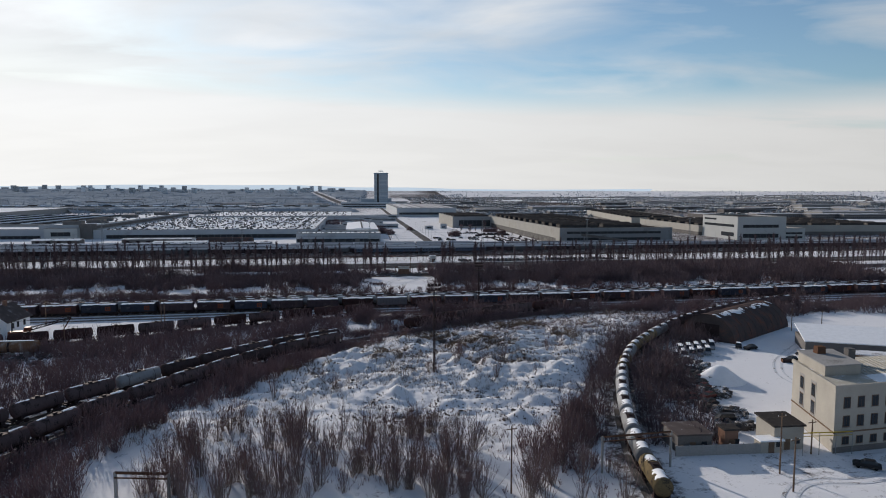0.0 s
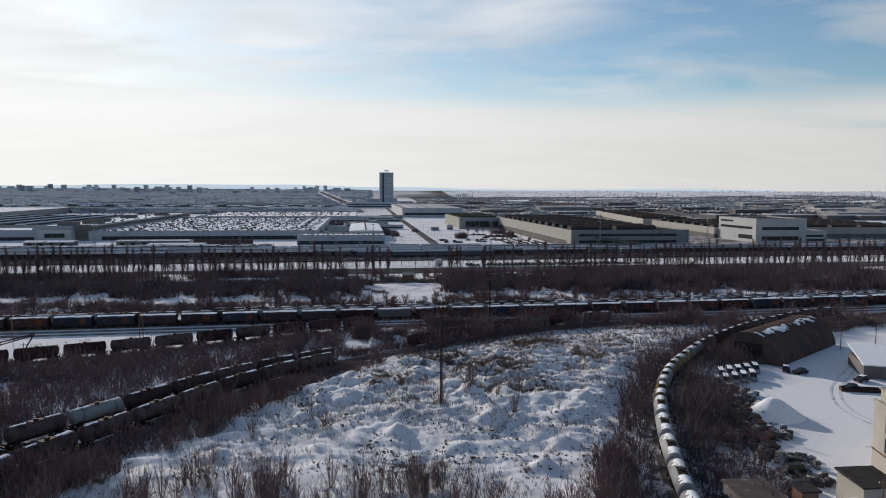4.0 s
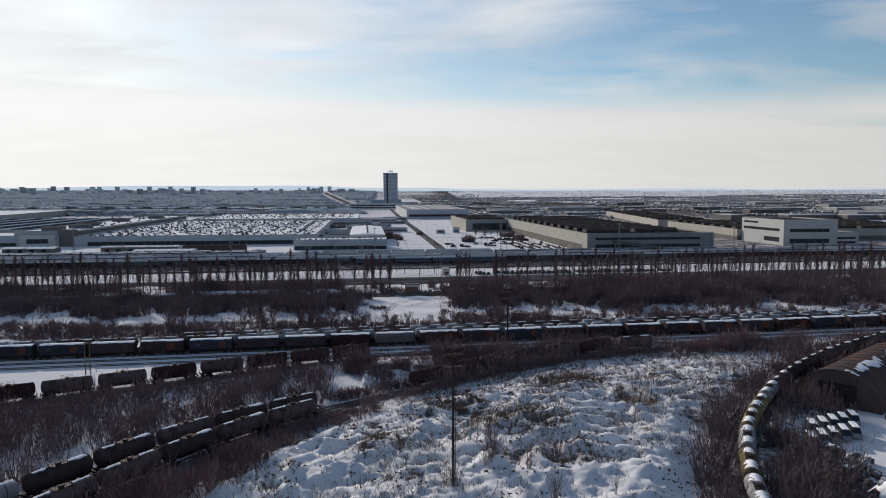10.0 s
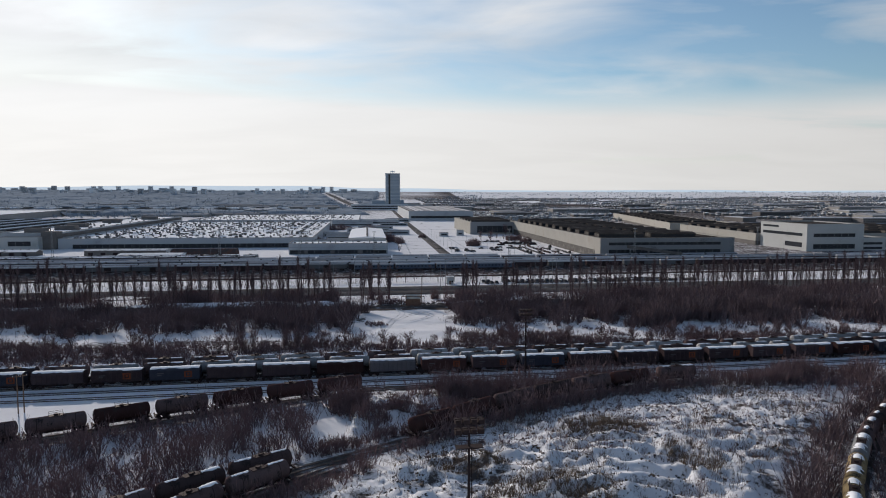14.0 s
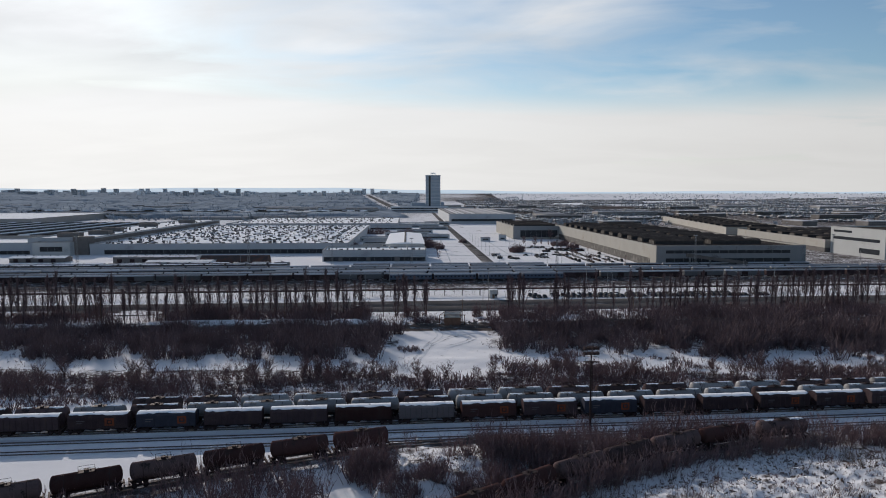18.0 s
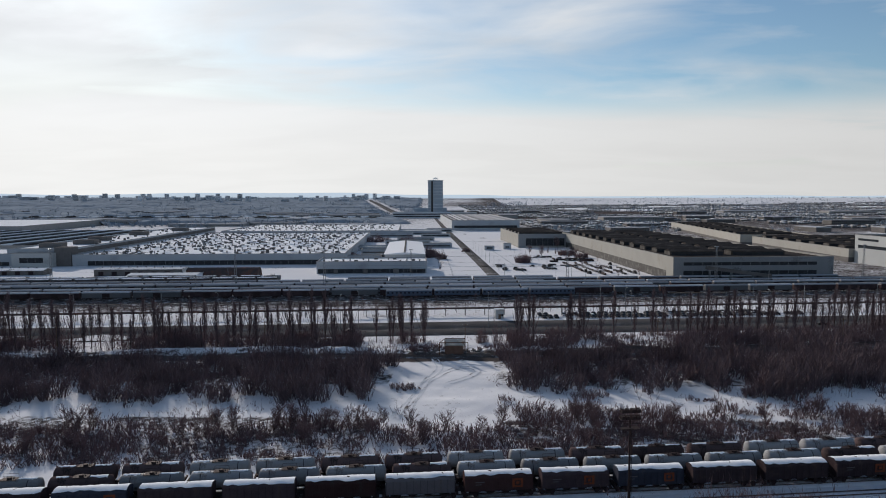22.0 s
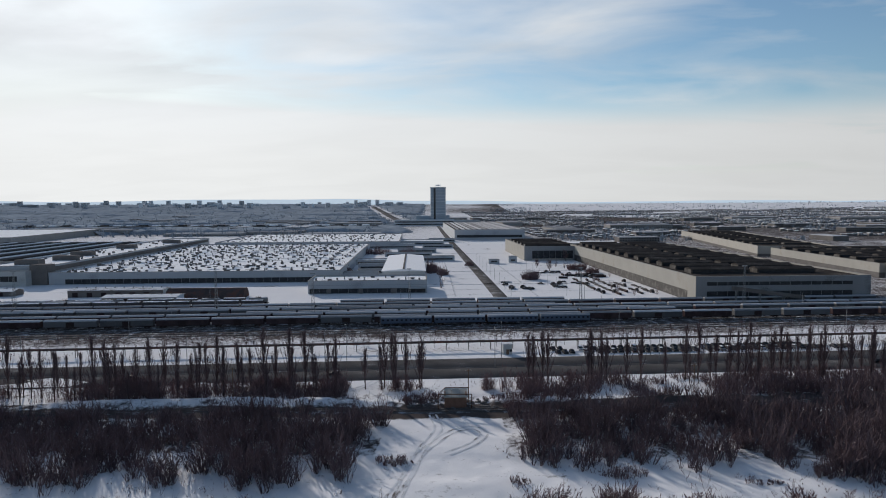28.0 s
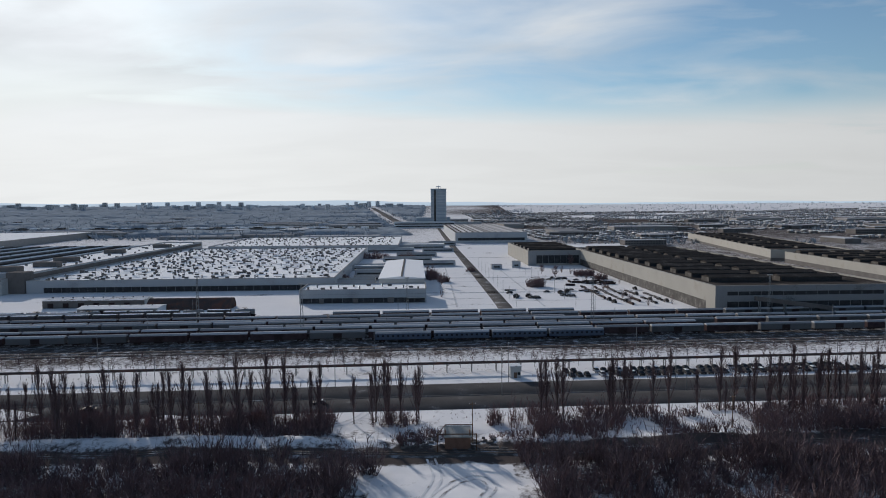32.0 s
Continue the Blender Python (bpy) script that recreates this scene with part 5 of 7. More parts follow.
def floodlight_mast(x, y, h, label):
    t = thing("floodlight_mast", label, "floodlight mast", pose(x, y, float(ground_z(x, y)), 0, 0, 8), "floodlight masts of the yard")
    part("pole", Builder().tube((0, 0, -0.3), (0, 0, h), 0.24, 0.13, 10), M["iron"], t)
    part("platform", Builder().box(-1.5, 1.5, -0.6, 0.6, h - 1.6, h - 1.5).tube((-1.5, -0.6, h - 0.6), (1.5, -0.6, h - 0.6), 0.04, n=4).tube((-1.5, 0.6, h - 0.6), (1.5, 0.6, h - 0.6), 0.04, n=4), M["iron"], t)
    for z in (h - 0.1, h + 1.0):
        part("crossbar", Builder().tube((-1.5, 0, z), (1.5, 0, z), 0.06, n=5), M["iron"], t)
        for x_ in (-1.3, -0.45, 0.45, 1.3):
            for s in (-1, 1):
                part("floodlight", Builder().box(x_ - 0.3, x_ + 0.3, s * 0.3 - 0.2, s * 0.3 + 0.2, z + 0.05, z + 0.6), M["iron"], t)
    part("ladder", Builder().tube((0.35, 0.2, 0.5), (0.3, 0.1, h - 1.6), 0.03, n=4).tube((0.35, -0.2, 0.5), (0.3, -0.1, h - 1.6), 0.03, n=4), M["iron"], t)


floodlight_mast(5.1, 184.2, 20.5, "tall dark floodlight mast among the heaps")
floodlight_mast(26.6, 283.2, 18.0, "dark floodlight mast with clustered lamps by the tracks")
for x, y, h in ((-134, 566, 26), (-78, 548, 24), (-35, 612, 20), (60, 575, 24), (150, 585, 24), (-240, 560, 24), (245, 600, 24)):
    t = thing("lattice_mast", "slim lattice lighting mast in the far yard", "lighting mast", pose(x, y, 0, 0, 0, 6), "lattice masts of the far yard")
    for sx in (-1, 1):
        for sy in (-1, 1):
            part("leg", Builder().tube((sx * 0.8, sy * 0.8, -0.3), (sx * 0.25, sy * 0.25, h), 0.09, 0.06, 4), M["zinc"], t)
    bb = Builder()
    for i in range(12):
        a, c = 0.8 - 0.55 * i / 12, 0.8 - 0.55 * (i + 1) / 12
        z0, z1 = h * i / 12, h * (i + 1) / 12
        for s in (-1, 1):
            bb.tube((-a, s * a, z0), (c, s * c, z1), 0.04, n=3).tube((s * a, a, z0), (s * c, -c, z1), 0.04, n=3)
    part("bracing", bb, M["zinc"], t)
    part("lamp_head", Builder().box(-1.2, 1.2, -0.4, 0.4, h, h + 0.5), M["zinc"], t)

# wire masts in the yard
for x in (-260, -150, -40, 70, 180, 290):
    for v in (-3, 40, 92):
        t = thing("wire_mast", "thin steel mast with a bracket beside the yard tracks", "mast", pose(x, 523 + 0.108 * x + v, 0, 0, 0, 6.2), "wire masts of the yard")
        part("post", Builder().tube((0, 0, -0.3), (0, 0, 10), 0.15, 0.10, 6), M["zinc"], t)
        part("bracket", Builder().tube((0, 0, 8.2), (0, -2.6, 8.8), 0.05, n=4), M["zinc"], t)

# ---- vehicles ----


def car_kind(name, mat, label, snow=False, tall=0.0, length=4.3):
    t = thing(name, label, "car" if name == "car" else "van", pose(0, 0, -250))
    h = length / 2
    prof = [(-h, 0.35), (-h, 0.75 + tall * 0.3), (-h + 0.5, 0.92 + tall * 0.4), (h - 1.1, 0.98 + tall * 0.5), (h, 0.8 + tall * 0.9), (h, 0.35)]
    b = Builder()
    k = len(prof)
    for y in (-0.85, 0.85):
        b.v += [(x, y, z) for x, z in prof]
    b.f += [tuple(range(k)), tuple(range(2 * k - 1, k - 1, -1))] + [(i, i + k, (i + 1) % k + k, (i + 1) % k) for i in range(k)]
    part("body", b, mat, t)
    cab = Builder()
    z0, z1 = 0.94 + tall * 0.4, 1.45 + tall
    x0, x1 = (-h + 1.1, h - 0.55) if tall < 0.3 else (-h + 0.5, h - 0.02)
    cab.add([(x0, -0.8, z0), (x1, -0.8, z0), (x1, 0.8, z0), (x0, 0.8, z0), (x0 + 0.75, -0.62, z1), (x1 - 0.45, -0.62, z1), (x1 - 0.45, 0.62, z1), (x0 + 0.75, 0.62, z1)], [(0, 1, 5, 4), (1, 2, 6, 5), (2, 3, 7, 6), (3, 0, 4, 7)])
    part("glazing", cab, M["glass"], t)
    part("roof", Builder().box(x0 + 0.7, x1 - 0.4, -0.64, 0.64, z1, z1 + (0.12 if snow else 0.05), 0.05), M["snow"] if snow else mat, t)
    for x in (-h + 0.8, h - 0.8):
        part("wheel_pair", Builder().stem([(0, 0, -0.88), (0, 0, -0.66), (0, 0, -0.65), (0, 0, 0.65), (0, 0, 0.66), (0, 0, 0.88)], [0.32, 0.32, 0.08, 0.08, 0.32, 0.32], 10), M["rubber"], t).matrix_local = pose(x, 0, 0.32, 90, 0, 0)
    return t


CARS = [car_kind("car", M["car_dark"], "dark parked car with bare roof"), car_kind("car", M["car_dark"], "dark parked car with snow on its roof", True),
        car_kind("car", M["car_silver"], "silver parked car with snow on its roof", True), car_kind("car", M["red"], "red parked car with bare roof"),
        car_kind("van", M["car_silver"], "grey van with snow on its roof", True, 0.75, 5.2), car_kind("car", M["car_dark"], "dark off-road car with bare roof", False, 0.35, 4.5)]
rc = random.Random(77)


def park(k, x, y, turn, group="", label=""):
    c = copy_thing(CARS[k], pose(x, y, float(ground_z(x, y)) + 0.02, 0, 0, turn))
    return tagged(c, label, "", group)


for row, (dy, n0) in enumerate(((0.0, 30), (-5.6, 36))):
    for i in range(n0 + 8):
        x = 34 + i * 2.75 + row * 1.2
        if rc.random() < 0.95:
            park(rc.choice((0, 0, 0, 1, 2, 0, 0)), x, 482.0 + dy + 0.112 * (x - 34), 90 + 6.4 + rc.uniform(-3, 3), "parked cars beside the pipeline")
park(1, -46.3, 441.6, 6, "", "dark car driving on the near carriageway")
park(0, -114, 434, 6), park(0, 150, 463, 186)
park(0, 78.1, 126.6, -32, "", "dark saloon car parked before the plastered house")
for x, y, k, a in ((66, 162, 0, 15), (68, 167, 3, 25), (69, 171, 0, 10), (70, 174.5, 3, 20), (71, 178, 0, 15), (72.3, 181.5, 3, 30), (72, 187, 0, 5), (73.5, 191, 1, 15), (70, 184, 0, 40),
                   (66.5, 172, 0, 80), (68, 178.5, 0, 12), (66, 176, 0, 50), (69.5, 188, 0, 70), (74.5, 196, 0, 20), (76.5, 200.5, 1, 40), (64, 166, 3, 70), (71.5, 194.5, 5, 55), (102.5, 214.5, 0, 20), (106.6, 199.6, 0, 15), (100, 217, 1, 65), (64.2, 150.8, 5, 4), (61.6, 144.4, 5, 6), (57, 141, 0, 30)):
    park(k, x, y, a, "vehicles in the snowy depot yard")
for i in range(2):
    for j in range(5):
        park(4, 75.2 + j * 2.9 + i * 4.4, 204.5 + i * 7.2 + j * 1.2, 72, "grey vans in the depot yard")
for x, y, a in ((26.3, 698, 20), (29.4, 676, 60), (38.9, 675.5, 10), (41.5, 677, 15), (43, 674, 5), (61, 686, 20), (64, 684.5, 30), (66.5, 683, 10), (67, 713, 40), (70, 715, 5), (52, 704, 15), (69.6, 781, 5), (75, 783, 8), (62, 780, 0), (57, 779, 10), (83, 776, 5), (90, 752, 30), (96, 755, 12)):
    park(rc.choice((0, 0, 5, 1)), x, y, a, "vehicles in the works yard")


park(1, 114.0, 206.6, 25, "vehicles in the snowy depot yard", "dark loaded car with snow on its roof beside the shed")
trough = thing("trough", "long dark steel trough lying on the snow of the depot yard", "trough", pose(103.5, 198.2, 0, 0, 0, -12))
part("floor", Builder().box(0, 9, 0, 1.6, 0.1, 0.25), M["iron"], trough)
for v in (-0.08, 1.6):
    part("side", Builder().box(0, 9, v, v + 0.08, 0, 1.0), M["iron"], trough)
for u in (-0.08, 9):
    part("end", Builder().box(u, u + 0.08, -0.08, 1.68, 0, 1.0), M["rust"], trough)
for t in CARS:
    for o in (*t.children_recursive, t):
        bpy.data.objects.remove(o)

# ---- the depot on the near side ----
house = thing("plastered_house", "three-storey cream plastered house with brown windows", "house", pose(0, 0, 0))
A, Bq, C, D = (76.2, 133.2), (79.6, 152.8), (110.0, 158.0), (106.6, 138.8)
part("wall", Builder().prism([A, D, C, Bq], -1, 12.3), M["plaster"], house)
part("roof", Builder().prism([(A[0] + 0.5, A[1] + 0.6), (D[0] - 0.5, D[1] + 0.6), (C[0] - 0.5, C[1] - 0.5), (Bq[0] + 0.6, Bq[1] - 0.5)], 12.3, 12.42), M["roof_sheet"], house)
part("snow_patch", Builder().prism([(A[0] + 9.6, A[1] + 2.1), (D[0] - 1.0, D[1] + 0.9), (D[0] - 0.4, D[1] + 6.0), (A[0] + 10.4, A[1] + 7.2)], 12.42, 12.56), M["snow"], house)
RIB = Builder().box(-0.04, 0.04, 0, 18.0, 0, 0.1).mesh("roof_rib", M["roof_sheet"])
for i in range(19):
    share("roof_rib", RIB, house, pose(A[0] + 10.2 + i * 1.02, A[1] + 2.3 + i * 0.166, 12.42, 0, 0, -9.0))
part("plinth", Builder().prism([(A[0] - 0.1, A[1] - 0.12), (D[0], D[1] - 0.12), (D[0], D[1] - 0.02), (A[0] - 0.02, A[1] - 0.02)], -1, 1.1), M["plinth"], house)


def wall_frame(p, q):
    d = Vector((q[0] - p[0], q[1] - p[1], 0)).normalized()
    m = Matrix.Identity(4)
    m.col[0], m.col[1], m.col[2], m.col[3] = (*d, 0), (-d.y, d.x, 0, 0), (0, 0, 1, 0), (p[0], p[1], 0, 1)
    return m


def house_window(m, u, z, w, h, parent):
    f = share("window", Builder().box(-w / 2 - 0.12, w / 2 + 0.12, -0.06, -0.01, -0.12, h + 0.12).mesh("window", M["wood_frame"]), parent, m @ pose(u, 0, z))
    part("pane", Builder().box(-w / 2, -0.04, -0.10, -0.065, 0, h), M["glass"], f)
    part("pane", Builder().box(0.04, w / 2, -0.10, -0.065, 0, h), M["glass"], f)
    part("sill", Builder().box(-w / 2 - 0.2, w / 2 + 0.2, -0.22, -0.065, -0.22, -0.13), M["concrete"], f)


mf = wall_frame(A, D)
for j, z in enumerate((1.6, 4.9, 8.4)):
    for i in range(9):
        house_window(mf, 2.6 + i * 3.1, z, 1.3, 1.3 if j == 0 else 1.9, house)
ml = wall_frame(Bq, A)
for i in (5.0, 10.5):
    for z in (4.6, 8.0):
        house_window(ml, i, z, 1.5, 2.3, house)
part("cornice", Builder().prism([(A[0] - 0.3, A[1] - 0.35), (D[0] + 0.3, D[1] - 0.3), (D[0] + 0.3, D[1] + 0.1), (A[0] + 0.1, A[1] + 0.1), (Bq[0] + 0.1, Bq[1]), (Bq[0] - 0.35, Bq[1])], 12.0, 12.7), M["plaster"], house)
part("stair_head", Builder().prism([(78.5, 140.2), (86.5, 141.6), (88.3, 153.6), (80.5, 152.6)], 12.4, 14.3), M["plaster"], house)
part("stair_head_roof", Builder().prism([(78.3, 139.9), (86.8, 141.4), (88.6, 153.9), (80.3, 152.9)], 14.3, 14.55), M["concrete"], house)
part("roof_cabinet", Builder().box(82.6, 84.4, 149.4, 151.0, 14.55, 16.0, 0.1), M["rust"], house)
part("chimney", Builder().box(88.9, 90.4, 149, 150.5, 12.4, 15.6), M["plinth"], house)
part("chimney", Builder().box(100, 101.2, 150, 151.2, 12.4, 14.6), M["brick"], house)
part("string_course", Builder().prism([(A[0] - 0.16, A[1] - 0.14), (D[0], D[1] - 0.14), (D[0], D[1] - 0.02), (A[0] - 0.02, A[1] - 0.02), (Bq[0] - 0.02, Bq[1]), (Bq[0] - 0.16, Bq[1])], 3.75, 4.0), M["wood_frame"], house, "dark brown painted band")
for u in (5.0, 10.5):
    share("window_surround", Builder().box(-1.25, 1.25, -0.045, -0.004, 4.1, 10.9).mesh("window_surround", M["concrete"]), house, ml @ pose(u, 0, 0))
part("drainpipe", Builder().tube((78.2, 134.6, 0), (78.2, 134.6, 12), 0.08, n=6), M["zinc"], house)


def small_house(name, label, x, y, turn, w, d, h, wall, roof, category="shed", over=0.3, slope=0.0):
    t = thing(name, label, category, pose(x, y, float(ground_z(x, y)), 0, 0, turn))
    part("wall", Builder().box(0, w, 0, d, -1, h), wall, t)
    part("roof", Builder().add([(-over, -over, h), (w + over, -over, h), (w + over, d + over, h + slope), (-over, d + over, h + slope), (-over, -over, h + 0.3), (w + over, -over, h + 0.3), (w + over, d + over, h + 0.3 + slope), (-over, d + over, h + 0.3 + slope)],
                               [(3, 2, 1, 0), (4, 5, 6, 7), (0, 1, 5, 4), (1, 2, 6, 5), (2, 3, 7, 6), (3, 0, 4, 7)]), roof, t)
    part("door", Builder().box(w * 0.35, w * 0.35 + 1.1, -0.08, -0.01, 0, 2.05), M["wood_frame"], t)
    part("window", Builder().box(w * 0.7, w * 0.7 + 1.0, -0.06, -0.01, 1.1, 2.1), M["glass"], t)
    return t


small_house("gatehouse", "cream outbuilding with a dark felt roof by the wall", 66.2, 135.2, 3, 5.8, 6, 4.4, M["plaster"], M["roof_dark"], "outbuilding", slope=0.5)
small_house("garage", "dark garage with a patchy snow roof beside the track", 47.8, 134.5, 2, 6.4, 6.5, 3.3, M["plinth"], M["brown_roof"], "garage")
small_house("hut", "dark narrow brick hut behind the wall", 57, 135.5, 2, 2.6, 2.6, 3.8, M["brick"], M["roof_dark"], "hut")
small_house("annex", "low cream annex with a snowy roof", 63.0, 133.8, 3, 4.2, 2.2, 2.2, M["plaster"], M["snow"], "outbuilding")
fence = thing("concrete_wall", "low concrete panel wall in front of the depot", "wall", pose(47, 133.2, 0, 0, 0, 2.5))
PANEL = Builder().box(0, 2.44, -0.06, 0.06, -0.3, 1.9).mesh("panel", M["concrete"])
POST = Builder().box(-0.1, 0.1, -0.1, 0.1, -0.3, 2.05).mesh("post", M["concrete"])
for i in range(8):
    share("panel", PANEL, fence, pose(0.04 + i * 2.55, 0, 0))
    share("post", POST, fence, pose(-0.03 + i * 2.55, 0, 0))
fence2 = thing("yellow_gas_pipe", "raised yellow gas pipe on posts beside the house", "gas pipe", pose(70, 132.4, 0, 0, 0, 3))
for i in range(4):
    part("post", Builder().tube((i * 3.2, 0, -0.2), (i * 3.2, 0, 4.2), 0.06, n=6), M["zinc"], fence2)
part("pipe", Builder().tube((0, 0, 4.2), (9.6, 0, 4.2), 0.1, n=6).tube((0, 0, 3.6), (9.6, 0, 3.6), 0.06, n=6), material("yellow_paint", (0.42, 0.30, 0.05), 0.6, 0, 0.2, 1, 6, 0.05), fence2)


def portal(x0, y0, x1, y1, h, label, r_=0.22):
    t = thing("pipe_portal", label, "portal", pose(0, 0, 0))
    part("post", Builder().tube((x0, y0, -0.4), (x0, y0, h), r_, n=8), M["concrete"], t)
    part("post", Builder().tube((x1, y1, -0.4), (x1, y1, h), r_, n=8), M["concrete"], t)
    part("beam", Builder().tube((x0, y0, h - 0.1), (x1, y1, h - 0.1), r_ * 0.8, n=8), M["rust"], t)
    part("beam", Builder().tube((x0, y0 - 0.5, h - 0.7), (x1, y1 - 0.5, h - 0.7), r_ * 0.4, n=6), M["rust"], t)


portal(31.5, 126.6, 44.1, 128.6, 6.4, "pipe portal bridging the curved track")
portal(-47.0, 121.2, -38.6, 120.4, 4.0, "thick pipe portal standing in the snow", 0.3)


def wooden_pole(x, y, h, label="grey wooden line pole with a crossarm in the snow"):
    t = thing("utility_pole", label, "utility pole", pose(x, y, float(ground_z(x, y)), 0, 0, 15), "line poles")
    part("post", Builder().tube((0, 0, -0.3), (0, 0, h), 0.15, 0.10, 8), M["wood_frame"], t)
    part("crossarm", Builder().box(-0.9, 0.9, -0.06, 0.06, h - 0.6, h - 0.46), M["wood_frame"], t)
    for x_ in (-0.8, 0.0, 0.8):
        part("insulator", Builder().tube((x_, 0, h - 0.46), (x_, 0, h - 0.26), 0.06, 0.04, 6), M["white_paint"], t)


for x, y, h in ((61.6, 124.9, 10.5), (14.9, 119.5, 11), (-90, 262.5, 9), (-89.2, 263.4, 9), (130.5, 241, 8), (138, 236, 8), (-104, 222, 8), (-130, 262, 9), (60, 118, 9), (92, 126, 9), (72, 133.0, 6.5)):
    wooden_pole(x, y, h)
for i in range(9):
    wooden_pole(-280 + i * 70, 415 + 0.1 * (-280 + i * 70), 9)

hangar = arch_hall("hangar", "rusty grey arched hangar with snow on its far flank", pose(95.0, 228.4, 0, 0, 0, 39.5), 18.5, 42, 8.6, M["hangar"])
sn = Builder()
for i in range(80):
    for j in range(17, 25):
        w0, w1 = radians(18 + j * 2.6), radians(20.6 + j * 2.6)
        if vnoise(i * 0.16 + 3, j * 0.15, 1) * 0.6 + vnoise(i * 0.5, j * 0.45, 2) * 0.4 > 0.42 + 0.05 * abs(j - 21):
            x0, x1 = 0.6 + i * 0.51, 0.6 + (i + 1) * 0.51
            sn.add([(x, -math.cos(w) * 9.56, math.sin(w) * 8.68 - 0.3) for x, w in ((x0, w0), (x1, w0), (x1, w1), (x0, w1))], [(0, 1, 2, 3)])
part("snow_patch", sn, M["snow"], hangar)["kind"] = "stuff"
small_house("long_shed", "long low dark shed with a thick snow roof", 116.6, 209.6, -20, 60, 15.5, 3.4, M["plinth"], M["snow"], slope=2.4)
small_house("yard_shed", "timber-framed open shed in the depot yard", 121, 196, -22, 14, 5, 2.8, M["wood_frame"], M["dirty_snow"])


def heap(x, y, rad, h, label, mat):
    b = Builder()
    n = 20
    for j, (f, zf) in enumerate(((1.0, -0.1), (0.75, 0.22), (0.5, 0.55), (0.25, 0.88), (0.06, 1.0))):
        for i in range(n):
            w = 2 * math.pi * i / n
            k = f * rad * (0.85 + 0.3 * float(vnoise(math.cos(w) * 1.5 + 9 + x, math.sin(w) * 1.5 + 9 + j * 0.3, 1)))
            b.v.append((math.cos(w) * k, math.sin(w) * k * 0.8, zf * h))
    b.f = [(j * n + i, j * n + (i + 1) % n, (j + 1) * n + (i + 1) % n, (j + 1) * n + i) for j in range(4) for i in range(n)] + [tuple(range(4 * n, 5 * n))]
    ob = new("snow_mound", b.mesh("snow_mound", mat, True))
    ob.matrix_world = pose(x, y, 0)
    tagged(ob, label, "heap")


heap(77, 181, 7.2, 4.0, "pushed-up heap of snow in the depot yard", M["snow"])
heap(72, 144, 3.5, 1.0, "low heap of shovelled snow beside the outbuilding", M["snow"])
heap(84, 131, 3.0, 0.8, "low snowbank along the house front", M["dirty_snow"])

# ---- the corner by the left sidings ----
cot = thing("cottage", "white cottage with a dark brown gable roof by the tracks", "house", pose(-129.6, 237.5, 0, 0, 0, 90))
part("wall", Builder().add([(0, 0, -1), (13.5, 0, -1), (13.5, 0, 6), (0, 0, 6), (0, 11, -1), (13.5, 11, -1), (13.5, 11, 6), (0, 11, 6), (0, 5.5, 10), (13.5, 5.5, 10)], [(0, 1, 2, 3), (5, 4, 7, 6), (1, 5, 6, 9, 2), (4, 0, 3, 8, 7)]), M["white_paint"], cot)
part("roof", Builder().add([(-0.7, -0.8, 5.6), (14.2, -0.8, 5.6), (14.2, 5.5, 10.2), (-0.7, 5.5, 10.2), (-0.7, 11.8, 5.6), (14.2, 11.8, 5.6), (-0.7, -0.8, 5.4), (14.2, -0.8, 5.4), (14.2, 5.5, 10.0), (-0.7, 5.5, 10.0), (-0.7, 11.8, 5.4), (14.2, 11.8, 5.4)],
                           [(0, 1, 2, 3), (3, 2, 5, 4), (7, 6, 9, 8), (8, 9, 10, 11), (0, 6, 7, 1), (4, 5, 11, 10), (0, 3, 9, 6), (3, 4, 10, 9), (1, 7, 8, 2), (2, 8, 11, 5)]), M["brown_roof"], cot)
for u in (3.6, 6.4, 10.2):
    w = part("window", Builder().box(u - 0.65, u + 0.65, -0.06, -0.01, 3.0, 4.9), M["wood_frame"], cot)
    part("pane", Builder().box(u - 0.55, u + 0.55, -0.09, -0.065, 3.1, 4.8), M["glass"], w)
part("door", Builder().box(-0.06, -0.01, 4.2, 5.6, -0.3, 2.2), M["wood_frame"], cot)
part("window", Builder().box(-0.06, -0.01, 2.0, 3.2, 3.2, 4.8), M["glass"], cot)
part("chimney", Builder().box(8, 9, 4.6, 5.6, 9, 11.4), M["brick"], cot)
st = thing("storage_tank", "rusty orange lying tank on concrete cradles", "tank", pose(-115.5, 214.6, 0, 0, 0, 4))
part("tank", shell(1.75, -7.3, 7.3, 3.0, 0, 360, 0.5, 20), M["rust_tank"], st, "", True)
part("band", shell(1.78, -0.3, 0.3, 3.0, 0, 360, ends=False), M["iron"], st)
part("snow_cap", shell(1.8, -6.8, 6.6, 3.0, -22, 16, 0.0, 6, False), M["snow"], st, "thin crust of snow", True)
for x in (-5, 0, 5):
    part("cradle", Builder().box(x - 0.4, x + 0.4, -1.4, 1.4, -0.3, 1.7), M["concrete"], st)
crane = thing("boom_crane", "old orange rail crane with a dark lattice boom", "crane", pose(-122, 231, 0, 0, 0, 14))
part("body", Builder().box(-3, 3, -1.4, 1.4, 1.2, 4.2, 0.1).box(1.4, 3.2, -1.3, 1.3, 4.2, 5.4, 0.15), M["orange"], crane)
part("undercarriage", Builder().box(-4, 4, -1.2, 1.2, 0.4, 1.2), M["iron"], crane)
for x in (-2.8, -1.2, 1.2, 2.8):
    part("wheel", Builder().tube((x, -1.0, 0.45), (x, 1.0, 0.45), 0.45, n=10), M["iron"], crane)
bm_ = Builder()
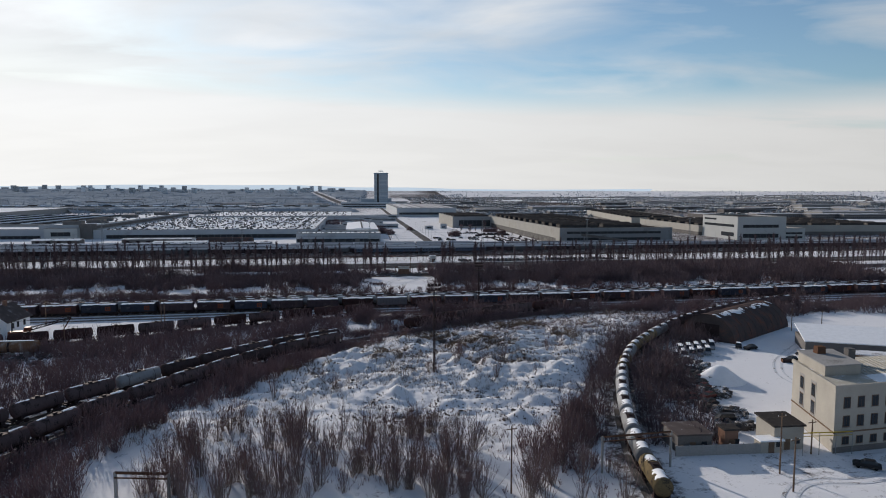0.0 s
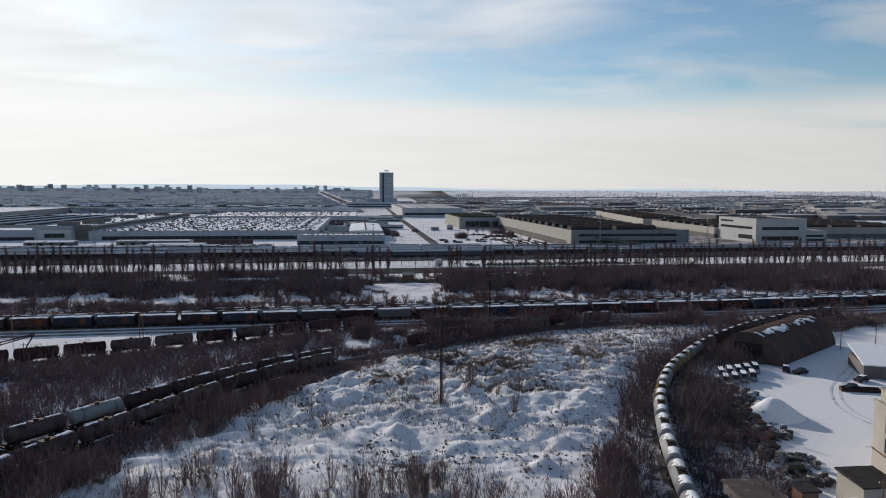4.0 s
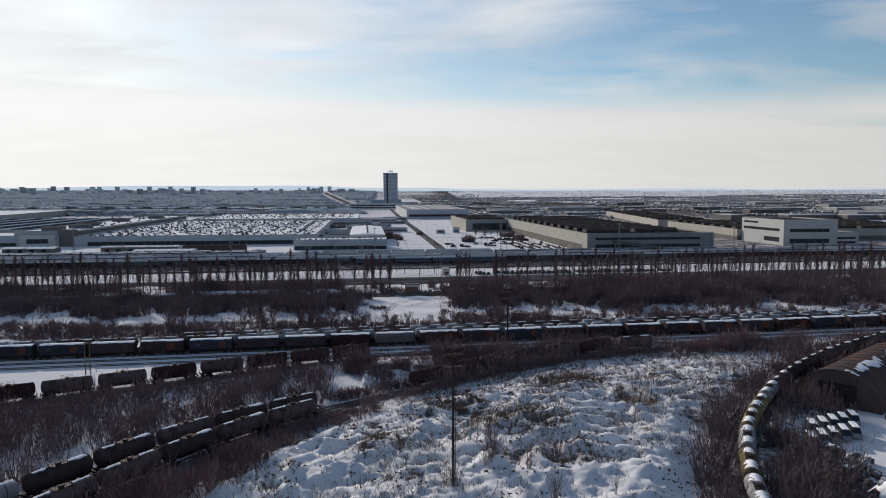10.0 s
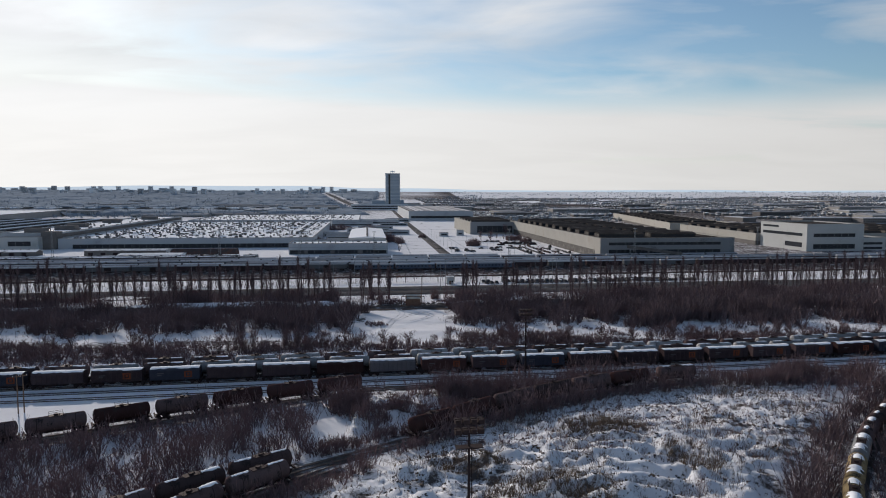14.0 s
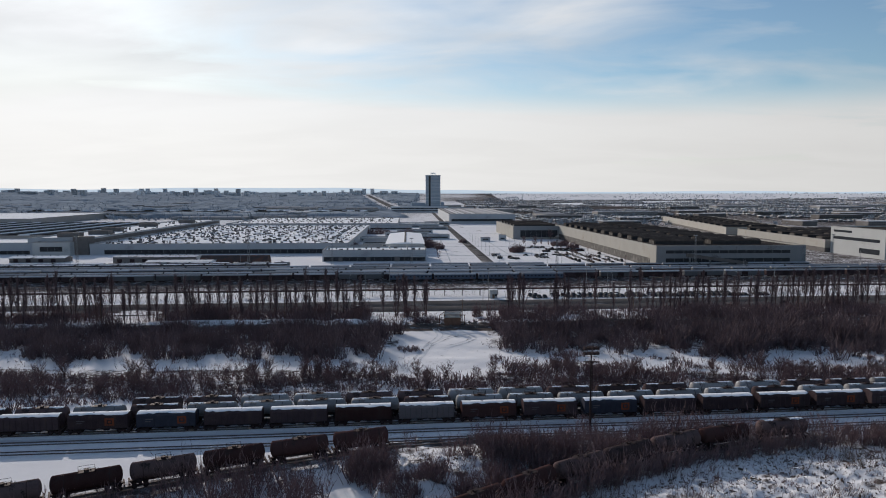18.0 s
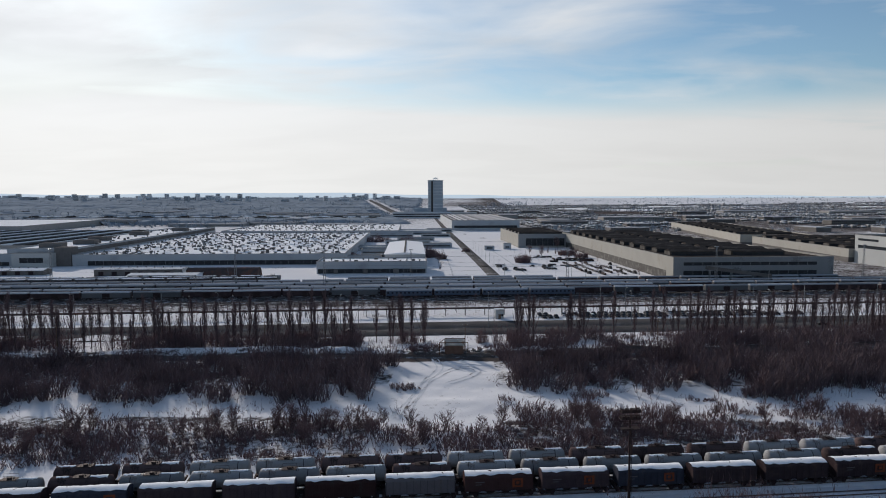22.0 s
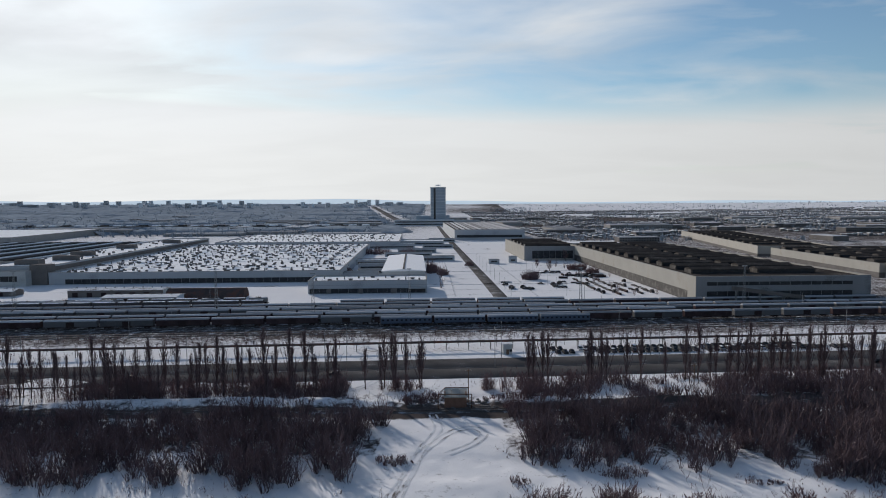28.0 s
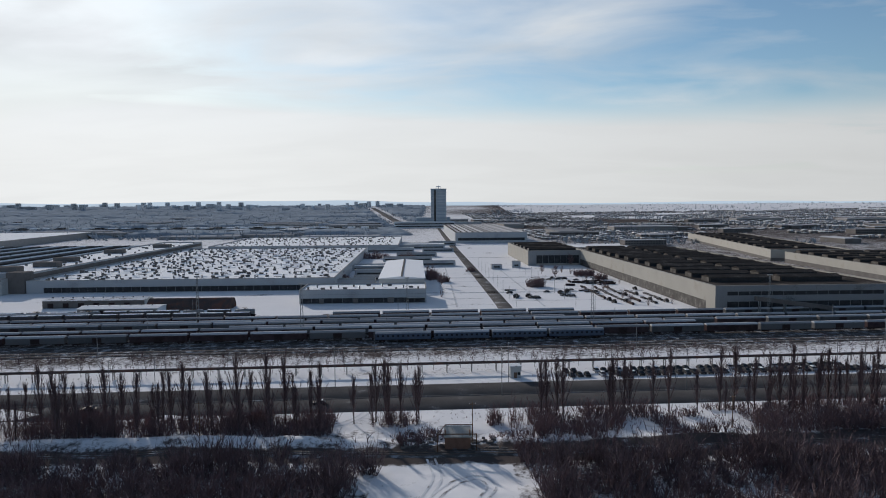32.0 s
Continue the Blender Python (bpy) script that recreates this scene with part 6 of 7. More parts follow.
for dy in (-0.5, 0.5):
    for dz in (0, 0.9):
        bm_.tube((2, dy, 4.0 + dz), (14.5, dy * 0.6, 7.4 + dz * 0.5), 0.12, n=4)
for i in range(11):
    x0, x1 = 2 + i * 1.13, 3.13 + i * 1.13
    bm_.tube((x0, -0.5, 4.0 + i * 0.31), (x1, -0.45, 5.1 + i * 0.28), 0.06, n=3).tube((x0, 0.5, 4.0 + i * 0.31), (x1, 0.45, 5.1 + i * 0.28), 0.06, n=3)
part("boom", bm_, M["iron"], crane)
part("stick", Builder().tube((14.4, -0.2, 7.7), (11.2, -0.2, 2.2), 0.16, n=5).tube((14.4, 0.2, 7.7), (11.2, 0.2, 2.2), 0.16, n=5).box(10.5, 11.9, -0.6, 0.6, 1.2, 2.4, 0.15), M["rust"], crane)
part("stay", Builder().tube((-2, 0, 7.2), (14.4, 0, 7.9), 0.05, n=4).tube((-2, -0.6, 4.2), (-2, 0, 7.2), 0.1, n=4).tube((-2, 0.6, 4.2), (-2, 0, 7.2), 0.1, n=4), M["iron"], crane)
part("cab_glass", Builder().box(3.0, 3.08, -0.9, 0.9, 2.6, 3.8), M["glass"], crane)

# ---- hut over the branch line, kiosk and tracks in the clearing ----
br = thing("loading_hut", "derelict brick hut with a pale panel roof and steel frame", "hut", pose(-7.4, 400.6, 0, 0, 0, 2))
part("wall", Builder().box(0.6, 7.0, 3.2, 3.5, -1, 3.2).box(0.6, 0.9, 3.5, 8, -1, 4.2).box(6.7, 7.0, 3.5, 8, -1, 4.2).box(0.9, 6.7, 7.7, 8, -1, 4.2), M["brick"], br)
for i in range(3):
    part("roof_panel", Builder().add([(0.4 + i * 2.3, 2.8, 3.3), (2.65 + i * 2.3, 2.8, 3.3), (2.65 + i * 2.3, 8.3, 4.4), (0.4 + i * 2.3, 8.3, 4.4), (0.4 + i * 2.3, 2.8, 3.5), (2.65 + i * 2.3, 2.8, 3.5), (2.65 + i * 2.3, 8.3, 4.6), (0.4 + i * 2.3, 8.3, 4.6)],
                                     [(3, 2, 1, 0), (4, 5, 6, 7), (0, 1, 5, 4), (1, 2, 6, 5), (2, 3, 7, 6), (3, 0, 4, 7)]), M["panel_warm"], br)
for x, y in ((-1.2, 1.5), (8.4, 1.5), (0.8, 8.6), (7.6, 8.6)):
    part("frame_post", Builder().tube((x, y, -0.5), (x, y, 4.7), 0.14, n=6), M["rust"], br)
part("frame_beam", Builder().tube((-1.2, 1.5, 4.7), (8.4, 1.5, 4.7), 0.13, n=6), M["rust"], br)
part("frame_beam", Builder().tube((0.8, 8.6, 4.7), (7.6, 8.6, 4.7), 0.13, n=6), M["rust"], br)
part("frame_beam", Builder().tube((-1.2, 1.5, 4.7), (0.8, 8.6, 4.7), 0.1, n=6), M["rust"], br)
rub = random.Random(3)
rb = Builder()
for _ in range(150):
    x, y, s = rub.uniform(-20, 8), 407 + rub.gauss(0, 3.2), rub.uniform(0.2, 0.9)
    rb.box(x, x + s * 1.6, y, y + s, 0, s * 0.8, 0.1)
tagged(new("rubble", rb.mesh("rubble", M["plinth"])), "scattered rubble and scrap beside the hut", "rubble", kind="stuff")
kiosk = small_house("kiosk", "small pale kiosk on the snow by the road", 13.5, 474, 6, 3.6, 3.2, 4.0, M["panel"], M["dirty_snow"], "kiosk")


def tyre_track(pts, label):
    ln = Line(pts)
    vs, fs, k = [], [], len(ln.p)
    for d in (-0.95, 0.95):
        o = len(vs) * k
        for w in (-0.28, 0.28):
            q = ln.offset(d + w).p
            vs.append(np.column_stack([q, ground_z(q[:, 0], q[:, 1]) + 0.05]))
        i = np.arange(k - 1)
        fs.append(np.stack([o + i + k, o + i + 1 + k, o + i + 1, o + i], 1))
    ob = new("tyre_track", array_mesh("tyre_track", np.concatenate(vs), np.concatenate(fs), M["dirty_snow"]))
    tagged(ob, label, "tyre track", kind="structure")


tyre_track([(-17, 338), (-14, 352), (-12.5, 364), (-9, 374), (-4, 384), (1.5, 387), (4, 382), (1, 374), (-5, 368)], "wheel ruts looping through the snowy clearing")
tyre_track([(-15, 336), (-13, 356), (-11, 372), (-8, 386), (-10, 398)], "wheel ruts in the snowy clearing")
tyre_track([(48, 100), (62, 120), (76, 122), (95, 130), (130, 140)], "wheel ruts before the depot")
tyre_track([(110, 150), (96, 175), (100, 195), (116, 215), (140, 240)], "wheel ruts across the depot yard")
tyre_track([(-40, 420), (-33, 428), (-30, 438)], "wheel ruts leaving the road")

# stacked gear along the hall's flank
M["gear"] = material("weathered_gear", (0.065, 0.060, 0.058), 0.85, 0, 0.3, 0.4, 5, 0.2, (0.62, 0.63, 0.66), 0.56, 0.04, 0.4)
gear = [Builder().box(-2, 2, -1.1, 1.1, 0, 1.4).box(-1.4, 0.7, -0.9, 0.7, 1.4, 2.2).mesh("crate", M["gear"]), Builder().box(-4, 4, -0.9, 0.9, 0, 0.9).mesh("girder", M["gear"]),
        Builder().tube((-3.5, 0, 0.8), (3.5, 0, 0.8), 0.8, n=12).mesh("steel_pipe", M["iron"])]
gn = (("crate", "stack of dark crates in the snowy works yard", "crates"), ("girder", "thick weathered girder lying in the snowy works yard", "girder"), ("steel_pipe", "thick dark steel pipe lying in the snowy works yard", "pipe"))


def store_gear(k, x, y, turn):
    ob = new(gn[k][0], gear[k])
    ob.matrix_world = pose(x, y, 0, 0, 0, turn + GRID)
    tagged(ob, gn[k][1], gn[k][2], "stored gear in the works yard")


for i in range(5):      # long rows beside the flank
    v = 646.0 + 3 * i
    while v < 736 - 4 * i:
        if rc.random() < 0.86:
            store_gear(rc.choice((1, 1, 1, 2, 0)), 87.5 + 8.2 * i - 0.08 * (v - 650) + rc.uniform(-0.6, 0.6), v, 90 + rc.choice((0, 0, 0, 4, -6)))
        v += rc.uniform(7.5, 11)
for _ in range(26):     # a jumble behind the rows
    store_gear(rc.randint(0, 2), rc.gauss(90, 10), rc.gauss(757, 6), rc.choice((0, 90, 20, -15)))
for cx, cy in ((61, 699), (63.5, 695), (66, 702), (79, 712), (82, 706), (85, 700), (41, 680), (38, 682), (30, 681), (28, 714), (74, 792), (66, 786)):
    store_gear(rc.randint(0, 1), cx, cy, rc.choice((0, 15, -20)))


def path(pts, half=0.8):
    strip("footpath", Line(pts), half, 0.06, M["dirty_snow"], "trodden path across the snowy works yard", "path")


for y0 in (648, 676, 740, 772, 838):
    path([(-18, y0 - 3), (2, y0 - 1), (15 - 0.07 * (y0 - 720), y0)], 0.5)
for y0 in (664, 720, 760, 846, 872):
    path([(22 - 0.07 * (y0 - 720), y0), (70, y0 + 4), (118 - 0.08 * (y0 - 620), y0 + 8)], 0.6)
path([(44, 640), (38, 730), (28, 860)], 0.6)
path([(-8, 640), (-14, 740), (-24, 890)], 0.5)
for k in range(9):
    yy = 640 + 31 * k
    for xx in (27 - 0.075 * (yy - 640), 62 - 0.078 * (yy - 640)):
        t = thing("lamp_post", "slim grey lamp post in the works yard", "lamp post", pose(xx, yy, 0), "lamp posts of the works")
        part("post", Builder().tube((0, 0, -0.2), (0, 0, 8.5), 0.11, 0.07, 6), M["zinc"], t)
        part("lamp_head", Builder().box(-0.15, 0.15, -0.1, 0.9, 8.4, 8.6), M["plinth"], t)
gallery = thing("conveyor_gallery", "sloping enclosed gallery on trestles before the hall", "gallery", pose(150, 600, 0, 0, 0, 6))
part("tube", Builder().add([(0, 0, 9), (42, 0, 3.2), (42, 2.4, 3.2), (0, 2.4, 9), (0, 0, 11.2), (42, 0, 5.4), (42, 2.4, 5.4), (0, 2.4, 11.2)], [(3, 2, 1, 0), (4, 5, 6, 7), (0, 1, 5, 4), (1, 2, 6, 5), (2, 3, 7, 6), (3, 0, 4, 7)]), M["plinth"], gallery)
for x, h in ((2, 9), (16, 7), (30, 5)):
    part("trestle", Builder().box(x, x + 0.4, 0.2, 0.6, -0.3, h).box(x, x + 0.4, 1.8, 2.2, -0.3, h), M["zinc"], gallery)

def boxes_mesh(name, c, half, z, turn, mat):
    """Many small blocks as one mesh: centres, half sizes (k, 3), base heights and turns."""
    k = len(c)
    s = np.array([(-1, -1, 0), (1, -1, 0), (1, 1, 0), (-1, 1, 0), (-1, -1, 2), (1, -1, 2), (1, 1, 2), (-1, 1, 2)], float)
    v = s[None] * half[:, None, :]
    ca, sa = np.cos(turn)[:, None], np.sin(turn)[:, None]
    vs = np.stack([c[:, 0, None] + v[..., 0] * ca - v[..., 1] * sa, c[:, 1, None] + v[..., 0] * sa + v[..., 1] * ca, z[:, None] + v[..., 2]], -1).reshape(-1, 3)
    q = np.array([(4, 5, 6, 7), (0, 1, 5, 4), (1, 2, 6, 5), (2, 3, 7, 6), (3, 0, 4, 7)])
    return array_mesh(name, vs, (q[None] + 8 * np.arange(k)[:, None, None]).reshape(-1, 4), mat)


def far_garages():
    """Rows of low lock-ups beyond the works, with white roofs over dark fronts."""
    c, hf, z = [], [], []
    g = np.random.default_rng(31)
    for y0 in np.arange(1330, 3300, 26):
        for x0 in np.arange(130, 2300, 9.0):
            if x0 > 0.78 * y0 or vnoise(x0 / 140, y0 / 90, 2) < 0.42 or 280 < x0 < 470 and y0 < 1350:
                continue
            if g.random() < 0.75:
                c.append((x0 + g.uniform(-1, 1) - 0.08 * (y0 - 1300), y0 + 0.08 * x0 + g.uniform(-2, 2)))
                hf.append((g.uniform(3, 4.4), g.uniform(3, 4.5), g.uniform(1.2, 2.6)))
    c, hf = np.array(c), np.array(hf)
    z = ground_z(c[:, 0], c[:, 1])
    tn = np.full(len(c), radians(GRID))
    tagged(new("far_garages", boxes_mesh("far_garages", c, hf, z - 0.5, tn, M["plinth"])), "rows of far dark lock-up garages", "garages", kind="stuff")
    h2 = hf * np.array([1.04, 1.04, 0.0]) + np.array([0, 0, 0.15])
    tagged(new("far_garage_roofs", boxes_mesh("far_garage_roofs", c, h2, z - 0.5 + 2 * hf[:, 2] + 0.01, tn, M["snow"])), "snow on the roofs of far lock-up garages", "snow", kind="stuff")


far_garages()
gv = np.random.default_rng(44)
for hall, wd, dp, n in ((west, 215, 345, 430), (far_w, 240, 240, 220), (strip_w, 50, 400, 60)):
    rows = np.round(gv.uniform(0, dp / 9.5, n)) * 9.5 + gv.normal(0, 0.7, n)
    c = np.stack([gv.uniform(4, wd - 4, n), np.clip(rows, 4, dp - 4)], 1)
    hv = np.stack([gv.uniform(0.4, 1.6, n), gv.uniform(0.3, 0.7, n), gv.uniform(0.35, 0.9, n)], 1)
    ob = part("small_vents", boxes_mesh("small_vents", c, hv, np.full(n, 8.2 if hall is not strip_w else 13.2), np.where(gv.random(n) < 0.3, 1.57, 0.0), M["plinth"]), None, hall)
    ob["kind"] = "stuff"


def clods():
    """Frozen clods, boards and rubble on the tipped heaps."""
    g = np.random.default_rng(8)
    x, y = g.uniform(-50, 90, 30000), g.uniform(150, 285, 30000)
    k = (x > np.interp(y, TANK_B.p[:, 1], TANK_B.p[:, 0]) + 12) & (x < np.interp(y, TANK_R.p[:, 1], TANK_R.p[:, 0]) - 8) & (vnoise(x / 7, y / 5, 1) > 0.50 - 0.1 * smooth(180, 210, y)) & (TANK_A.distance(x, y) > 7)
    x, y = x[k][:3600], y[k][:3600]
    n = len(x)
    hf = np.stack([g.gamma(2.0, 0.055, n) + 0.05, g.gamma(2.0, 0.04, n) + 0.04, g.gamma(2.0, 0.025, n) + 0.03], 1)
    tagged(new("clods", boxes_mesh("clods", np.stack([x, y], 1), hf, ground_z(x, y) - 0.06, g.random(n) * 6.28, M["clod"])), "frozen clods and rubble strewn over the heaps", "rubble", kind="stuff")


def scrap():
    g = np.random.default_rng(19)
    x, y = g.uniform(57, 84, 900), g.uniform(146, 206, 900)
    k = (np.abs(x - (62 + 0.22 * (y - 146))) < 7) & (vnoise(x / 4, y / 4, 1) > 0.42)
    x2, y2 = g.uniform(-135, -92, 260), g.uniform(205, 240, 260)
    x, y = np.concatenate([x[k], x2]), np.concatenate([y[k], y2])
    j = NOT_ON_TRACK(x, y)
    x, y = x[j], y[j]
    n = len(x)
    hf = np.stack([g.gamma(2.0, 0.35, n) + 0.2, g.gamma(2.0, 0.25, n) + 0.15, g.gamma(2.0, 0.14, n) + 0.12], 1)
    tagged(new("scrap", boxes_mesh("scrap", np.stack([x, y], 1), hf, ground_z(x, y) - 0.05, g.random(n) * 6.28, M["gear"])), "dark scrap and boards lying in the dirty snow", "scrap", kind="stuff")


NOT_ON_TRACK = lambda x, y: (SIDING.distance(x, y) > 4) & (TANK_R.distance(x, y) > 4)
scrap()
M["clod"] = material("frozen_clods", (0.085, 0.070, 0.062), 0.95, 0, 0.4, 0.5, 5, 0.2, (0.19, 0.14, 0.10), 0.58, 0.06)
clods()

# ---- scrub, woods and trees ----


def twigs(name, x, y, h, per, mat, label, wide=0.07, lean=0.45):
    """Bare shrubs as one mass: every shrub a fan of stems from one foot, with fine twigs along the upper part of each stem."""
    h = h * (0.30 + 0.75 * smooth(0.2, 0.8, vnoise(x / 8, y / 8, 2)) + 0.55 * vnoise(x / 3.1, y / 3.1, 0) ** 1.3)
    nb, ns, per, wide = len(x), max(3, per // 6), round(per * 0.82), wide * 1.14
    sa, sl = rng.random((nb, ns)) * 2 * np.pi, np.sqrt(rng.random((nb, ns))) * lean
    L = h[:, None] * (0.6 + 0.45 * rng.random((nb, ns))) * (1 - 0.25 * (sl / lean) ** 2)
    D = np.stack([np.cos(sa) * sl, np.sin(sa) * sl, np.ones_like(sa)], -1)
    D /= np.linalg.norm(D, axis=-1)[..., None]
    foot = np.stack([x[:, None] + np.cos(sa) * 0.12 * h[:, None] * rng.random((nb, ns)), y[:, None] + np.sin(sa) * 0.12 * h[:, None] * rng.random((nb, ns)), np.zeros((nb, ns))], -1)
    foot[..., 2] = ground_z(foot[..., 0], foot[..., 1]) - 0.1
    k = nb * (per - ns)
    bi, si = np.repeat(np.arange(nb), per - ns), rng.integers(0, ns, k)
    f = 0.22 + 0.78 * rng.random(k) ** 0.8
    d0, l0 = D[bi, si], L[bi, si]
    p = foot[bi, si] + d0 * (f * l0)[:, None]
    d = d0 + rng.normal(0, 0.36, (k, 3)) * np.array([1, 1, 0.5])
    d[:, 2] = np.abs(d[:, 2])
    d /= np.linalg.norm(d, axis=1)[:, None]
    q = p + d * (0.35 + h[bi] * (0.08 + 0.20 * rng.random(k)))[:, None]
    P = np.concatenate([foot.reshape(-1, 3), p])
    Q = np.concatenate([(foot + D * L[..., None]).reshape(-1, 3), q])
    n = len(P)
    w = wide * np.concatenate([np.full(nb * ns, 0.95), np.full(k, 0.8)]) * (0.5 + rng.random(n))
    a2 = rng.random(n) * 2 * np.pi
    s = np.stack([np.cos(a2) * w, np.sin(a2) * w, rng.normal(0, 0.3, n) * w], 1)
    vs = np.stack([P - s, P + s, Q], 1).reshape(-1, 3)
    ob = new(name, array_mesh(name, vs, np.arange(3 * n).reshape(-1, 3), mat))
    return tagged(ob, label, "scrub", kind="stuff")


def scatter(n, x0, x1, y0, y1, keep=None, slope=0.0):
    x, y = rng.uniform(x0, x1, n), rng.uniform(y0, y1, n)
    y = y + slope * x
    if keep is not None:
        k = keep(x, y)
        x, y = x[k], y[k]
    return x, y


def clumped(x, y, scale, cut, k=1):
    return vnoise(x / scale, y / scale, k) > cut


# dense band beyond the open snow
GAP = lambda x, y: ~((x > -24 + 0.1 * (y - 355) - 5 * vnoise(y / 4, y * 0 + 3, 1)) & (x < 11 - 0.02 * (y - 355) + 5 * vnoise(y / 4, y * 0 + 8, 2)))
edge = lambda x: 363.5 - 12 * vnoise(x / 15, x * 0, 1) - 9 * vnoise(x / 3.2, x * 0 + 7, 2) + np.where(x > 0, 9 + 9 * np.exp(-((x - 39) / 7) ** 2) - 0.08 * x, -1 - 7 * smooth(-24, -40, x))
x, y = scatter(14500, -262, 262, 345, 398, lambda x, y: GAP(x, y) & (vnoise(x / 8, y / 5, 0) > np.where(x > 40, 0.16, 0.20)) & (vnoise(x / 6.5, y / 6.5, 2) > 0.20 + 0.22 * smooth(376, 362, y - 0.06 * x)) & (y > edge(x)) & (BRANCH.distance(x, y) > 3.5), 0.06)
twigs("thicket", x, y, rng.uniform(3.4, 8.6, len(x)) * (1 + 0.12 * smooth(50, 100, x)), 46, M["twig_poplar"], "dense bare thicket of dark scrub", 0.085, 0.62)
x, y = scatter(22000, -215, 222, 306, 350, lambda x, y: (y < np.where(x < -45, 332, np.where(x < 12, 338, 348)) - 7 * vnoise(x / 6, x * 0 + 2, 1)) & (vnoise(x / 14, y / 3.2, 1) > 0.30) & ~((x > -22) & (x < 8) & (y > 331)), 0.08)
twigs("thicket", x, y, rng.uniform(1.1, 3.4, len(x)), 22, M["twig"], "low bare scrub between snow patches", 0.075, 0.7)
x, y = scatter(13000, -275, 275, 405, 434, lambda x, y: clumped(x, y, 9, np.where(x < -35, 0.34, np.where(x > 85, 0.2, 0.40)), 2) & ~((x > -38) & (x < 16)) & ((x > -30) | (y > np.interp(x, BRANCH.p[:, 0], BRANCH.p[:, 1]) + 11.5)) & (y > 407 + 0.1 * x), 0.10)
twigs("thicket", x, y, rng.uniform(1.8, 5.6, len(x)) * np.where(x < -35, 1.25, 1.0) * (1 + 0.25 * smooth(70, 120, x)), 30, M["twig"], "bare scrub beside the branch line", 0.075, 0.6)
# between the curving tracks and the front train
NOTRACK = lambda x, y, d=3.2: (TANK_A.distance(x, y) > d) & (TANK_B.distance(x, y) > d) & (TANK_R.distance(x, y) > d) & (SIDING.distance(x, y) > d)
x, y = scatter(16500, -150, 30, 130, 275, lambda x, y: NOTRACK(x, y) & (y < np.interp(x, SIDING.p[:, 0], SIDING.p[:, 1]) - 2) & (x < np.interp(y, TANK_A.p[:, 1], TANK_A.p[:, 0]) - 2) & (vnoise(x / 9, y / 9, 2) > 0.15 + 0.22 * smooth(-66, -96, x)) & ~((x > -34) & (x < 4) & (y > 243) & (vnoise(x / 5, y / 5, 0) < 0.55)))
twigs("thicket", x, y, rng.uniform(2.6, 6.2, len(x)), 34, M["twig"], "bare scrub with snow between the sidings", 0.06, 0.6)
x, y = scatter(17000, -105, 0, 90, 240, lambda x, y: (TANK_B.distance(x, y) > 3) & (TANK_B.distance(x, y) < 19 - 10 * smooth(190, 225, y) - 6 * vnoise(x / 6, y / 6, 1) + 10 * smooth(140, 110, y)) & ((y > 165) | (TANK_B.distance(x, y) < 10) | (vnoise(x / 6, y / 8, 0) > 0.32)) & (x > np.interp(y, TANK_B.p[:, 1], TANK_B.p[:, 0])) & (y < 232))
twigs("thicket", x, y, rng.uniform(2.6, 6.0, len(x)), 36, M["twig_red"], "dense bare scrub below the tank wagons", 0.055, 0.6)
x, y = scatter(27000, 10, 225, 115, 325, lambda x, y: (TANK_R.distance(x, y) > 2.8) & (TANK_R.distance(x, y) < 17) & (FRONT.distance(x, y) > 14) & ~((x > 60) & (y < 205) & (x > 0.35 * (y - 130) + 53)) & (vnoise(x / 8, y / 8, 0) > 0.2) & ~((x > 72) & (y > 196) & (y < 219) & (x < 100)) & ~((x < np.interp(y, TANK_R.p[:, 1], TANK_R.p[:, 0])) & ((TANK_R.distance(x, y) > 13 - 4.5 * smooth(150, 175, y)) | (y < 140))) & ~((x > np.interp(y, TANK_R.p[:, 1], TANK_R.p[:, 0])) & (y < 137)))
twigs("thicket", x, y, rng.uniform(3.4, 7.2, len(x)) * (1 + 0.25 * smooth(182, 205, y) - 0.40 * smooth(212, 235, y)), 36, M["twig_poplar"], "dense dark bare scrub along the curve", 0.06, 0.58)
# belt behind the hangar and the long shed
x, y = scatter(5200, 95, 300, 225, 330, lambda x, y: (FRONT.distance(x, y) > 15) & (FRONT.distance(x, y) < 38 + 14 * vnoise(x / 18, y / 18, 1)) & (y < np.interp(x, FRONT.p[:, 0], FRONT.p[:, 1])) & (TANK_R.distance(x, y) > 3) & ((y - 228 > (x - 93) * 0.82 + 14) | (x > 150)) & (vnoise(x / 8, y / 8, 2) > 0.22))
twigs("thicket", x, y, rng.uniform(2.8, 6.5, len(x)), 36, M["twig"], "bare scrub between the depot and the train", 0.05, 0.5)
x, y = scatter(11000, -20, 120, 236, 292, lambda x, y: NOTRACK(x, y, 2.6) & (y > np.interp(x, TANK_A.p[:, 0], TANK_A.p[:, 1]) - 6.5) & (FRONT.distance(x, y) > 13) & (vnoise(x / 8, y / 8, 1) > 0.26) & ~((x < 4) & (y > 243) & (vnoise(x / 5, y / 5, 0) < 0.60)))
twigs("thicket", x, y, rng.uniform(2.8, 5.8, len(x)) * np.where(y < np.interp(x, TANK_A.p[:, 0], TANK_A.p[:, 1]), 1.2, 1.0), 34, M["twig"], "bare scrub along the siding", 0.056, 0.58)
